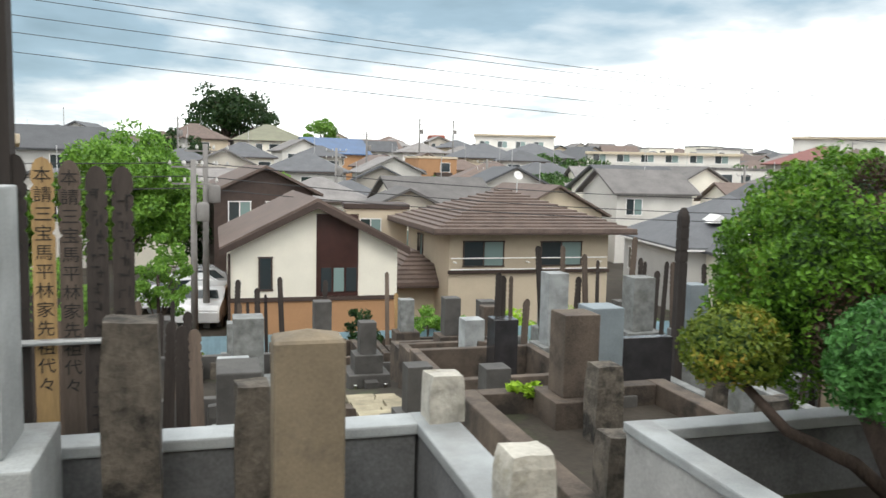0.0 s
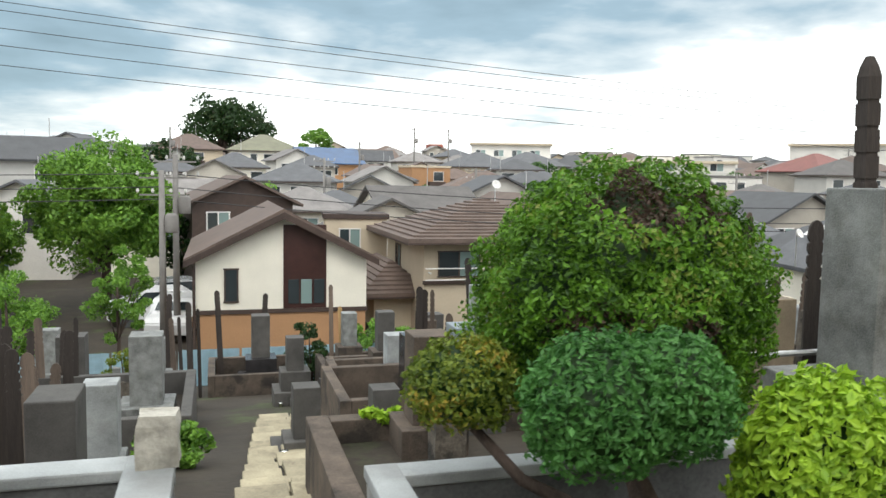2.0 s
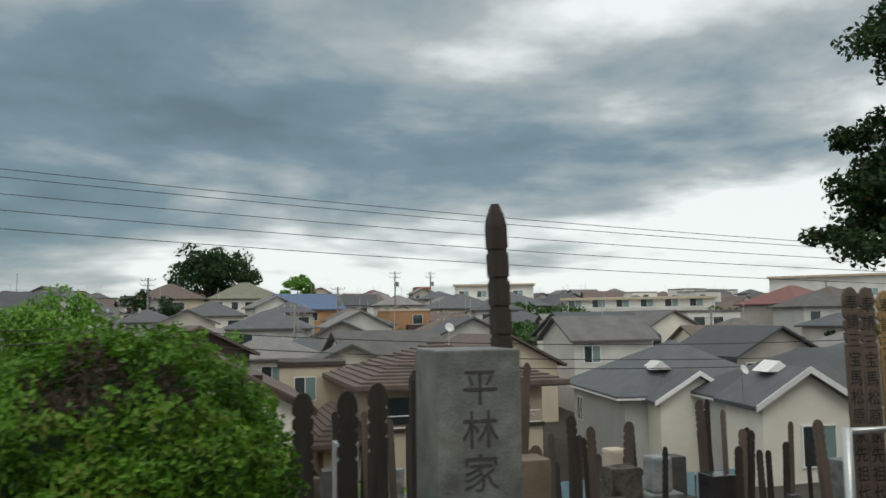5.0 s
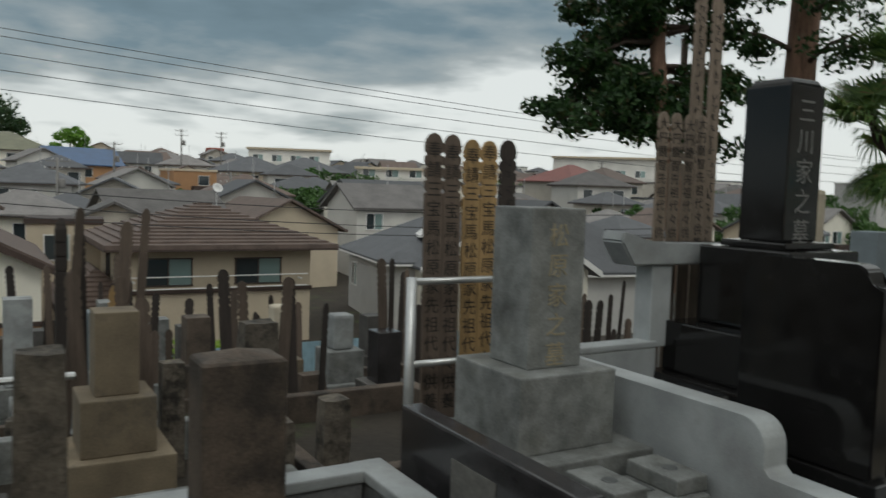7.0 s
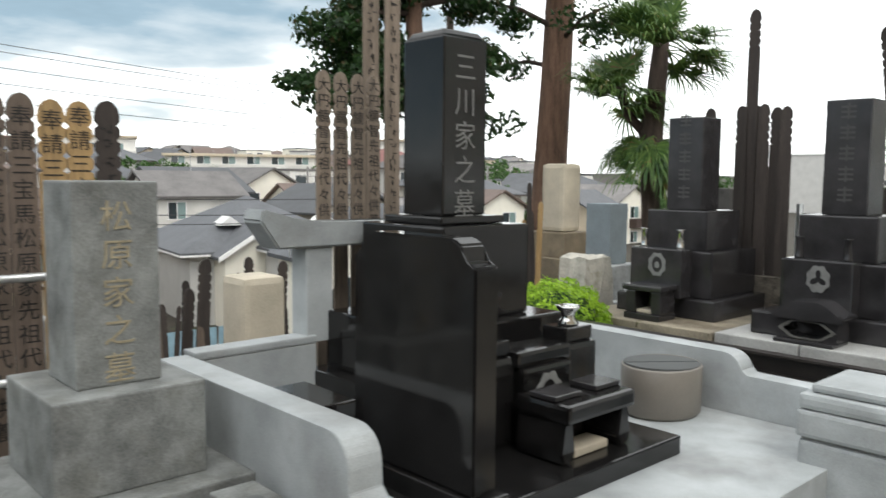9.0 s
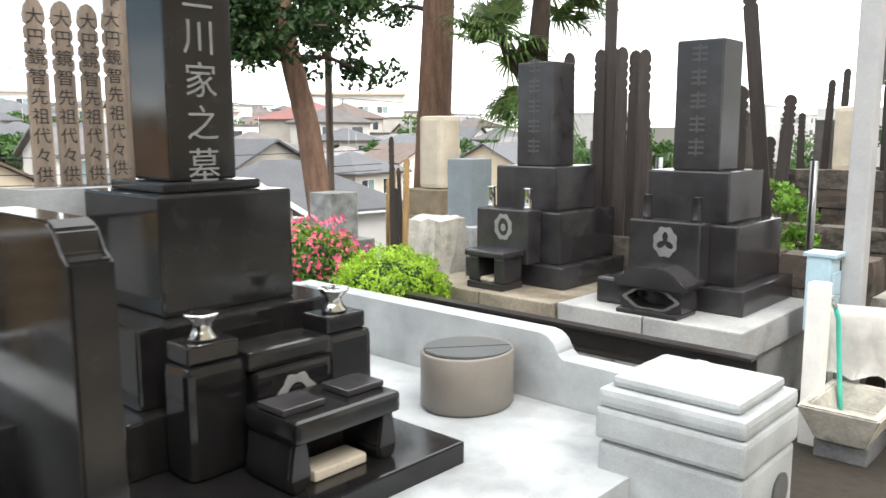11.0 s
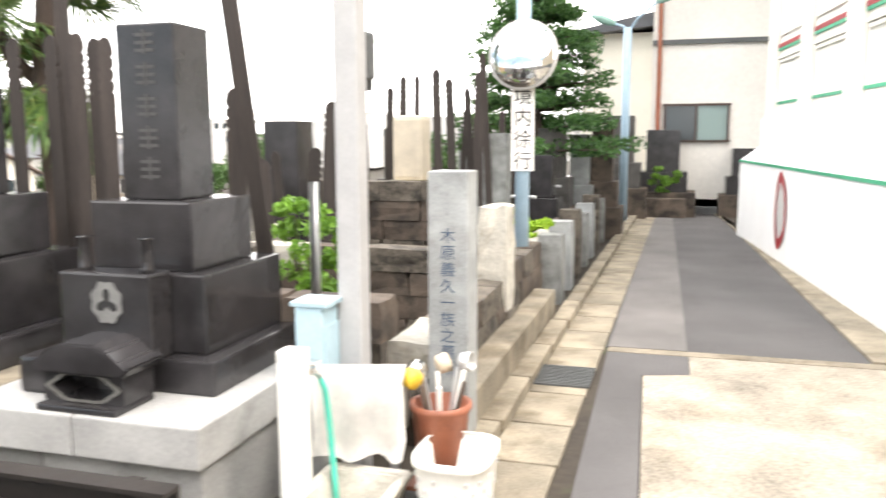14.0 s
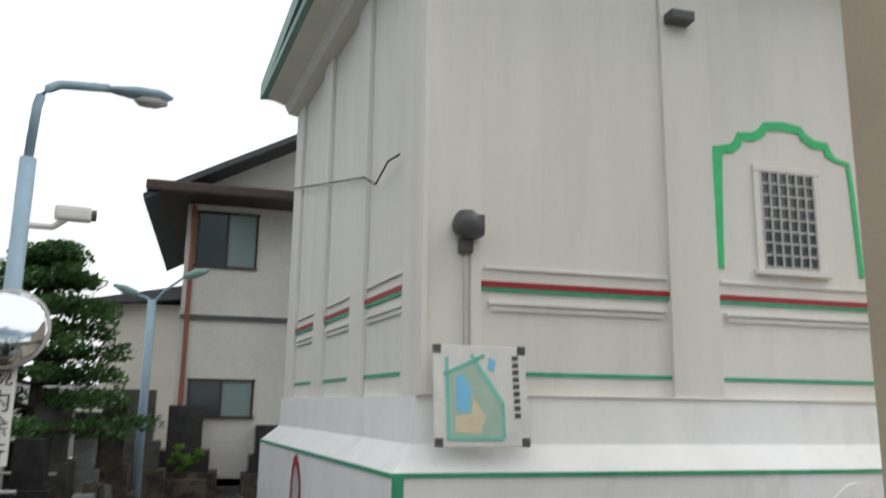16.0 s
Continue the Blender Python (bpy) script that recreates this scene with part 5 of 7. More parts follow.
part("joint", boxb(-0.235, 0.235, -0.275, 0.265, 0.5, 0.512), GRAN_MID, c)
part("lid", boxb(-0.255, 0.255, -0.295, 0.285, 0.641, 0.715, 0.025), CONC_TOP, c)
part("lid_panel", boxb(-0.215, 0.215, -0.255, 0.245, 0.716, 0.76, 0.02), CONC_TOP, c)
v = part("drain_ring", lathe([(0.07, 0), (0.075, 0.01), (0.05, 0.012)], 18), DARK_PL, c)
v.matrix_basis = pose(0.1, -0.29, 0.35, 90, 0, 0)
c = thing("stone_basin", pose(10.02, 0.4, 0.121), "rounded brown-grey stone basin with an open top", "basin")
part("bowl", lathe([(0.225, 0), (0.24, 0.02), (0.24, 0.265), (0.23, 0.275), (0.215, 0.26), (0.2, 0.17), (0.02, 0.17)], 32, sx=1.0, sy=0.88), mat("brown-grey polished stone", (0.2, 0.18, 0.155), 0.4, 0.15, 4, 150, 0.03), c, "", True)
for turn in (0, 180):
    o = part("half_cover", prism([(0.212 * math.cos(a), 0.186 * math.sin(a) + 0.004) for a in [math.pi * k / 14 for k in range(15)]], 0.02, "z", 0.258, 0.004), DARK_PL, c, "dark half-round stone cover")
    o.matrix_basis = pose(0, 0, 0, 0, 0, turn - 38)
r = thing("guard_rail", pose(10.86, 0.95, Z0 - 0.16), "dark brown steel channel guard rail", "guard rail")
part("channel", prism([(-0.05, 0.66), (0.03, 0.66), (0.03, 0.8), (-0.05, 0.8), (-0.05, 0.785), (0.015, 0.785), (0.015, 0.675), (-0.05, 0.675)], 3.1, "y", -1.6), BROWN_MET, r)
part("lower_rail", boxb(-0.03, 0.03, -1.6, 1.5, 0.5, 0.57, 0.006), BROWN_MET, r)
for y in (-1.4, -0.1, 1.0):
    part("rail_post", boxb(0.031, 0.09, y - 0.03, y + 0.03, 0, 0.78, 0.006), BROWN_MET, r)
part("tag", boxb(-0.056, -0.051, -1.4, -1.34, 0.7, 0.75), WHITE_PL, r)


# two black graves on a raised base
def block_course(name, x0, x1, y0, y1, z0, z1, n, material, label):
    o = thing(name, pose(0, 0, 0), label, "retaining wall")
    w = (y1 - y0) / n
    for k in range(n):
        part("block", boxb(x0, x1, y0 + k * w + 0.004, y0 + (k + 1) * w - 0.004, z0, z1, 0.01), material, o)
    return o


block_course("grave_base", 11.44, 13.2, -0.36, 0.86, 0.14, 0.32, 2, CONC, "pale concrete slab of the grave base")
block_course("grave_base", 11.40, 13.2, 0.87, 2.1, 0.14, 0.315, 2, KERBC, "stained tan concrete slab of the grave base")
block_course("grave_base", 11.50, 13.1, -0.33, 0.86, Z0 - 0.3, 0.135, 3, CONC, "pale concrete blocks under the grave")
block_course("grave_base", 11.48, 13.1, 0.87, 2.05, Z0 - 0.6, 0.135, 4, KERBC, "stained concrete blocks under the grave")


def black_family_grave(x, y, z, hs, label, lamp="house"):
    g = thing("black_gravestone", pose(x, y, z, 0, 0, -90), label, "gravestone")
    part("shaft", boxb(-0.155, 0.155, -0.17, 0.12, 0.85, 0.9 + hs, 0.01), BLACK_SEMI, g)
    bm = bmesh.new()
    for k in range(5):
        for q in range(3):
            boxb(-0.05, 0.05, -0.173, -0.1705, 0.95 + k * 0.145 + q * 0.035, 0.965 + k * 0.145 + q * 0.035, bm=bm)
        boxb(-0.007, 0.007, -0.174, -0.1715, 0.94 + k * 0.145, 1.05 + k * 0.145, bm=bm)
    tagged(part("inscription", bm, CARVED_DIM, g, "worn carved characters"), kind="stuff")
    part("upper_plinth", boxb(-0.27, 0.27, -0.27, 0.27, 0.53, 0.849, 0.012), BLACK_SEMI, g)
    part("middle_plinth", boxb(-0.36, 0.36, -0.33, 0.4, 0.16, 0.529, 0.012), BLACK_SEMI, g)
    part("lower_plinth", boxb(-0.45, 0.45, -0.42, 0.5, 0.0, 0.159, 0.012), BLACK_SEMI, g)
    part("altar", boxb(-0.27, 0.2, -0.5, -0.34, 0.16, 0.55, 0.012), BLACK_SEMI, g)
    crest(g, -0.02, -0.503, 0.42, 0.075, leafy=lamp != "house")
    for x_ in (-0.19, 0.14):
        v = part("flower_vase", lathe([(0.035, 0), (0.028, 0.015), (0.025, 0.14), (0.04, 0.15)], 14), CHROME if lamp == "house" else BLACK_SEMI, g, "", True)
        v.location = (x_, -0.42, 0.551)
    if lamp == "house":
        part("incense_base", boxb(-0.16, 0.16, -0.74, -0.5, 0.0, 0.05, 0.008), BLACK_SEMI, g)
        for x_ in (-0.115, 0.115):
            part("incense_side", boxb(x_ - 0.045, x_ + 0.045, -0.72, -0.51, 0.05, 0.225, 0.012), BLACK_SEMI, g)
        part("incense_roof", boxb(-0.18, 0.18, -0.745, -0.505, 0.226, 0.275, 0.014), BLACK_SEMI, g)
        part("incense_tray", boxb(-0.065, 0.065, -0.7, -0.54, 0.051, 0.08, 0.006), GRAN_CREAM, g, "pale ash tray")
    else:
        part("incense_wing", boxb(-0.45, -0.13, -0.58, -0.43, 0.0, 0.17, 0.02), BLACK_SEMI, g)
        part("incense_roof", prism([(-0.25, 0.2), (-0.19, 0.215), (-0.14, 0.265), (-0.08, 0.29), (0.08, 0.29), (0.14, 0.265), (0.19, 0.215), (0.25, 0.2), (0.22, 0.155), (-0.22, 0.155)], 0.26, "y", -0.73, 0.01), BLACK_SEMI, g)
        # the hearth: a block with a scalloped opening
        n = 24
        hole = []
        for k in range(n):
            q = 2 * math.pi * k / n
            f = 1.08 + 0.07 * math.cos(6 * q)
            hole.append((0.135 * f * math.cos(q), 0.095 + 0.05 * f * math.sin(q)))
        rim = [(max(-0.2, min(0.2, 0.4 * math.cos(2 * math.pi * k / n))), max(0.03, min(0.155, 0.0925 + 0.14 * math.sin(2 * math.pi * k / n)))) for k in range(n)]
        bm = bmesh.new()
        loops = [[bm.verts.new((u, y_, w_)) for u, w_ in pts] for pts, y_ in ((rim, -0.5), (rim, -0.7), (hole, -0.7), (hole, -0.56))]
        for p, q in zip(loops, loops[1:]):
            for k in range(n):
                bm.faces.new((p[k], p[(k + 1) % n], q[(k + 1) % n], q[k]))
        bm.faces.new(loops[-1])
        part("hearth", bm, BLACK_SEMI, g, "block with a scalloped opening")
        bm = bmesh.new()
        loops = [[bm.verts.new((u * m_, y_, 0.095 + (w_ - 0.095) * m_)) for u, w_ in hole] for m_, y_ in ((1.22, -0.701), (1.22, -0.707), (1.03, -0.707), (1.03, -0.701))]
        for p, q in zip(loops, loops[1:]):
            for k in range(n):
                bm.faces.new((p[k], p[(k + 1) % n], q[(k + 1) % n], q[k]))
        part("opening_rim", bm, CARVED, g, "grey rim round the opening")
        part("incense_floor", boxb(-0.2, 0.2, -0.76, -0.5, 0.0, 0.029, 0.01), BLACK_SEMI, g)
    return g


black_family_grave(12.22, 1.5, 0.315, 0.7, "black granite gravestone with a round crest and steel vases")
black_family_grave(12.22, 0.24, 0.32, 0.76, "black granite gravestone with a leaf crest and roofed incense stand", "roof")
board_rack(12.75, 12.75, 0.85, 0.32, 0.9, "white pipe rack behind the black graves", (0.9,))
board_rack(12.78, 12.78, -0.25, 0.32, 0.9, "grey pipe rack behind the black graves", (0.9,))
for x, y, h in ((12.7, 1.16, 1.95), (12.76, 1.3, 2.75), (12.75, 1.38, 2.0), (12.72, 1.06, 1.92), (12.7, 0.97, 1.88), (12.8, 1.7, 1.95), (12.78, 1.27, 2.05)):
    board(x, y, 0.3 if h > 0 else 0, h - 0.2, WOOD_DK, "blackened weathered memorial board behind the black grave", rz=-90, ink=False, w=0.1)
board(12.8, 0.0, 0.3, 2.3, WOOD_DK, "tall leaning weathered memorial post", rz=-90, side=-7, lean=0, ink=False, w=0.1)
board(13.1, 0.4, 0.0, 1.75, WOOD_DK, "dark memorial board behind the black grave", rz=-90, ink=False, w=0.12)
# ---- houses ----
def hip_roof(w, d, rise, courses=0, lip=0.07, thick=0.12):
    """A hipped roof over a w x d rectangle, in stepped courses."""
    a, b = w / 2, d / 2
    r = min(a, b)
    n = max(courses, 1)
    bm = bmesh.new()

    def ring(s, z):
        x, y = a - s * r + 0.01, b - s * r + 0.01
        return [bm.verts.new(c) for c in ((-x, -y, z), (x, -y, z), (x, y, z), (-x, y, z))]
    rings = [ring(0, -thick), ring(0, lip if courses else 0)]
    for k in range(1, n + 1):
        s = k / n
        rings.append(ring(s, rise * s))
        if courses and k < n:
            rings.append(ring(s, rise * s + lip))
    for p, q in zip(rings, rings[1:]):
        for k in range(4):
            bm.faces.new((p[k], p[(k + 1) % 4], q[(k + 1) % 4], q[k]))
    bm.faces.new(rings[0][::-1])
    bm.faces.new(rings[-1])
    return bm


def gable_roof(w, d, rise, along="y", over=0.4, thick=0.14):
    """Two slopes with the ridge along an axis; profile pushed along it."""
    h = w / 2 + over
    s = rise / (w / 2)
    lo = -over * s
    prof = [(-h, lo), (0, rise), (h, lo), (h, lo - thick * 0.2), (h - 0.02, lo - thick), (0, rise - thick), (-h + 0.02, lo - thick), (-h, lo - thick * 0.2)]
    return prism(prof, d + 2 * over, along, -d / 2 - over)


def window(parent, u0, u1, z0, z1, m, frame_mat=TRIM_WH, pane=None, split=2):
    """A window in the local x-z plane facing -y: frame, panes and sill."""
    fw = 0.05
    bm = bmesh.new()
    boxb(u0 - fw, u1 + fw, -0.05, 0.02, z0 - fw, z0, bm=bm)
    boxb(u0 - fw, u1 + fw, -0.05, 0.02, z1, z1 + fw, bm=bm)
    for k in range(split + 1):
        x = u0 + (u1 - u0) * k / split
        boxb(x - fw / 2, x + fw / 2, -0.045, 0.02, z0, z1, bm=bm)
    o = part("window", bm, frame_mat, parent)
    o.matrix_basis = m
    for k in range(split):
        a, b = u0 + (u1 - u0) * k / split, u0 + (u1 - u0) * (k + 1) / split
        p = part("pane", boxb(a + 0.02, b - 0.02, -0.015, -0.01, z0, z1), pane or (GLASS_GR if k % 2 else GLASS), o)
    return o


FACE = {"s": 0, "e": 90, "n": 180, "w": -90}


def house(x, y, z, w, d, h, rise, roof, wall_m, roof_m, label, rz=0, wins=(), over=0.5, courses=0, trim=TRIM_DK, frame_mat=TRIM_WH, lower=None, kind=""):
    """A house over its footprint's centre: walls, roof with eaves, windows on named sides."""
    g = thing("house", pose(x, y, z, 0, 0, rz), label, "house", kind=kind)
    lo = 0
    if lower:
        lo = lower[0]
        part("lower_wall", boxb(-w / 2 + 0.02, w / 2 - 0.02, -d / 2 + 0.02, d / 2 - 0.02, -0.5, lo, 0), lower[1], g)
        part("band", boxb(-w / 2 - 0.03, w / 2 + 0.03, -d / 2 - 0.03, d / 2 + 0.03, lo, lo + 0.14), TRIM_DK, g)
        lo += 0.14
    if roof == "hip":
        part("wall", boxb(-w / 2, w / 2, -d / 2, d / 2, lo - (0 if lower else 0.5), h, 0), wall_m, g)
        o = part("roof", hip_roof(w + 2 * over, d + 2 * over, rise, courses), roof_m, g)
        o.location = (0, 0, h + 0.05)
        part("fascia", boxb(-w / 2 - over - 0.02, w / 2 + over + 0.02, -d / 2 - over - 0.02, d / 2 + over + 0.02, h - 0.12, h - 0.04), trim, g)
    elif roof == "flat":
        part("wall", boxb(-w / 2, w / 2, -d / 2, d / 2, -0.5, h, 0), wall_m, g)
        part("roof", boxb(-w / 2 - 0.1, w / 2 + 0.1, -d / 2 - 0.1, d / 2 + 0.1, h, h + 0.25, 0.02), roof_m, g)
    else:
        span, ln = (w, d) if roof == "y" else (d, w)
        prof = [(-span / 2, lo - (0 if lower else 0.5)), (span / 2, lo - (0 if lower else 0.5)), (span / 2, h), (0, h + rise), (-span / 2, h)]
        part("wall", prism(prof, ln, roof, -ln / 2), wall_m, g)
        o = part("roof", gable_roof(span, ln, rise, roof, over), roof_m, g)
        o.location = (0, 0, h + 0.16)
    for side, u0, u1, z0, z1 in wins:
        off = (d / 2 if side in "sn" else w / 2) + 0.005
        m = pose(0, 0, 0, 0, 0, FACE[side]) @ pose(0, -off, 0)
        window(g, u0, u1, z0, z1, m, frame_mat, split=2 if u1 - u0 > 0.7 and y < 60 else 1)
    return g


# white gabled house with the dark panel
hw = house(3.85, 28.6, -5.3, 5.5, 8.0, 4.15, 1.42, "y", WALL_CREAM, ROOF_BR, "white gabled house with a dark red-brown panel and brown lower storey", over=0.35, lower=(2.3, WALL_ORANGE))
part("panel", boxb(0.0, 1.4, -4.03, -4.0, 2.45, 5.2), RED_PANEL, hw, "dark red-brown vertical panel")
for k in range(3):
    part("bargeboard_trim", boxb(0.15 + k * 0.42, 0.5 + k * 0.42, -4.06, -4.035, 2.6, 3.4, 0.01), GLASS_GR if k == 1 else GLASS, hw, "tall narrow pane")
window(hw, -1.85, -1.45, 2.72, 3.74, pose(0, -4.005, 0), TRIM_DK, GLASS, 1)
for s in (-1, 1):
    part("bargeboard", prism([(0, 5.62), (s * 3.1, 4.07), (s * 3.1, 3.86), (0, 5.4)], 0.06, "y", -4.42), TRIM_DK, hw)
part("downpipe", tube([(-2.8, -4.06, 0), (-2.8, -4.06, 3.9)], 0.05, 6), TRIM_DK, hw)
# brown-tiled house
hb = house(13.1, 32.0, -5.1, 7.0, 7.0, 4.15, 1.55, "hip", WALL_TAN, ROOF_BR, "tan two-storey house with a brown tiled hip roof", over=0.85, courses=14,
           wins=(("s", -2.9, -1.2, 2.72, 3.68), ("s", 0.45, 2.25, 2.72, 3.66), ("w", -1.5, -0.6, 2.7, 3.6)), frame_mat=TRIM_DK)
part("ledge", boxb(-3.55, 3.55, -3.62, -3.5, 2.4, 2.55, 0.02), TRIM_DK, hb)
for u in (-3.3, -0.2, 3.0):
    part("rail_bracket", boxb(u - 0.03, u + 0.03, -3.85, -3.5, 2.85, 2.9), TRIM_WH, hb)
for z in (2.6, 3.05):
    part("drying_pole", tube([(-3.5, -3.8, z), (3.3, -3.8, z)], 0.025, 6), TRIM_WH, hb)
hb2 = house(8.9, 33.0, -5.1, 1.8, 5.0, 1.75, 1.3, "hip", WALL_TAN, ROOF_BR, "brown tiled lower wing beside the tan house", over=0.6, courses=8)
# grey-roofed houses to the right
hg = house(25.0, 32.2, -5.0, 7.6, 8.0, 3.25, 2.2, "hip", WALL_GREY, ROOF_GR, "pale house with a dark slate hip roof", rz=-10, over=0.5, trim=TRIM_WH, wins=(("w", -3.2, -2.3, 1.5, 2.6), ("s", 0.5, 1.8, 0.8, 2.6)))
hg2 = house(23.1, 28.3, -5.0, 3.2, 2.6, 3.2, 0.98, "y", WALL_CREAM, ROOF_GR, "pale gabled wing with white bargeboards", rz=-10, over=0.3, wins=(("s", 0.2, 1.0, 1.4, 2.4),))
for s in (-1, 1):
    part("bargeboard", prism([(0, 4.4), (s * 1.95, 3.2), (s * 1.95, 3.0), (0, 4.2)], 0.05, "y", -1.66), TRIM_WH, hg2)
hg3 = house(26.2, 24.0, -4.8, 7.4, 6.0, 3.3, 1.8, "hip", WALL_GREY, ROOF_GR, "pale house with a dark slate hip roof", rz=-10, over=0.4, trim=TRIM_WH)
hg4 = house(21.45, 20.0, -4.2, 2.9, 2.4, 3.1, 0.95, "y", WALL_CREAM, ROOF_GR, "pale gabled wing with white bargeboards and a satellite dish", rz=-10, over=0.3, wins=(("s", -0.2, 0.9, 1.2, 2.4),))
for s in (-1, 1):
    part("bargeboard", prism([(0, 4.25), (s * 1.8, 3.1), (s * 1.8, 2.9), (0, 4.05)], 0.05, "y", -1.56), TRIM_WH, hg4)
dm = part("dormer", prism([(-0.45, 0), (0.45, 0), (0, 0.35)], 1.0, "y", 0), TRIM_WH, hg4, "small white dormer")
dm.location = (-0.25, -0.2, 4.0)
dm = part("dormer", prism([(-0.5, 0), (0.5, 0), (0, 0.38)], 1.2, "y", 0), TRIM_WH, hg2, "small white dormer")
dm.location = (-0.6, 1.0, 4.3)


def dish(x, y, z, rz=200, r=0.28, post=0.6):
    s = thing("satellite_dish", pose(x, y, z - post), "white satellite dish on a roof mast", "satellite dish")
    part("mast", tube([(0, 0, 0), (0, 0, post)], 0.025, 6), STEEL, s)
    o = part("dish", lathe([(0.03, 0), (r * 0.6, 0.04), (r, 0.12), (r, 0.13), (r * 0.6, 0.055), (0.03, 0.02)], 18), TRIM_WH, s, "", True)
    o.matrix_basis = pose(0, 0, post, 60, 0, rz)


dish(19.4, 19.4, -0.1, 20, 0.16, 1.0)
dish(13.6, 31.6, 1.2, 10, 0.22, 0.7)

# houses on the slope beyond: x, y, ground-ward edge, roof top, width, roof, wall, roof cover
SLOPE = (
    (2.7, 39.5, -4.8, 1.5, 5.0, "y", TRIM_DK, ROOF_BR), (7.4, 50, -3.5, 0.9, 6.0, "hip", WALL_CREAM, ROOF_MIX),
    (-2.1, 118, 0.4, 7.5, 9.5, "hip", WALL_TAN, ROOF_BR), (8.5, 117, 1.0, 7.7, 10.5, "hip", WALL_CREAM, ROOF_GREEN),
    (11.2, 103, 0.0, 5.0, 5.5, "y", WALL_WHITE, ROOF_MIX), (16, 104, 0.0, 5.4, 8.0, "x", WALL_ORANGE, ROOF_BLUE),
    (3.8, 91, -1.0, 4.2, 7.0, "hip", WALL_CREAM, ROOF_GR), (17.8, 77, -3.0, 2.7, 6.0, "y", WALL_WHITE, ROOF_MIX),
    (26.2, 91, -2.2, 2.9, 5.0, "flat", WALL_ORANGE, WALL_TAN), (14.8, 47.5, -4.5, 1.0, 6.5, "x", WALL_CREAM, ROOF_MIX),
    (8.4, 36.5, -4.8, -0.35, 3.0, "flat", WALL_TAN, TRIM_DK), (38.3, 105, -1.5, 5.5, 9.0, "hip", WALL_TAN, ROOF_GR),
    (48.1, 110, 0.0, 5.9, 9.0, "hip", WALL_GREY, ROOF_GR), (57.7, 111, 0.0, 5.6, 9.5, "hip", WALL_MIX, ROOF_GR),
    (20.6, 44, -4.7, 0.7, 7.0, "y", WALL_TAN, ROOF_BR), (-10.3, 58.5, -3.0, 4.0, 6.0, "x", WALL_GREY, ROOF_GR),
    (-12.3, 88, -1.0, 5.6, 6.0, "y", WALL_WHITE, ROOF_GR), (69.6, 73, -2.0, 5.3, 9.0, "hip", WALL_MIX, mat("dull red roof", (0.2, 0.08, 0.07), 0.7, 0.2, 1, 10, 0.1)),
    (80, 79, -2.0, 5.4, 8.0, "hip", WALL_MIX, ROOF_BR), (0.7, 59.5, -4.0, 1.2, 7.0, "x", WALL_GREY, ROOF_MIX),
    (10.6, 57, -4.0, 0.6, 6.0, "hip", WALL_CREAM, ROOF_GR), (67.8, 68, -3.0, 4.4, 7.0, "hip", WALL_WHITE, ROOF_MIX),
    (46.7, 57, -4.5, 0.9, 6.0, "x", WALL_CREAM, ROOF_BR), (53.7, 62.5, -4.0, 1.6, 8.0, "hip", WALL_MIX, ROOF_MIX),
)


def slope_house(x, y, z0, z1, w, roof, wm, rm, rng, label="pale house on the far slope"):
    h = z1 - z0
    d = w * 0.9
    rise = 0.0 if roof == "flat" else min(0.24 * w, h * 0.4)
    wh = h - rise - 0.2
    wins = []
    for fl in (wh - 1.0, wh - 3.4)[:1 if y > 125 else 2]:
        if fl < 0.3:
            continue
        k = -w / 2 + 0.7
        while k < w / 2 - 1.4:
            ww = rng.uniform(0.9, 1.7)
            if rng.random() < 0.75:
                wins.append(("s", k, min(k + ww, w / 2 - 0.4), fl - 0.55, fl + 0.5))
            k += ww + rng.uniform(0.5, 1.3)
    g = house(x, y, z0, w, d, wh, rise, roof, wm, rm, label, rz=rng.uniform(-14, 14), wins=wins, over=0.45)
    if wh > 3.6 and rng.random() < 0.45:
        u = rng.uniform(-0.3, 0.05) * w
        part("balcony", boxb(u, u + w * 0.42, -d / 2 - 0.8, -d / 2 - 0.01, wh - 2.55, wh - 1.65, 0.03), rng.choice((WALL_GREY, WALL_WHITE, TRIM_DK)), g)
    if roof != "flat" and rng.random() < 0.5:
        o = part("aerial", tube([(0, 0, 0), (0, 0, 1.5)], 0.03, 5), POLE_GREY, g, "thin roof aerial")
        o.location = (0.1 * w, 0, wh + rise)
    return g


rng = random.Random(3)
NAMES = {"y": "gabled", "x": "side-gabled", "hip": "hip-roofed", "flat": "flat-roofed"}
for x, y, z0, z1, w, roof, wm, rm in SLOPE:
    slope_house(x, y + w * 0.45, z0, z1, w, roof, wm, rm, rng, "%s house with %s and %s" % (NAMES[roof], wm.name, rm.name))
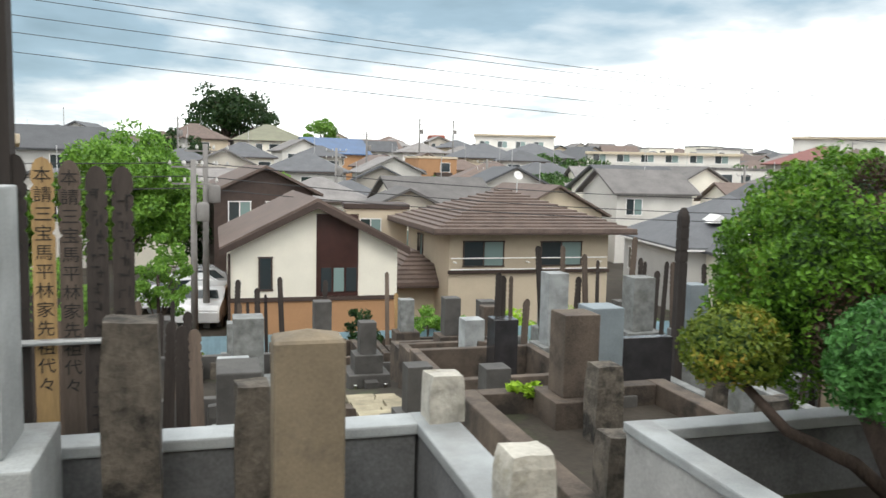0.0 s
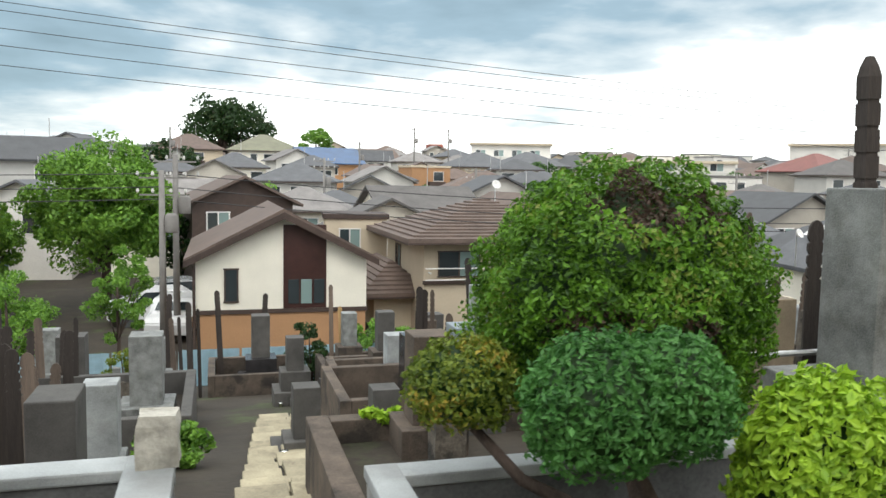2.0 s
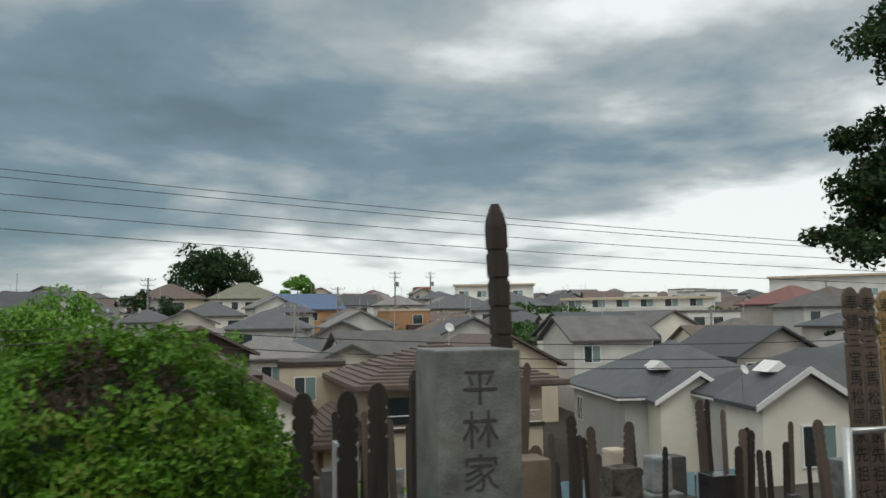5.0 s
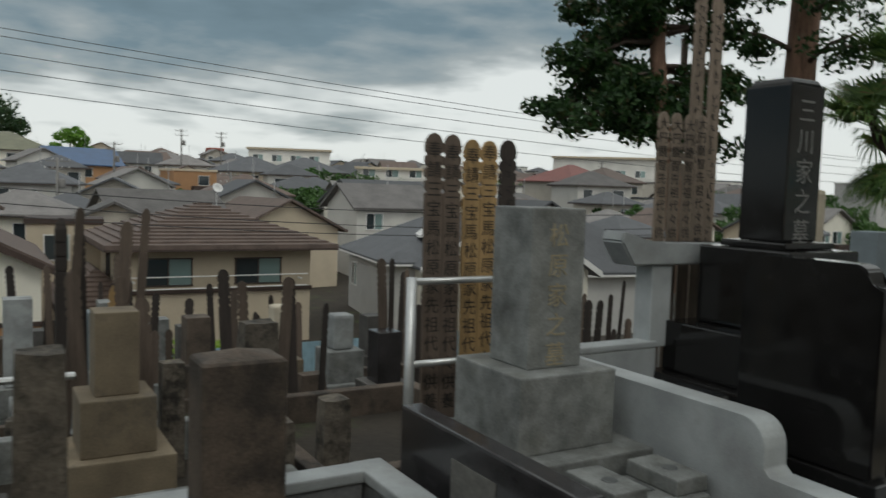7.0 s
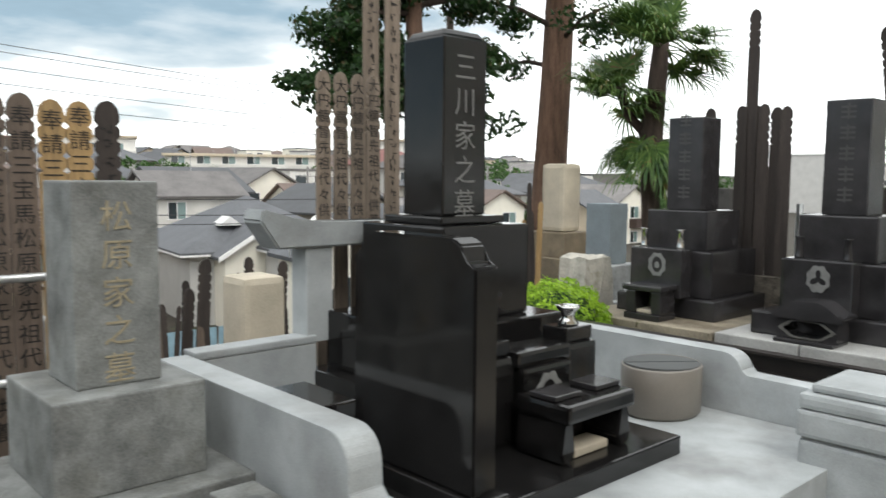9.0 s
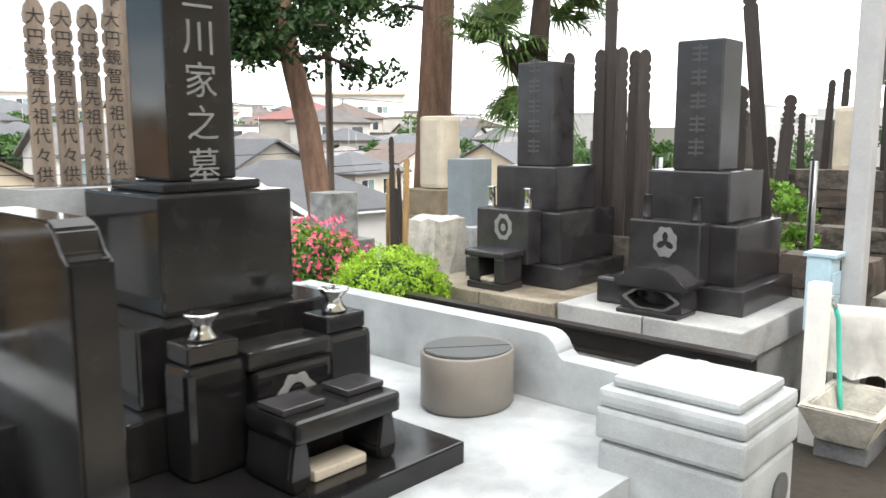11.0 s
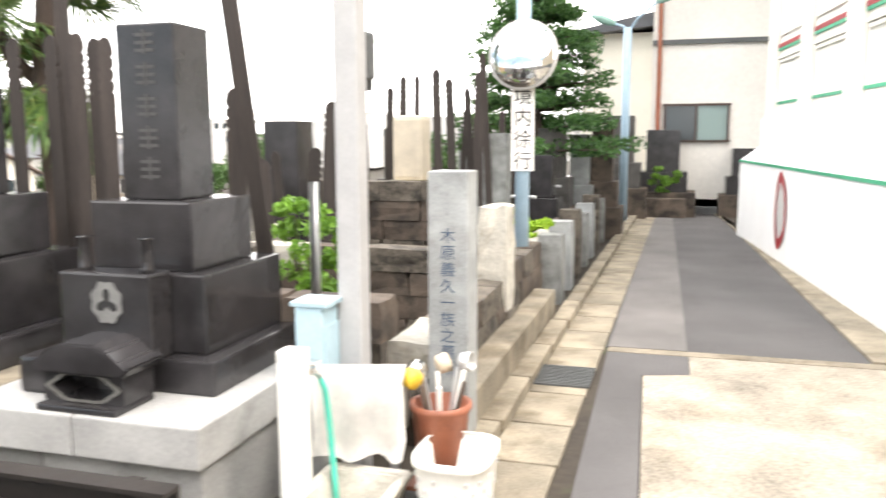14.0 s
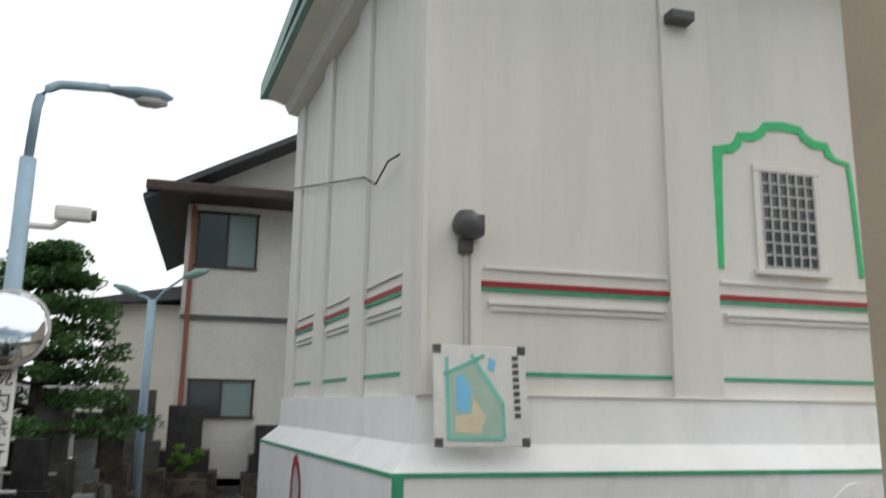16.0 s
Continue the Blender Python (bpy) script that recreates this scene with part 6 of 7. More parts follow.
# the rest of the town climbs the slope in rough rows
taken = [(x, y + w * 0.45, w) for x, y, _, _, w, *_ in SLOPE] + [(3.85, 28.6, 9), (13, 32, 10), (25, 32, 11), (24.4, 23, 10), (59.6, 96, 22), (-4.4, 38, 9), (6, 170, 20)]
for row in range(21):
    y = 45 + row * 7.6
    x = -0.42 * y + rng.uniform(0, 6)
    while x < 1.05 * y + 26:
        w = rng.uniform(4.8, 7.4)
        yy = y + rng.uniform(-3, 3)
        if all(math.hypot(x - a, yy - b) > (w + c) * 0.56 for a, b, c in taken):
            g0 = gz(x, yy)
            big = slope_house(x, yy, g0, g0 + rng.uniform(4.6, 6.4), w, rng.choice(("hip", "hip", "hip", "x", "y", "y", "hip", "flat")), rng.choice((WALL_MIX, WALL_WHITE, WALL_WHITE, WALL_CREAM, WALL_TAN)), rng.choice((ROOF_MIX, ROOF_GR, ROOF_GR, ROOF_BR)), rng, "house with pale walls on the far slope")
            tagged(big, group="houses on the far slope")
            taken.append((x, yy, w))
        x += w + rng.uniform(0.6, 4.0) + row * 0.25


def apartment(x, y, z, w, h, rz, label, wall_m=WALL_WHITE):
    g = thing("apartment_block", pose(x, y, z, 0, 0, rz), label, "apartment block")
    part("wall", boxb(-w / 2, w / 2, 0, 8, -2, h), wall_m, g)
    part("roof", boxb(-w / 2 - 0.3, w / 2 + 0.3, -0.6, 8.3, h, h + 0.35, 0.05), WALL_TAN, g)
    n = int(w / 3.2)
    for fl in (0.4, 3.0):
        part("balcony", boxb(-w / 2, w / 2, -1.1 if wall_m is WALL_WHITE else -0.2, -0.05, fl, fl + 0.9, 0.03), wall_m, g)
        for k in range(n):
            u = -w / 2 + 0.8 + k * 3.2
            window(g, u, u + 1.7, fl + 1.05, fl + 2.1, pose(0, -0.01, 0))
    return g


apartment(59.0, 94.5, -1.0, 20, 5.0, -28, "long white apartment block with balconies")
apartment(52, 132, 1.5, 14, 6, -20, "white apartment block on the ridge")
apartment(96, 100, 0.5, 18, 7, -45, "white apartment block on the ridge")
apartment(-8.7, 29.0, -5.2, 5.0, 7.2, 12, "orange-brown apartment house with dark windows", WALL_ORANGE)
tw = thing("water_tower", pose(57.7, 205, 3), "small red-brown water tank on a tower", "water tower")
part("tank", boxb(-2, 2, -2, 2, 4, 7.4, 0.4), mat("red-brown tank", (0.3, 0.09, 0.06), 0.7, 0.2, 1, 10, 0.05), tw)
part("tower", boxb(-1.2, 1.2, -1.2, 1.2, 0, 4), WALL_GREY, tw)
for x, y, w, h in ((150, 56, 12, 9), (165, 40, 14, 8), (140, 80, 10, 7), (175, 62, 20, 7), (185, 20, 16, 7), (150, 28, 12, 6)):
    b = slope_house(x, y, -3.5, h * 0.55 + 1, w, "flat", WALL_GREY, WALL_GREY, rng, "grey flat-roofed building in the distance")


# temple residence at the end of the lane
def build_residence():
    r = house(31.6, -5.2, Z0, 8.0, 7.2, 6.6, 1.9, "x", WALL_WHITE, ROOF_GR, "white two-storey residence with dark eaves at the lane's end", over=0.9, wins=(("w", -3.35, -2.05, 4.95, 6.15), ("w", -3.3, -1.95, 1.65, 2.4)), frame_mat=TRIM_DK)
    part("lower_eave", boxb(-5.0, 4.2, -4.6, 4.45, 6.35, 6.6, 0.05), TRIM_DK, r, "dark timber lower eave")
    part("band", boxb(-4.06, -4.0, -3.6, 3.6, 3.74, 3.84), DARK_PL, r)
    for y in (3.45,):
        part("downpipe", tube([(-4.06, y, 0.2), (-4.06, y, 6.3)], 0.05, 8), RED_PL, r, "brown downpipe")
    part("annex", boxb(-3.4, 4, 3.62, 5.2, -0.2, 4.1), WALL_CREAM, r)
    part("annex_roof", prism([(3.6, 4.5), (5.6, 4.1), (5.6, 4.0), (3.6, 4.2)], 8, "x", -3.8), ROOF_GR, r)


build_residence()


def build_skylight_wall():
    """Plain wall closing the yard, added unseen to dim skylight and darken reflections."""
    w = thing("unseen_skylight_wall", pose(0, 0, 0), "plain plaster wall closing the yard, added unseen to dim skylight", "wall", kind="structure")
    part("wall_body", boxb(-8, 15.0, -8.4, -8.0, Z0 - 0.2, 6.2), WALL_TAN, w)
    part("coping", boxb(-8.1, 15.1, -8.5, -7.9, 6.2, 6.4, 0.02), ROOF_GR, w)
    part("plinth", boxb(-8, 15.0, -7.99, -7.95, Z0 - 0.2, 0.8), CONC_DK, w)


build_skylight_wall()
# ---- graves on the slope ----
def slope_grave(x, y, zt, w, h, m, label, m2=None, top="flat", rz=0, group="gravestones on the slope"):
    z = gz(x, y) - 0.03
    rest = max(zt - h - z, 0.12)
    a = min(0.34, rest * 0.5)
    m2 = m2 or m
    return grave(x, y, z, rz, (w, w, h, m), [(w * 1.7, w * 1.7, a, m2), (w * 2.5, w * 2.4, rest - a, m2)], label, top, vases=True, group=group)


slope_grave(0.98, 7.95, -0.36, 0.36, 0.8, GRAN_MID, "large grey gravestone on a stepped plinth")
slope_grave(-0.18, 10.2, -0.77, 0.37, 0.75, GRAN_DK, "dark grey gravestone on a stepped plinth", GRAN_MID)
slope_grave(2.52, 12.9, -1.03, 0.32, 0.76, GRAN_DK, "dark gravestone with flower vases at the foot of the slope", BLACK_SEMI)
slope_grave(4.15, 13.0, -1.05, 0.27, 0.62, GRAN_MID, "slim grey gravestone beside a dark bush", GRAN_BR)
slope_grave(4.36, 10.7, -0.65, 0.27, 0.62, GRAN_DK, "dark weathered gravestone on a brown plinth", GRAN_BR)
slope_grave(5.76, 12.9, -1.1, 0.34, 0.62, GRAN_DK, "squat dark gravestone on a brown plinth", GRAN_BR)
slope_grave(4.17, 9.0, -0.68, 0.30, 0.64, GRAN_LT, "pale ribbed gravestone on a pale plinth")
slope_grave(4.01, 7.3, -0.35, 0.30, 0.84, BLACK_SEMI, "polished black gravestone on a black plinth")
slope_grave(5.36, 8.8, 0.0, 0.31, 1.05, GRAN_LT, "tall pale gravestone shaft", GRAN_MID)
slope_grave(6.33, 8.1, 0.02, 0.33, 0.75, GRAN_MID, "grey gravestone among memorial boards")
slope_grave(3.2, 3.6, 0.41, 0.28, 0.62, GRAN_BR, "brown weathered gravestone in a kerbed plot", GRAN_BR)
slope_grave(3.62, 4.0, 0.38, 0.28, 0.7, GRAN_BLUE, "dark blue-grey gravestone behind a brown one", GRAN_DK)
slope_grave(5.66, 3.15, 0.67, 0.25, 0.5, GRAN_TAN, "tan sandstone gravestone with vases", GRAN_TAN)
slope_grave(8.35, 6.0, 0.08, 0.24, 0.38, GRAN_LT, "small pale round-topped gravestone", GRAN_MID, "round")
slope_grave(7.41, 5.2, 0.33, 0.2, 0.5, GRAN_CREAM, "small cream gravestone shaft", GRAN_TAN, "round")
slope_grave(5.95, 6.2, 0.2, 0.24, 0.55, GRAN_BLUE, "blue-grey gravestone shaft on a plinth", GRAN_MID)
slope_grave(9.2, 3.45, 0.66, 0.36, 0.6, GRAN_CREAM, "broad cream round-shouldered stone", GRAN_TAN, "round")
slope_grave(8.4, 5.0, 0.06, 0.25, 0.5, BLACK_SEMI, "small black gravestone among boards", GRAN_DK)
slope_grave(10.4, 5.5, 0.0, 0.26, 0.5, GRAN_MID, "small grey gravestone on a dark plinth", GRAN_DK)
slope_grave(-0.9, 12.5, -1.1, 0.3, 0.7, GRAN_MID, "grey gravestone low on the slope")
slope_grave(-1.7, 7.2, -0.4, 0.33, 0.75, GRAN_DK, "dark gravestone on a stepped plinth", GRAN_MID)
slope_grave(7.1, 9.5, -0.45, 0.28, 0.6, GRAN_MID, "grey gravestone low on the slope")
slope_grave(7.9, 11.4, -0.9, 0.28, 0.6, GRAN_DK, "dark gravestone low on the slope")
slope_grave(13.02, 2.95, 1.16, 0.3, 0.62, GRAN_BLUE, "grey-blue gravestone with carved writing", GRAN_LT)
slope_grave(15.05, 5.2, 1.62, 0.4, 0.95, GRAN_CREAM, "tall cream memorial stone in two blocks", GRAN_TAN, "round")
slope_grave(13.3, 5.3, 0.71, 0.4, 0.55, GRAN_MID, "plain grey stone slab")
stones = thing("stone_block", pose(0.75, 3.85, gz(0, 3.85)), "dark grey stone block with a polished top", "stone block")
part("block", boxb(-0.15, 0.15, -0.2, 0.25, 0, 0.87, 0.015), GRAN_DK, stones)
stones = thing("stone_block", pose(0.76, 5.85, gz(0, 5.85)), "pale grey stone pillar", "stone block")
part("block", boxb(-0.15, 0.15, -0.15, 0.15, 0, 0.8, 0.01), GRAN_LT, stones)
part("cap", boxb(-0.2, 0.2, -0.2, 0.2, -0.1, 0.12, 0.01), GRAN_MID, stones)
hewn("stone_pillar", 3.2, 3.1, gz(3, 3.1), 0.2, 0.2, 0.82, 31, ROUGH_D, "broken brown stone pillar on a block")
hewn("stone_pillar", 2.62, 1.85, gz(3, 2.2), 0.17, 0.17, 0.62, 32, ROUGH_D, "short brown stone pillar at the plot corner")
hewn("stone_pillar", 6.07, 3.5, gz(6, 3.5), 0.15, 0.14, 1.0, 33, ROUGH_D, "narrow brown stone pillar")
hewn("stone_pillar", 6.8, 3.95, gz(6, 4), 0.27, 0.2, 1.25, 34, ROUGH_D, "dark weathered upright stone")
hewn("stone_pillar", 6.5, 2.7, gz(6, 2.7), 0.24, 0.2, 0.62, 35, ROUGH_D, "low worn stone marker")
hewn("stone_pillar", 12.1, 2.5, -0.3, 0.42, 0.3, 1.0, 36, ROUGH_W, "pale natural standing stone with lichen", amp=0.05)
s = thing("black_slab", pose(4.6, 5.15, gz(4, 5)), "broad black stone slab on a pale kerb", "slab")
part("slab", boxb(-0.4, 0.4, -0.06, 0.06, 0.2, 0.87, 0.01), BLACK_SEMI, s)
part("kerb", boxb(-0.55, 0.75, -0.25, 0.2, -0.1, 0.2, 0.01), CONC_TOP, s)


def plot(x0, x1, y0, y1, zt, m, label, t=0.12):
    """A kerbed plot: four kerb stones round a bed."""
    o = thing("plot_kerb", pose(0, 0, 0), label, "plot kerb")
    zb = gz(x0, y1) - 0.2
    part("kerb_stone", boxb(x0, x0 + t, y0, y1, zb, zt, 0.012), m, o)
    part("kerb_stone", boxb(x1 - t, x1, y0, y1, zb, zt, 0.012), m, o)
    part("kerb_stone", boxb(x0 + t + 0.002, x1 - t - 0.002, y1 - t, y1, zb, zt - 0.003, 0.012), m, o)
    part("kerb_stone", boxb(x0 + t + 0.002, x1 - t - 0.002, y0, y0 + t, zb, zt - 0.003, 0.012), m, o)
    part("bed", boxb(x0 + t, x1 - t, y0 + t, y1 - t, zb, min(zt - 0.15, gz(x0, y0) + 0.02)), SOIL, o)
    return o


BK = "brown weathered stone kerb round a plot"
plot(2.38, 4.2, 1.7, 3.95, -0.24, GRAN_BR, BK, 0.16)
plot(3.0, 4.7, 6.4, 8.0, -0.85, GRAN_BR, BK)
plot(3.3, 5.0, 8.3, 9.9, -1.2, GRAN_BR, BK)
plot(3.5, 5.2, 10.1, 11.4, -1.5, GRAN_BR, BK)
plot(1.6, 3.3, 12.2, 13.7, -1.95, GRAN_BR, BK)
plot(3.6, 5.0, 12.4, 13.7, -1.95, GRAN_BR, BK)
plot(-0.6, 1.5, 6.9, 9.0, -1.05, GRAN_DK, "dark grey stone kerb round a plot")
plot(-0.6, 1.4, 9.4, 11, -1.55, GRAN_BR, BK)
plot(4.8, 6.6, 2.4, 3.9, -0.25, GRAN_MID, "grey stone kerb round a plot")
plot(6.7, 8.4, 2.4, 4.4, -0.3, GRAN_BR, BK)
plot(5.2, 7.4, 4.8, 6.8, -0.7, GRAN_MID, "grey stone kerb round a plot")
plot(7.6, 9.6, 4.9, 6.8, -0.72, GRAN_BR, BK)
plot(5.0, 7.0, 7.5, 9.4, -1.2, GRAN_BR, BK)
# pale fence of short posts beside the steps
fc = thing("stone_fence", pose(2.9, 5.2, gz(2.9, 5.2)), "low blue-grey stone fence of short square posts", "stone fence")
for k in range(6):
    y = -1.6 + k * 0.45
    part("post", boxb(-0.06, 0.06, y - 0.06, y + 0.06, -0.35 - 0.1 * k, 0.42 - 0.05 * k, 0.01), GRAN_BLUE, fc)
for z in (0.1, 0.25):
    part("rail", prism([(-1.7, z + 0.2), (0.8, z - 0.2), (0.8, z - 0.27), (-1.7, z + 0.13)], 0.06, "x", -0.03), GRAN_BLUE, fc)
# flagstone steps going down
fl = thing("stone_path", pose(0, 0, 0), "worn tan flagstones stepping down between the graves", "path", kind="structure")
rng = random.Random(8)
y = 1.7
while y < 8.4:
    dy = rng.uniform(0.32, 0.5)
    xc = 2.05 + (y - 1.7) * 0.085
    split = rng.uniform(-0.12, 0.12)
    for a, b in ((-0.34, split - 0.01), (split + 0.01, 0.34)):
        zt = gz(xc, y + dy / 2) + 0.05 + rng.uniform(-0.015, 0.015)
        o = part("flagstone", boxb(xc + a + rng.uniform(0, 0.02), xc + b, y + 0.01, y + dy - 0.01 + rng.uniform(-0.02, 0.0), zt - 0.14, zt, 0.012), FLAG, fl)
    y += dy


# memorial boards standing in clusters over the slope
def cluster(x, y, zt, n, spread, seed, mats=(WOOD_DK, WOOD_DK, WOOD_MID), low=0.5, label="weathered memorial board among graves"):
    r = random.Random(seed)
    for k in range(n):
        xx, yy = x + spread * (k / max(n - 1, 1) - 0.5) + r.uniform(-0.03, 0.03), y + r.uniform(-0.12, 0.12)
        z = gz(xx, yy) - 0.05
        h = zt - z - (r.uniform(0, low) if k else 0)
        board(xx, yy, z, max(h, 0.6), r.choice(mats), label, rz=r.uniform(-12, 12), lean=r.uniform(-3, 3), side=r.uniform(-4, 4), w=r.choice((0.06, 0.085, 0.1)), ink=False)


cluster(0.2, 4.6, 0.5, 6, 0.5, 1)
cluster(-0.9, 5.2, 0.55, 7, 0.9, 2)
cluster(4.55, 8.4, 0.1, 5, 0.4, 3)
cluster(5.9, 9.3, 0.35, 6, 0.9, 4)
cluster(5.62, 3.7, 1.27, 4, 0.45, 5, low=0.35)
cluster(5.75, 3.55, 0.85, 4, 0.4, 6, (WOOD_NEW, WOOD_MID), 0.2)
cluster(9.1, 5.7, 0.72, 8, 0.7, 7, low=0.6)
cluster(8.7, 3.5, 0.82, 4, 0.25, 8, (WOOD_MID, WOOD_DK))
cluster(9.9, 4.4, 0.7, 5, 0.4, 9)
cluster(7.6, 6.6, 0.3, 4, 0.5, 10)
cluster(2.2, 13.2, -0.6, 2, 0.7, 11)
cluster(4.0, 13.4, -0.55, 2, 0.2, 12, (WOOD_NEW, WOOD_MID))
cluster(6.6, 8.5, 0.55, 4, 0.4, 13)
cluster(1.2, 12.3, -0.5, 5, 0.5, 14, (WOOD_DK, WOOD_MID))
cluster(13.25, 4.2, 1.37, 6, 0.35, 15, (WOOD_DK, WOOD_NEW, WOOD_DK), 0.5)
cluster(10.9, 4.4, 0.35, 8, 0.9, 16)
cluster(12.2, 6.4, 0.3, 6, 1.2, 17)
square_post(5.6, 5.95, gz(5, 6), 2.3, 0.1, "blackened square memorial post")
# pale blue corrugated fence below the last graves
fe = thing("sheet_fence", pose(0, 0, 0), "pale blue-grey sheet fence below the graves", "fence")
for k in range(16):
    x = -4 + k * 1.25
    z = gz(x, 15.0)
    pts = []
    bm = bmesh.new()
    for j in range(11):
        u = x + j * 0.12
        for zz in (z - 0.2, z + 0.75):
            bm.verts.new((u, 15.0 + 0.02 * (j % 2), zz))
    bm.verts.ensure_lookup_table()
    for j in range(10):
        bm.faces.new((bm.verts[2 * j], bm.verts[2 * j + 2], bm.verts[2 * j + 3], bm.verts[2 * j + 1]))
    bmesh.ops.solidify(bm, geom=bm.faces[:], thickness=0.01)
    part("sheet", bm, BLUE_MET, fe)


# ---- graves beside the lane ----
def stone_wall(x0, x1, y0, y1, z, courses, seed, label, along="x", bh=0.2):
    """A dry wall of hewn blocks."""
    o = thing("stone_wall", pose(0, 0, 0), label, "stone wall")
    r = random.Random(seed)
    for c in range(courses):
        p = (x0 if along == "x" else y0) - (c % 2) * 0.1
        end = x1 if along == "x" else y1
        while p < end:
            ln = r.uniform(0.4, 0.75)
            if along == "x":
                w, d, cx, cy = ln - 0.015, y1 - y0 + r.uniform(-0.02, 0.02), p + ln / 2, (y0 + y1) / 2
            else:
                w, d, cx, cy = x1 - x0 + r.uniform(-0.02, 0.02), ln - 0.015, (x0 + x1) / 2, p + ln / 2
            q = part("block", rough_block(w, d, bh - 0.006, seed + c * 10 + p, 0.014, 2, 0.02), (GRAN_BR, ROUGH_D, ROUGH_W if c == courses - 1 else GRAN_BR)[r.randrange(3)], o)
            q.location = (cx, cy, z + c * bh)
            p += ln
    return o


SW = "wall of hewn brown-grey stone blocks beside the lane"
stone_wall(12.9, 14.9, -0.86, -0.62, Z0, 3, 50, SW)
stone_wall(12.62, 12.86, -0.6, 1.6, Z0, 4, 51, SW, "y", 0.22)
stone_wall(15.4, 19.5, -0.84, -0.62, Z0, 3, 52, SW, bh=0.22)
stone_wall(15.1, 15.36, -0.6, 2.2, Z0, 4, 53, SW, "y")
stone_wall(18.0, 18.3, 0.2, 2.2, Z0, 5, 54, SW, "y", 0.24)
for x0, x1, y0, y1 in ((12.95, 15.05, 1.35, 1.6), (15.45, 18.9, 1.9, 2.15)):
    stone_wall(x0, x1, y0, y1, Z0, 4, int(x0 * 7), SW, bh=0.2)
tagged(part("paving_slab", boxb(23.57, 24.07, -0.98, -0.62, Z0 - 0.05, Z0 + 0.11, 0.012), CONC), "pale flat concrete slab beside the lane", "slab")
hewn("rough_stone", 15.1, -0.76, 0.06, 0.3, 0.24, 0.85, 55, ROUGH_W, "pale rough upright stone on a block", amp=0.03)
tagged(part("stone_ledge", boxb(12.9, 16.3, -1.08, -0.88, Z0, 0.02, 0.012), KERBC), "stained concrete ledge below the stone wall", "ledge")
hewn("rough_stone", 15.1, -0.76, Z0, 0.4, 0.3, 0.34, 56, ROUGH_D, "brown block under an upright stone")
for k, x in enumerate((17.1, 17.9, 18.7, 19.6, 20.4, 21.3, 22.2, 23.1, 24.0)):
    hewn("stone_post", x, -0.92, Z0, 0.28, 0.26, 0.72 + 0.06 * (k % 3), 60 + k, (GRAN_MID, GRAN_LT, ROUGH_D)[k % 3], "square stone post of the lane-side plots", group="lane-side posts", amp=0.006)
gl = "weathered gravestone beside the lane"
for x, y, zt, w, h, m, tp in ((18.9, 1.2, 1.74, 0.42, 0.85, GRAN_CREAM, "round"), (17.0, 2.03, 1.64, 0.4, 1.0, BLACK_SEMI, "flat"), (18.0, -0.14, 1.5, 0.28, 0.85, GRAN_MID, "flat"), (22, -0.21, 1.6, 0.42, 0.8, GRAN_DK, "flat"), (22.6, -0.6, 1.5, 0.3, 0.85, GRAN_LT, "flat"), (22.9, -0.95, 1.6, 0.36, 0.9, GRAN_BR, "flat"), (20.3, -0.3, 1.2, 0.36, 0.6, BLACK_SEMI, "flat"), (24.6, -0.4, 1.4, 0.4, 0.7, BLACK_SEMI, "flat"), (26.6, -1.0, 1.9, 0.6, 1.0, GRAN_DK, "flat"), (27.3, -1.9, 1.6, 0.7, 0.9, BLACK_SEMI, "flat"), (27.4, -3.6, 1.2, 0.5, 0.6, BLACK_SEMI, "flat"), (16.3, 3.4, 1.3, 0.34, 0.8, GRAN_DK, "flat"), (19.6, 3.2, 1.5, 0.34, 0.8, GRAN_MID, "flat"), (21.2, 2.2, 1.6, 0.36, 0.8, GRAN_DK, "flat"), (23.6, 1.6, 1.6, 0.36, 0.8, GRAN_MID, "flat"), (25.4, 0.6, 1.7, 0.36, 0.8, GRAN_DK, "flat")):
    z = -0.27
    rest = zt - h - z
    grave(x, y, z, -90, (w, w, h, m), [(w * 1.5, w * 1.5, rest * 0.45, m), (w * 2.0, w * 2.0, rest * 0.55, GRAN_BR)], "%s, %s" % (gl, m.name), tp, group="lane-side gravestones", vases=False)


def lane_boards(x, y, zt, n, spread, seed):
    r = random.Random(seed)
    for k in range(n):
        h = zt + 0.27 - (r.uniform(0, 0.7) if k else 0)
        board(x + r.uniform(-0.2, 0.2), y + spread * (k / max(n - 1, 1) - 0.5), -0.27, h, WOOD_DK, "blackened memorial board beside the lane", rz=-80 + r.uniform(-20, 20), side=r.uniform(-3, 3), lean=r.uniform(-4, 4), w=r.choice((0.08, 0.1, 0.13)), ink=False)


lane_boards(19.2, 1.6, 2.3, 4, 0.6, 70)
lane_boards(18.0, 0.24, 2.4, 6, 0.7, 71)
lane_boards(16.0, 1.5, 1.8, 5, 0.8, 72)
lane_boards(20.6, 0.6, 1.9, 6, 0.9, 73)
lane_boards(22.5, 0.4, 1.7, 5, 0.8, 74)
lane_boards(14.5, 2.2, 1.5, 4, 0.8, 75)
tagged(part("rack_bar", tube([(19.0, 1.7, 0.72), (18.6, -0.5, 0.72)], 0.02, 8), STEEL), "steel bar holding memorial boards", "rack bar")
tagged(part("rack_bar", tube([(21.4, 1.0, 0.72), (20.9, -0.5, 0.72)], 0.02, 8), STEEL), "steel bar holding memorial boards", "rack bar")
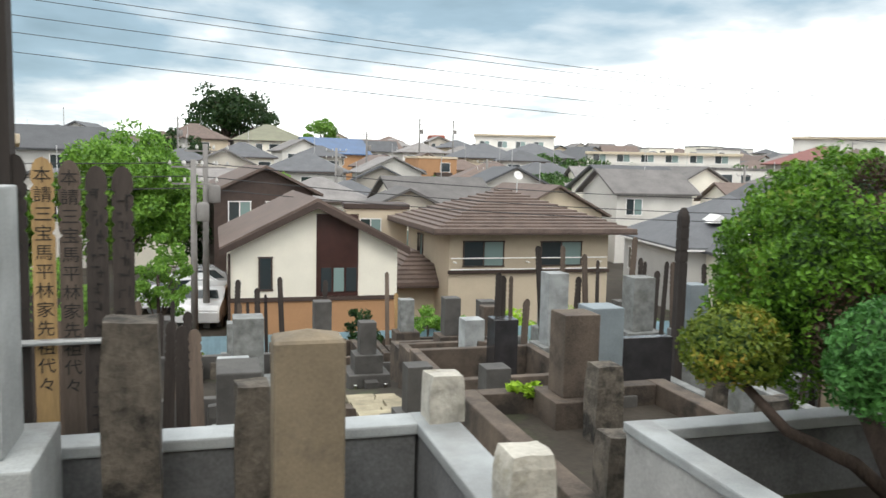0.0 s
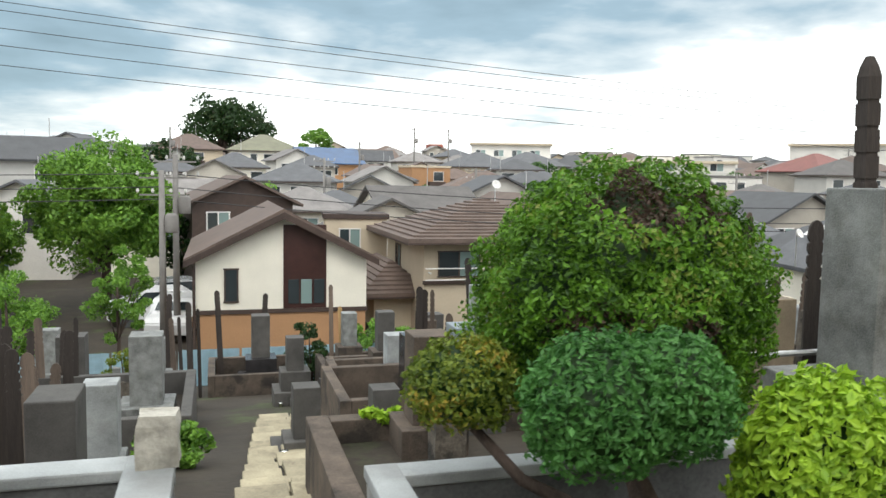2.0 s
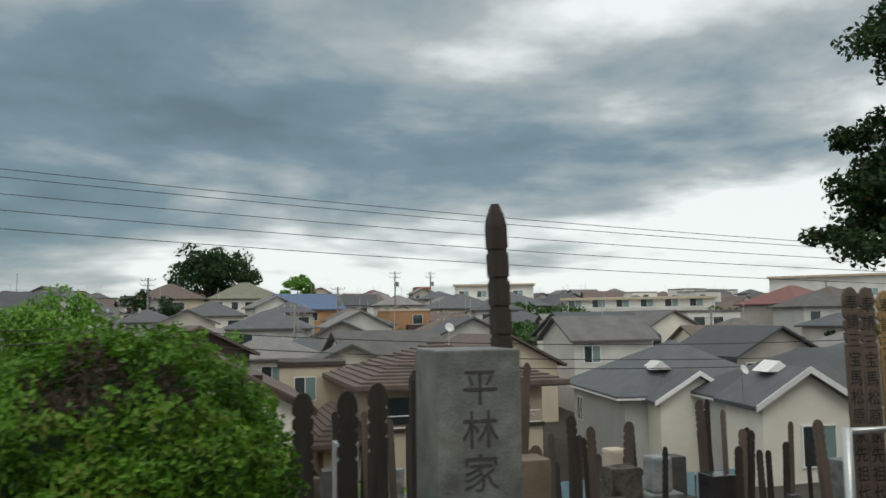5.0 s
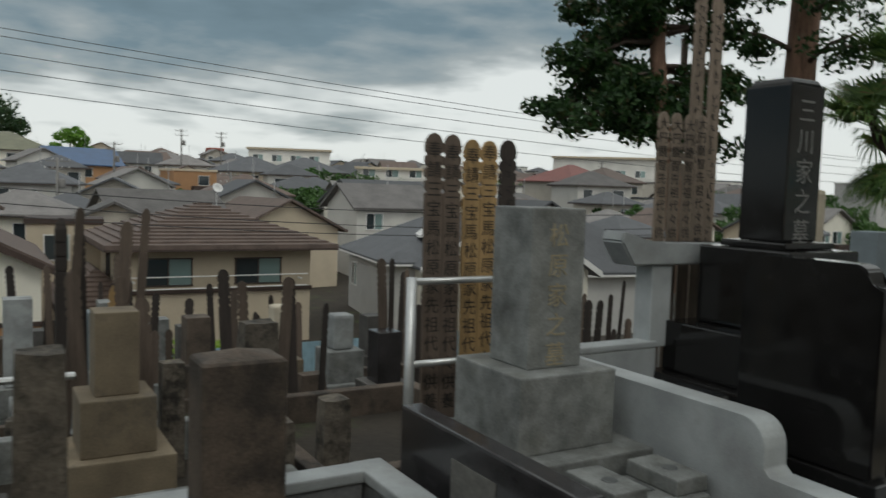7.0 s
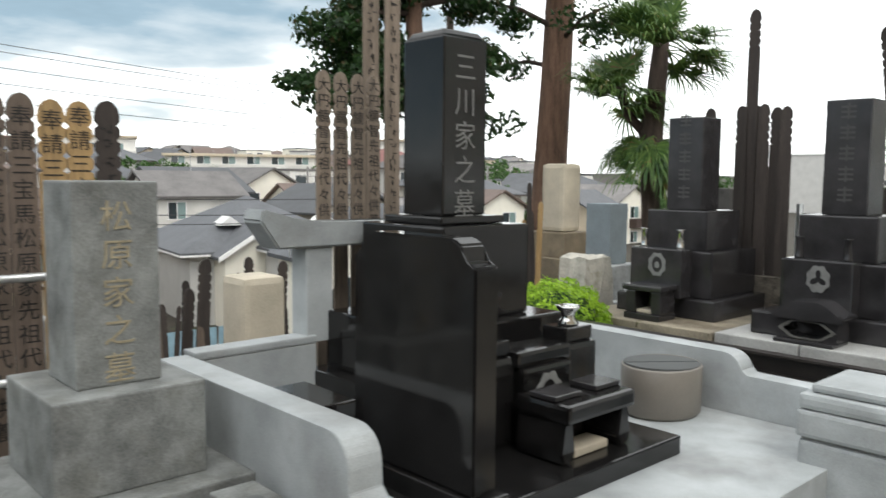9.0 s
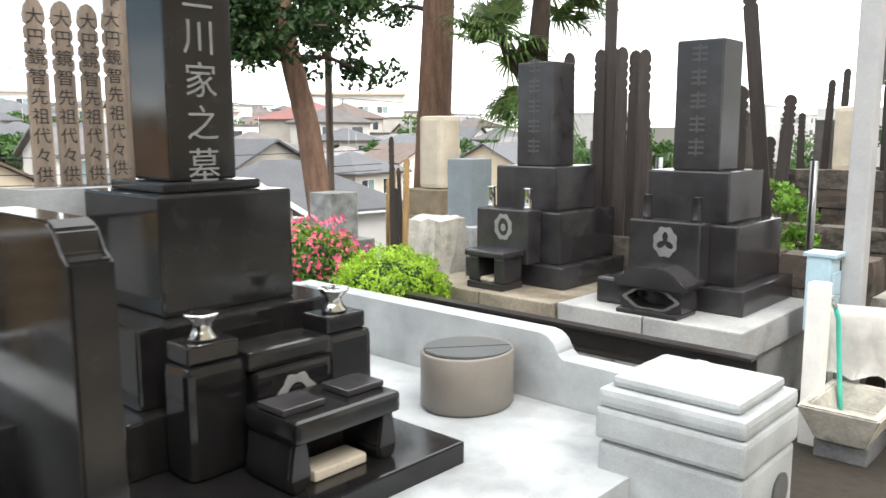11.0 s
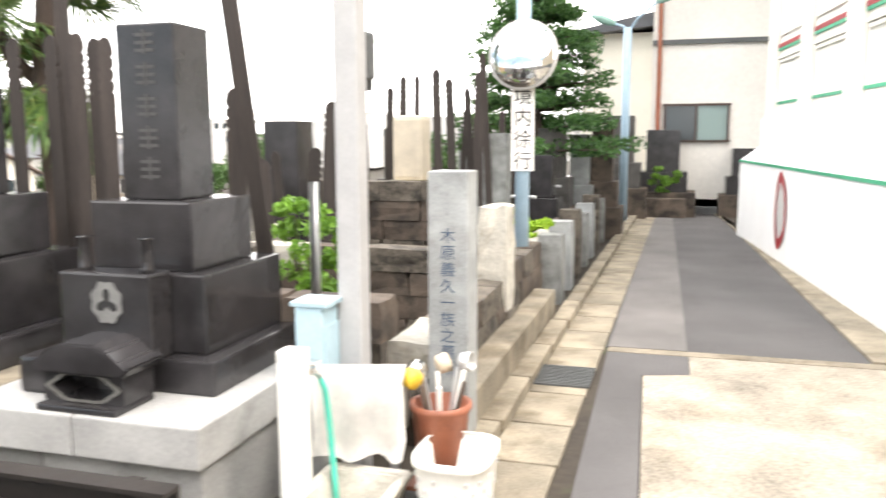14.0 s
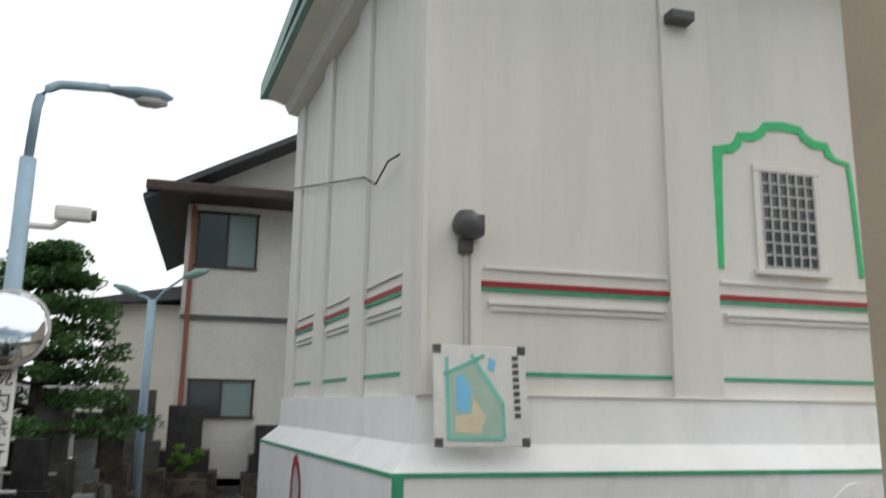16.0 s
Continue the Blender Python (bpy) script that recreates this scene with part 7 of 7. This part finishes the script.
for x0, x1, y0, y1, zt in ((26.4, 27.2, -2.4, -1.5, 0.15), (27.6, 28.3, -3.4, -2.5, 0.1), (28.2, 29.4, -2.4, -1.4, 0.2)):
    o = thing("planter", pose(0, 0, 0), "low brown stone planter at the lane's end", "planter")
    part("planter_wall", boxb(x0, x1, y0, y1, Z0 - 0.1, zt, 0.03), GRAN_BR, o)
tagged(part("end_step", boxb(27.5, 29, -3.2, -1.6, Z0 - 0.1, Z0 + 0.18, 0.02), CONC_DK), "low grey concrete step at the lane's end", "step")

# small worn stones and kerb pieces scattered between the plots
rng = random.Random(77)
for k in range(64):
    x, y = rng.uniform(-2.2, 11.0), rng.uniform(2.2, 13.5)
    if 1.7 < x < 2.95 and y < 9:
        continue
    w = rng.uniform(0.12, 0.28)
    hewn("worn_stone", x, y, gz(x, y) - 0.04, w, w * rng.uniform(0.6, 1.0), rng.uniform(0.25, 0.8), 100 + k, rng.choice((ROUGH_D, GRAN_BR, GRAN_DK, GRAN_MID)), "small worn stone marker between plots", "stone marker", 0.015, rng.uniform(-12, 12), "scattered markers")
cluster(-1.6, 6.0, 0.3, 7, 1.1, 21)
cluster(0.0, 7.0, 0.0, 5, 0.6, 22)
cluster(-0.4, 9.0, -0.2, 6, 0.9, 23)
cluster(7.2, 4.6, 0.75, 5, 0.8, 24)
cluster(6.6, 7.2, 0.35, 5, 0.8, 25)
cluster(8.2, 8.4, 0.1, 6, 1.2, 26)
cluster(10.4, 7.0, 0.35, 8, 1.6, 27)
for x, y, zt in ((2.6, 6.0, -0.55), (3.3, 5.6, -0.5), (-0.6, 6.4, -0.25), (7.0, 6.8, 0.0), (9.4, 7.4, -0.2), (0.9, 10.4, -0.9), (2.9, 10.4, -0.95), (5.2, 11.2, -0.9), (6.9, 12.6, -1.1)):
    slope_grave(x, y, zt, 0.26, 0.5, rng.choice((GRAN_DK, GRAN_MID, GRAN_BR)), "weathered gravestone on a low plinth")
# ---- trees and plants ----
def blob(c, r, squash=0.7):
    c = Vector(c)

    def where(g):
        d = Vector((g.gauss(0, 1), g.gauss(0, 1), g.gauss(0, 1))).normalized()
        q = r * (0.35 + 0.65 * g.random() ** 0.5)
        return c + Vector((d.x * q, d.y * q, d.z * q * squash)), d
    return where


def joined_leaves(spots, per, size, seed):
    """Leaves of many clumps in one mesh."""
    g = random.Random(seed)
    funcs = [blob(c, r) for c, r in spots]

    def where(q):
        return funcs[g.randrange(len(funcs))](q)
    return leaves(per * len(spots), where, size, seed)


def tree(x, y, z, trunk_pts, radii, limbs, spots, per, size, leaf, label, seed, bark=BARK, name="tree"):
    t = thing(name, pose(x, y, z), label, "tree")
    part("trunk", tube(trunk_pts, radii, 12), bark, t, "", True)
    for pts, r0 in limbs:
        n = len(pts)
        part("limb", tube(pts, [r0 * (1 - 0.75 * i / (n - 1)) for i in range(n)], 7), BARK_DK, t, "", True)
    mesh_part("crown", joined_leaves(spots, per, size, seed), leaf, t, kind="")
    return t


def round_tree(x, y, z, h, r, leaf, label, seed, n=60, per=90, size=0.12, trunk=0.25, low=0.3, name="tree"):
    """A broad tree: trunk, limbs and an uneven crown of clumps."""
    g = random.Random(seed)
    spots, limbs = [], []
    for _ in range(n):
        while True:
            d = Vector((g.uniform(-1, 1), g.uniform(-1, 1), g.uniform(-1, 1)))
            if 0.3 < d.length < 1:
                break
        k = 1 + 0.25 * noise.noise(d.normalized() * 2 + Vector((seed, 0, 0)))
        c = Vector((d.x * r * k, d.y * r * k, h * (low + 1) / 2 + d.z * h * (1 - low) / 2 * k))
        spots.append((c, r * g.uniform(0.2, 0.34)))
        if len(limbs) < 9:
            limbs.append(([(0, 0, h * low * 0.8), c * 0.5 + Vector((0, 0, h * low * 0.5)), c], trunk * 0.45))
    return tree(x, y, z, [(0, 0, -0.2), (0.05, 0, h * low), (0, 0.05, h * 0.75)], [trunk, trunk * 0.8, trunk * 0.3], limbs, spots, per, size, leaf, label, seed, BARK_DK, name)


round_tree(-3.3, 38.5, -4.8, 7.4, 3.1, LEAF_TREE, "large rounded bright green broadleaf tree", 1, 130, 260, 0.12)
round_tree(-8.0, 36, -4.8, 5.2, 1.8, LEAF_TREE, "bright green broadleaf tree below the slope", 2, 60, 180, 0.11)
round_tree(-1.0, 22.5, -4.2, 3.6, 0.85, LEAF_TREE, "young green tree with a slim trunk", 3, 36, 150, 0.055, 0.06)
round_tree(-3.4, 20.5, -3.8, 2.6, 1.1, LEAF_TREE, "dense green creeper-covered bush", 4, 50, 180, 0.055, 0.08, 0.1)
round_tree(-6, 26, -4.8, 3.4, 1.6, LEAF_TREE, "rounded green tree below the slope", 14, 34, 110, 0.1, 0.1, 0.1)
round_tree(0.6, 42, -4.8, 5.0, 2.2, LEAF_DARK, "dark green tree behind the houses", 15, 40, 110, 0.15, 0.15, 0.15)
round_tree(3.3, 171, 2, 15, 8.5, LEAF_DARK, "large dark tree on the ridge", 5, 60, 110, 0.45, 0.6)
round_tree(16.3, 121, 0.5, 8.6, 2.6, LEAF_TREE, "small round green tree on the ridge", 6, 30, 110, 0.25, 0.3)
round_tree(-3.5, 100, -1, 6.5, 3.5, LEAF_DARK, "dark green trees among the houses", 16, 40, 90, 0.25, 0.3, 0.1)
for i, (x, y, r, h) in enumerate(((43, 100, 4, 5.5), (50, 99, 4, 5), (56, 99, 4, 5), (62, 101, 3.5, 5), (30, 68, 3, 4.5), (34, 76, 3.5, 4.5), (20, 70, 2.4, 4), (74, 64, 3, 5), (84, 70, 4, 6), (66, 86, 4, 5), (-20, 70, 4, 6), (90, 55, 4, 6), (100, 48, 4, 6), (72, 52, 3.5, 5), (95, 80, 5, 7), (60, 55, 3, 4.4), (110, 30, 5, 6), (78, 42, 3.5, 5))):
    round_tree(x, y, gz(x, y), h, r, LEAF_FAR, "green trees among the hillside houses", 30 + i, 26, 80, 0.28, 0.2, 0.1)
rng = random.Random(91)
for i in range(58):
    y = rng.uniform(48, 175)
    x = rng.uniform(-0.38 * y, 0.98 * y + 20)
    if all(math.hypot(x - a, y - b) > c * 0.55 for a, b, c in taken):
        round_tree(x, y, gz(x, y), rng.uniform(3.2, 5.6), rng.uniform(1.4, 2.8), rng.choice((LEAF_FAR, LEAF_FAR, LEAF_TREE, LEAF_DARK)), "green garden tree between hillside houses", 200 + i, 16, 80, 0.2, 0.15, 0.1)
for i, (x, y, r, h, lf) in enumerate(((3.55, 14.2, 0.55, 1.3, LEAF_DARK), (5.0, 14.5, 0.6, 1.4, LEAF_TREE), (5.9, 14.8, 0.6, 1.2, LEAF_TREE), (7.6, 16, 0.9, 1.2, LEAF_LIME), (9.2, 16.5, 0.9, 1.2, LEAF_LIME), (11, 16.2, 0.8, 1.0, LEAF_TREE), (-2.2, 9.5, 0.5, 0.9, LEAF_TREE), (1.4, 5.5, 0.3, 0.45, LEAF_TREE), (2.95, 3.9, 0.22, 0.75, LEAF_LIME), (14.3, 0.6, 0.35, 1.35, LEAF_TREE), (17.3, -0.55, 0.33, 1.1, LEAF_LIME), (26.8, -1.95, 0.35, 0.7, LEAF_TREE), (28.0, -3.0, 0.3, 0.7, LEAF_TREE), (28.8, -1.9, 0.4, 0.75, LEAF_TREE), (0.0, 14.3, 0.4, 0.9, LEAF_YEL), (23, -0.7, 0.3, 1.0, LEAF_TREE))):
    z = gz(x, y) - 0.05 if not (x > 26 and y < 0) else 0.1
    round_tree(x, y, z, h, r, lf, "leafy green bush among the graves", 60 + i, 22, 90, 0.035 if r < 0.5 else 0.05, 0.03, 0.1, "bush")


def build_pine():
    """Leaning evergreen with flat dark foliage pads."""
    g = random.Random(9)
    trunk = [(14.3, 6.75, -1.4), (14.25, 6.7, 0.2), (14.08, 6.75, 1.5), (13.88, 6.9, 2.6), (13.75, 6.9, 3.6), (13.75, 6.9, 5.2), (13.8, 6.9, 6.4)]
    limbs, spots = [], []
    for k in range(64):
        z0 = g.uniform(2.3, 6.4)
        base = Vector((13.8, 6.9, z0))
        a = g.uniform(0, 6.28)
        ln = g.uniform(0.6, 1.6) * (1.2 - (z0 - 2.5) * 0.1)
        tip = base + Vector((math.cos(a) * ln, math.sin(a) * ln, g.uniform(-0.35, 0.3)))
        limbs.append(([base, (base + tip) / 2 + Vector((0, 0, 0.12)), tip], 0.05))
        for q in range(5):
            f = g.uniform(0.45, 1.1)
            spots.append((base.lerp(tip, f) + Vector((g.uniform(-0.25, 0.25), g.uniform(-0.25, 0.25), g.uniform(-0.1, 0.15))), g.uniform(0.2, 0.4)))
    tree(0, 0, 0, trunk, [0.2, 0.18, 0.16, 0.14, 0.12, 0.08, 0.04], limbs, spots, 120, 0.055, LEAF_DARK, "leaning evergreen tree with clumped dark foliage", 9)


build_pine()


def build_tall_tree():
    g = random.Random(12)
    trunk = [(16.0, 6.3, -1.3), (16.02, 6.25, 1.0), (16.1, 6.2, 3.0), (16.2, 6.2, 5.0), (16.3, 6.2, 7.5)]
    limbs, spots = [], []
    for k in range(16):
        z0 = g.uniform(3.1, 7.0)
        a = g.uniform(0, 6.28)
        base = Vector((16.15, 6.2, z0))
        tip = base + Vector((math.cos(a) * 1.5, math.sin(a) * 1.5, g.uniform(-0.2, 0.6)))
        limbs.append(([base, base.lerp(tip, 0.5) + Vector((0, 0, 0.1)), tip], 0.05))
        for q in range(5):
            spots.append((base.lerp(tip, g.uniform(0.3, 1.1)) + Vector((g.uniform(-0.3, 0.3), g.uniform(-0.3, 0.3), g.uniform(-0.15, 0.2))), g.uniform(0.2, 0.35)))
    tree(0, 0, 0, trunk, [0.34, 0.27, 0.24, 0.22, 0.15], limbs, spots, 70, 0.05, LEAF_DARK, "thick reddish-barked tree trunk with dark foliage", 13)


build_tall_tree()


def build_palm():
    """Fan palm with two heads on one leaning trunk and a skirt of old fronds."""
    p = thing("palm_tree", pose(16.18, 4.44, -0.95), "fan palm with drooping fronds and a shaggy trunk", "palm tree")
    part("trunk", tube([(0, 0, 0), (0.0, 0.02, 1.6), (-0.04, 0.02, 3.0), (-0.08, -0.12, 4.3)], [0.13, 0.12, 0.16, 0.11], 12), BARK_DK, p, "", True)
    part("side_trunk", tube([(-0.03, 0.02, 2.9), (-0.25, 0.3, 3.3), (-0.3, 0.42, 3.7)], [0.07, 0.07, 0.08], 10), BARK_DK, p, "", True)
    g = random.Random(6)
    heads = ((Vector((-0.08, -0.12, 4.4)), 40, -0.6, 1.2, 0.62), (Vector((-0.3, 0.42, 3.75)), 30, -0.8, 1.0, 0.45), (Vector((-0.03, 0.0, 3.1)), 36, -1.3, -0.1, 0.42))
    for head, n, lo, hi, stalk in heads:
        for k in range(n):
            a, el = k * 2.4 + g.uniform(-0.3, 0.3), lo + (hi - lo) * ((k * 0.618) % 1.0)
            base = head + Vector((0, 0, g.uniform(-0.25, 0.05)))
            d = Vector((math.cos(a) * math.cos(el), math.sin(a) * math.cos(el), math.sin(el)))
            hub = base + d * stalk * g.uniform(0.7, 1.2) + Vector((0, 0, -0.06))
            part("frond_stalk", tube([base, base.lerp(hub, 0.5) + Vector((0, 0, 0.04)), hub], 0.011, 5), PALM, p)
            verts, faces = [], []
            side = d.cross(Vector((0, 0, 1))).normalized()
            up = side.cross(d)
            for j in range(21):
                t = (j / 20 - 0.5) * 4.2
                q = (d * math.cos(t) + side * math.sin(t) + up * (0.12 + 0.25 * abs(math.sin(t)))).normalized()
                r = (0.42 + 0.16 * math.cos(t)) * g.uniform(0.85, 1.1)
                w = q.cross(up).normalized() * 0.018
                e1, e2 = hub + q * r * 0.35, hub + q * r * 0.72 + Vector((0, 0, -0.03))
                tip = hub + q * r * 0.95 + Vector((g.uniform(-0.02, 0.02), g.uniform(-0.02, 0.02), -0.12 - 0.1 * g.random()))
                i = len(verts)
                verts += [hub + w * 0.4, hub - w * 0.4, e1 - w, e1 + w, e2 - w * 0.7, e2 + w * 0.7, tip]
                faces += [(i, i + 1, i + 2, i + 3), (i + 3, i + 2, i + 4, i + 5), (i + 5, i + 4, i + 6)]
            me = bpy.data.meshes.new("frond")
            me.from_pydata([tuple(v) for v in verts], [], faces)
            mesh_part("frond", me, PALM, p)


build_palm()


def build_conifer():
    """Layered evergreen beside the lane."""
    g = random.Random(17)
    spots, limbs = [], []
    for lev in range(8):
        z = 1.6 + lev * 0.35
        r = 1.75 * (1 - lev / 9.5) * (0.8 + 0.35 * g.random())
        for k in range(8):
            a = k * 0.785 + lev * 0.5 + g.uniform(-0.25, 0.25)
            q = r * g.uniform(0.75, 1.15)
            tip = Vector((math.cos(a) * q, math.sin(a) * q, z + g.uniform(-0.06, 0.1)))
            limbs.append(([(0, 0, z - 0.12), tip * 0.5 + Vector((0, 0, z * 0.5 - 0.03)), tip], 0.03))
            for f in (0.4, 0.62, 0.82, 1.0):
                spots.append((Vector((tip.x * f + g.uniform(-0.08, 0.08), tip.y * f + g.uniform(-0.08, 0.08), tip.z + 0.03)), 0.22))
    tree(22.2, 0.1, -0.3, [(0, 0, 0), (0.02, 0, 2), (0, 0, 4.2)], [0.12, 0.09, 0.03], limbs[:64], spots, 95, 0.045, LEAF_LAYER, "layered dark evergreen tree beside the lane", 18, BARK_DK)


build_conifer()
shrub("round_shrub", 11.0, 1.95, -0.27, [([(0, 0, 0), (0, 0, 0.4)], 0.04, 0.02)], [((0, 0, 0.52), 0.42, 0.4, 0.36, LEAF_LIME, 1.1)], "rounded bright green clipped shrub", 41, size=0.014)
az = shrub("azalea", 11.25, 3.2, -0.65, [([(0, 0, 0), (0, 0, 0.6)], 0.04, 0.02)], [((0, 0, 0.9), 0.5, 0.42, 0.4, LEAF_BUSH, 0.6)], "pink flowering azalea bush", 42, size=0.02)
mesh_part("blossom", leaves(700, dome((0, 0, 0.92), 0.52, 0.44, 0.42, 42, 0.3, 0.0, 4.0, 0.1), 0.028, 5, 0.3), PETAL, az, "pink blossoms")


# ---- poles and cables ----
CONC_POLE = mat("weathered grey pole", (0.2, 0.19, 0.18), 0.85, 0.2, 3, 40, 0.1)


def utility_pole(x, y, z, h, label="grey concrete utility pole with crossarms"):
    p = thing("utility_pole", pose(x, y, z), label, "utility pole")
    part("pole", tube([(0, 0, 0), (0, 0, h)], [0.14, 0.1], 10), CONC_POLE, p, "", True)
    for zz in (h - 0.3, h - 0.9):
        part("crossarm", boxb(-0.75, 0.75, -0.03, 0.03, zz, zz + 0.06), CONC_POLE, p)
        for u in (-0.8, -0.3, 0.3, 0.8):
            i = part("insulator", lathe([(0.03, 0), (0.06, 0.05), (0.03, 0.16)], 8), WALL_GREY, p)
            i.location = (u, 0, zz + 0.1)
    t = part("transformer", lathe([(0.2, 0), (0.22, 0.05), (0.22, 0.6), (0.15, 0.68)], 14), CONC_POLE, p, "grey transformer drum", True)
    t.location = (0.32, -0.1, h - 2.2)
    return p


utility_pole(0.3, 29.6, -5.0, 7.2)
utility_pole(-0.1, 28.2, -5.0, 6.6)
for x, y, h in ((-3.3, 95, 9), (18, 92, 8), (29, 110, 10), (37, 120, 10), (46.5, 60, 6.5), (70, 60, 7), (10, 62, 7), (22, 60, 6.5), (86, 90, 9), (120, 60, 10)):
    utility_pole(x, y, gz(x, y) - 0.2, h)
tagged(part("thin_pole", tube([(15.58, 8.1, -1.5), (15.58, 8.1, 4.2)], 0.06, 8), WOOD_MID), "thin weathered wooden pole", "pole")


def cable(a, b, sag, r=0.018):
    a, b = Vector(a), Vector(b)
    pts = [a.lerp(b, k / 20) - Vector((0, 0, sag * 4 * (k / 20) * (1 - k / 20))) for k in range(21)]
    tagged(part("overhead_cable", tube(pts, r, 5), WIRE), "thin black overhead cable across the valley", "cable", "overhead cables")


for za, zb in ((8.95, 5.45), (8.6, 5.25), (7.9, 4.8), (7.25, 4.3), (6.5, 3.75)):
    cable((-35, 30, za + 1.2), (60, 31, zb - 1.0), 1.1, 0.014)
for za, zb in ((1.5, 1.5), (1.0, 0.8), (0.55, 0.5)):
    cable((-30, 29.6, za + 0.4), (0.0, 29.6, za), 0.4)
    cable((0.0, 29.6, za), (34, 26.5, zb - 0.9), 0.5)


# ---- parked cars beyond the white house ----
def car(x, y, rz, paint, label):
    c = thing("car", pose(x, y, -4.8, 0, 0, rz), label, "car")
    prof = [(-2.0, 0.3), (-2.05, 0.75), (-1.9, 0.95), (-1.1, 1.0), (-0.6, 1.5), (0.9, 1.52), (1.5, 1.05), (1.98, 0.95), (2.05, 0.7), (2.0, 0.3)]
    part("body", prism(prof, 1.65, "y", -0.825, 0.05), paint, c)
    for s in (-0.84, 0.815):
        part("window", prism([(-0.95, 1.02), (-0.55, 1.42), (0.82, 1.44), (1.25, 1.06)], 0.025, "y", s), GLASS, c)
    part("windscreen", boxb(-1.06, -0.7, -0.65, 0.65, 1.1, 1.4, 0.01, 0.1), GLASS, c)
    for x_ in (-1.25, 1.25):
        for s in (-0.82, 0.66):
            w = part("wheel", lathe([(0.1, -0.01), (0.3, 0), (0.31, 0.08), (0.3, 0.16), (0.1, 0.17)], 18), DARK_PL, c)
            w.matrix_basis = pose(x_, s, 0.31, -90, 0, 0)
            r = part("rim", lathe([(0.02, 0), (0.18, 0.01), (0.18, 0.17), (0.02, 0.18)], 14), CHROME, w)


white_p = mat("white car paint", (0.75, 0.76, 0.77), 0.2, 0.04, 2, 20, 0)
silver_p = mat("silver car paint", (0.5, 0.52, 0.54), 0.25, 0.04, 2, 20, 0, metal=0.5)
car(-0.6, 33.5, 5, white_p, "white parked car beyond the white house")
car(-0.3, 36.5, 8, silver_p, "silver parked car beyond the white house")
car(0.3, 31.0, 80, white_p, "white parked car beside the white house")
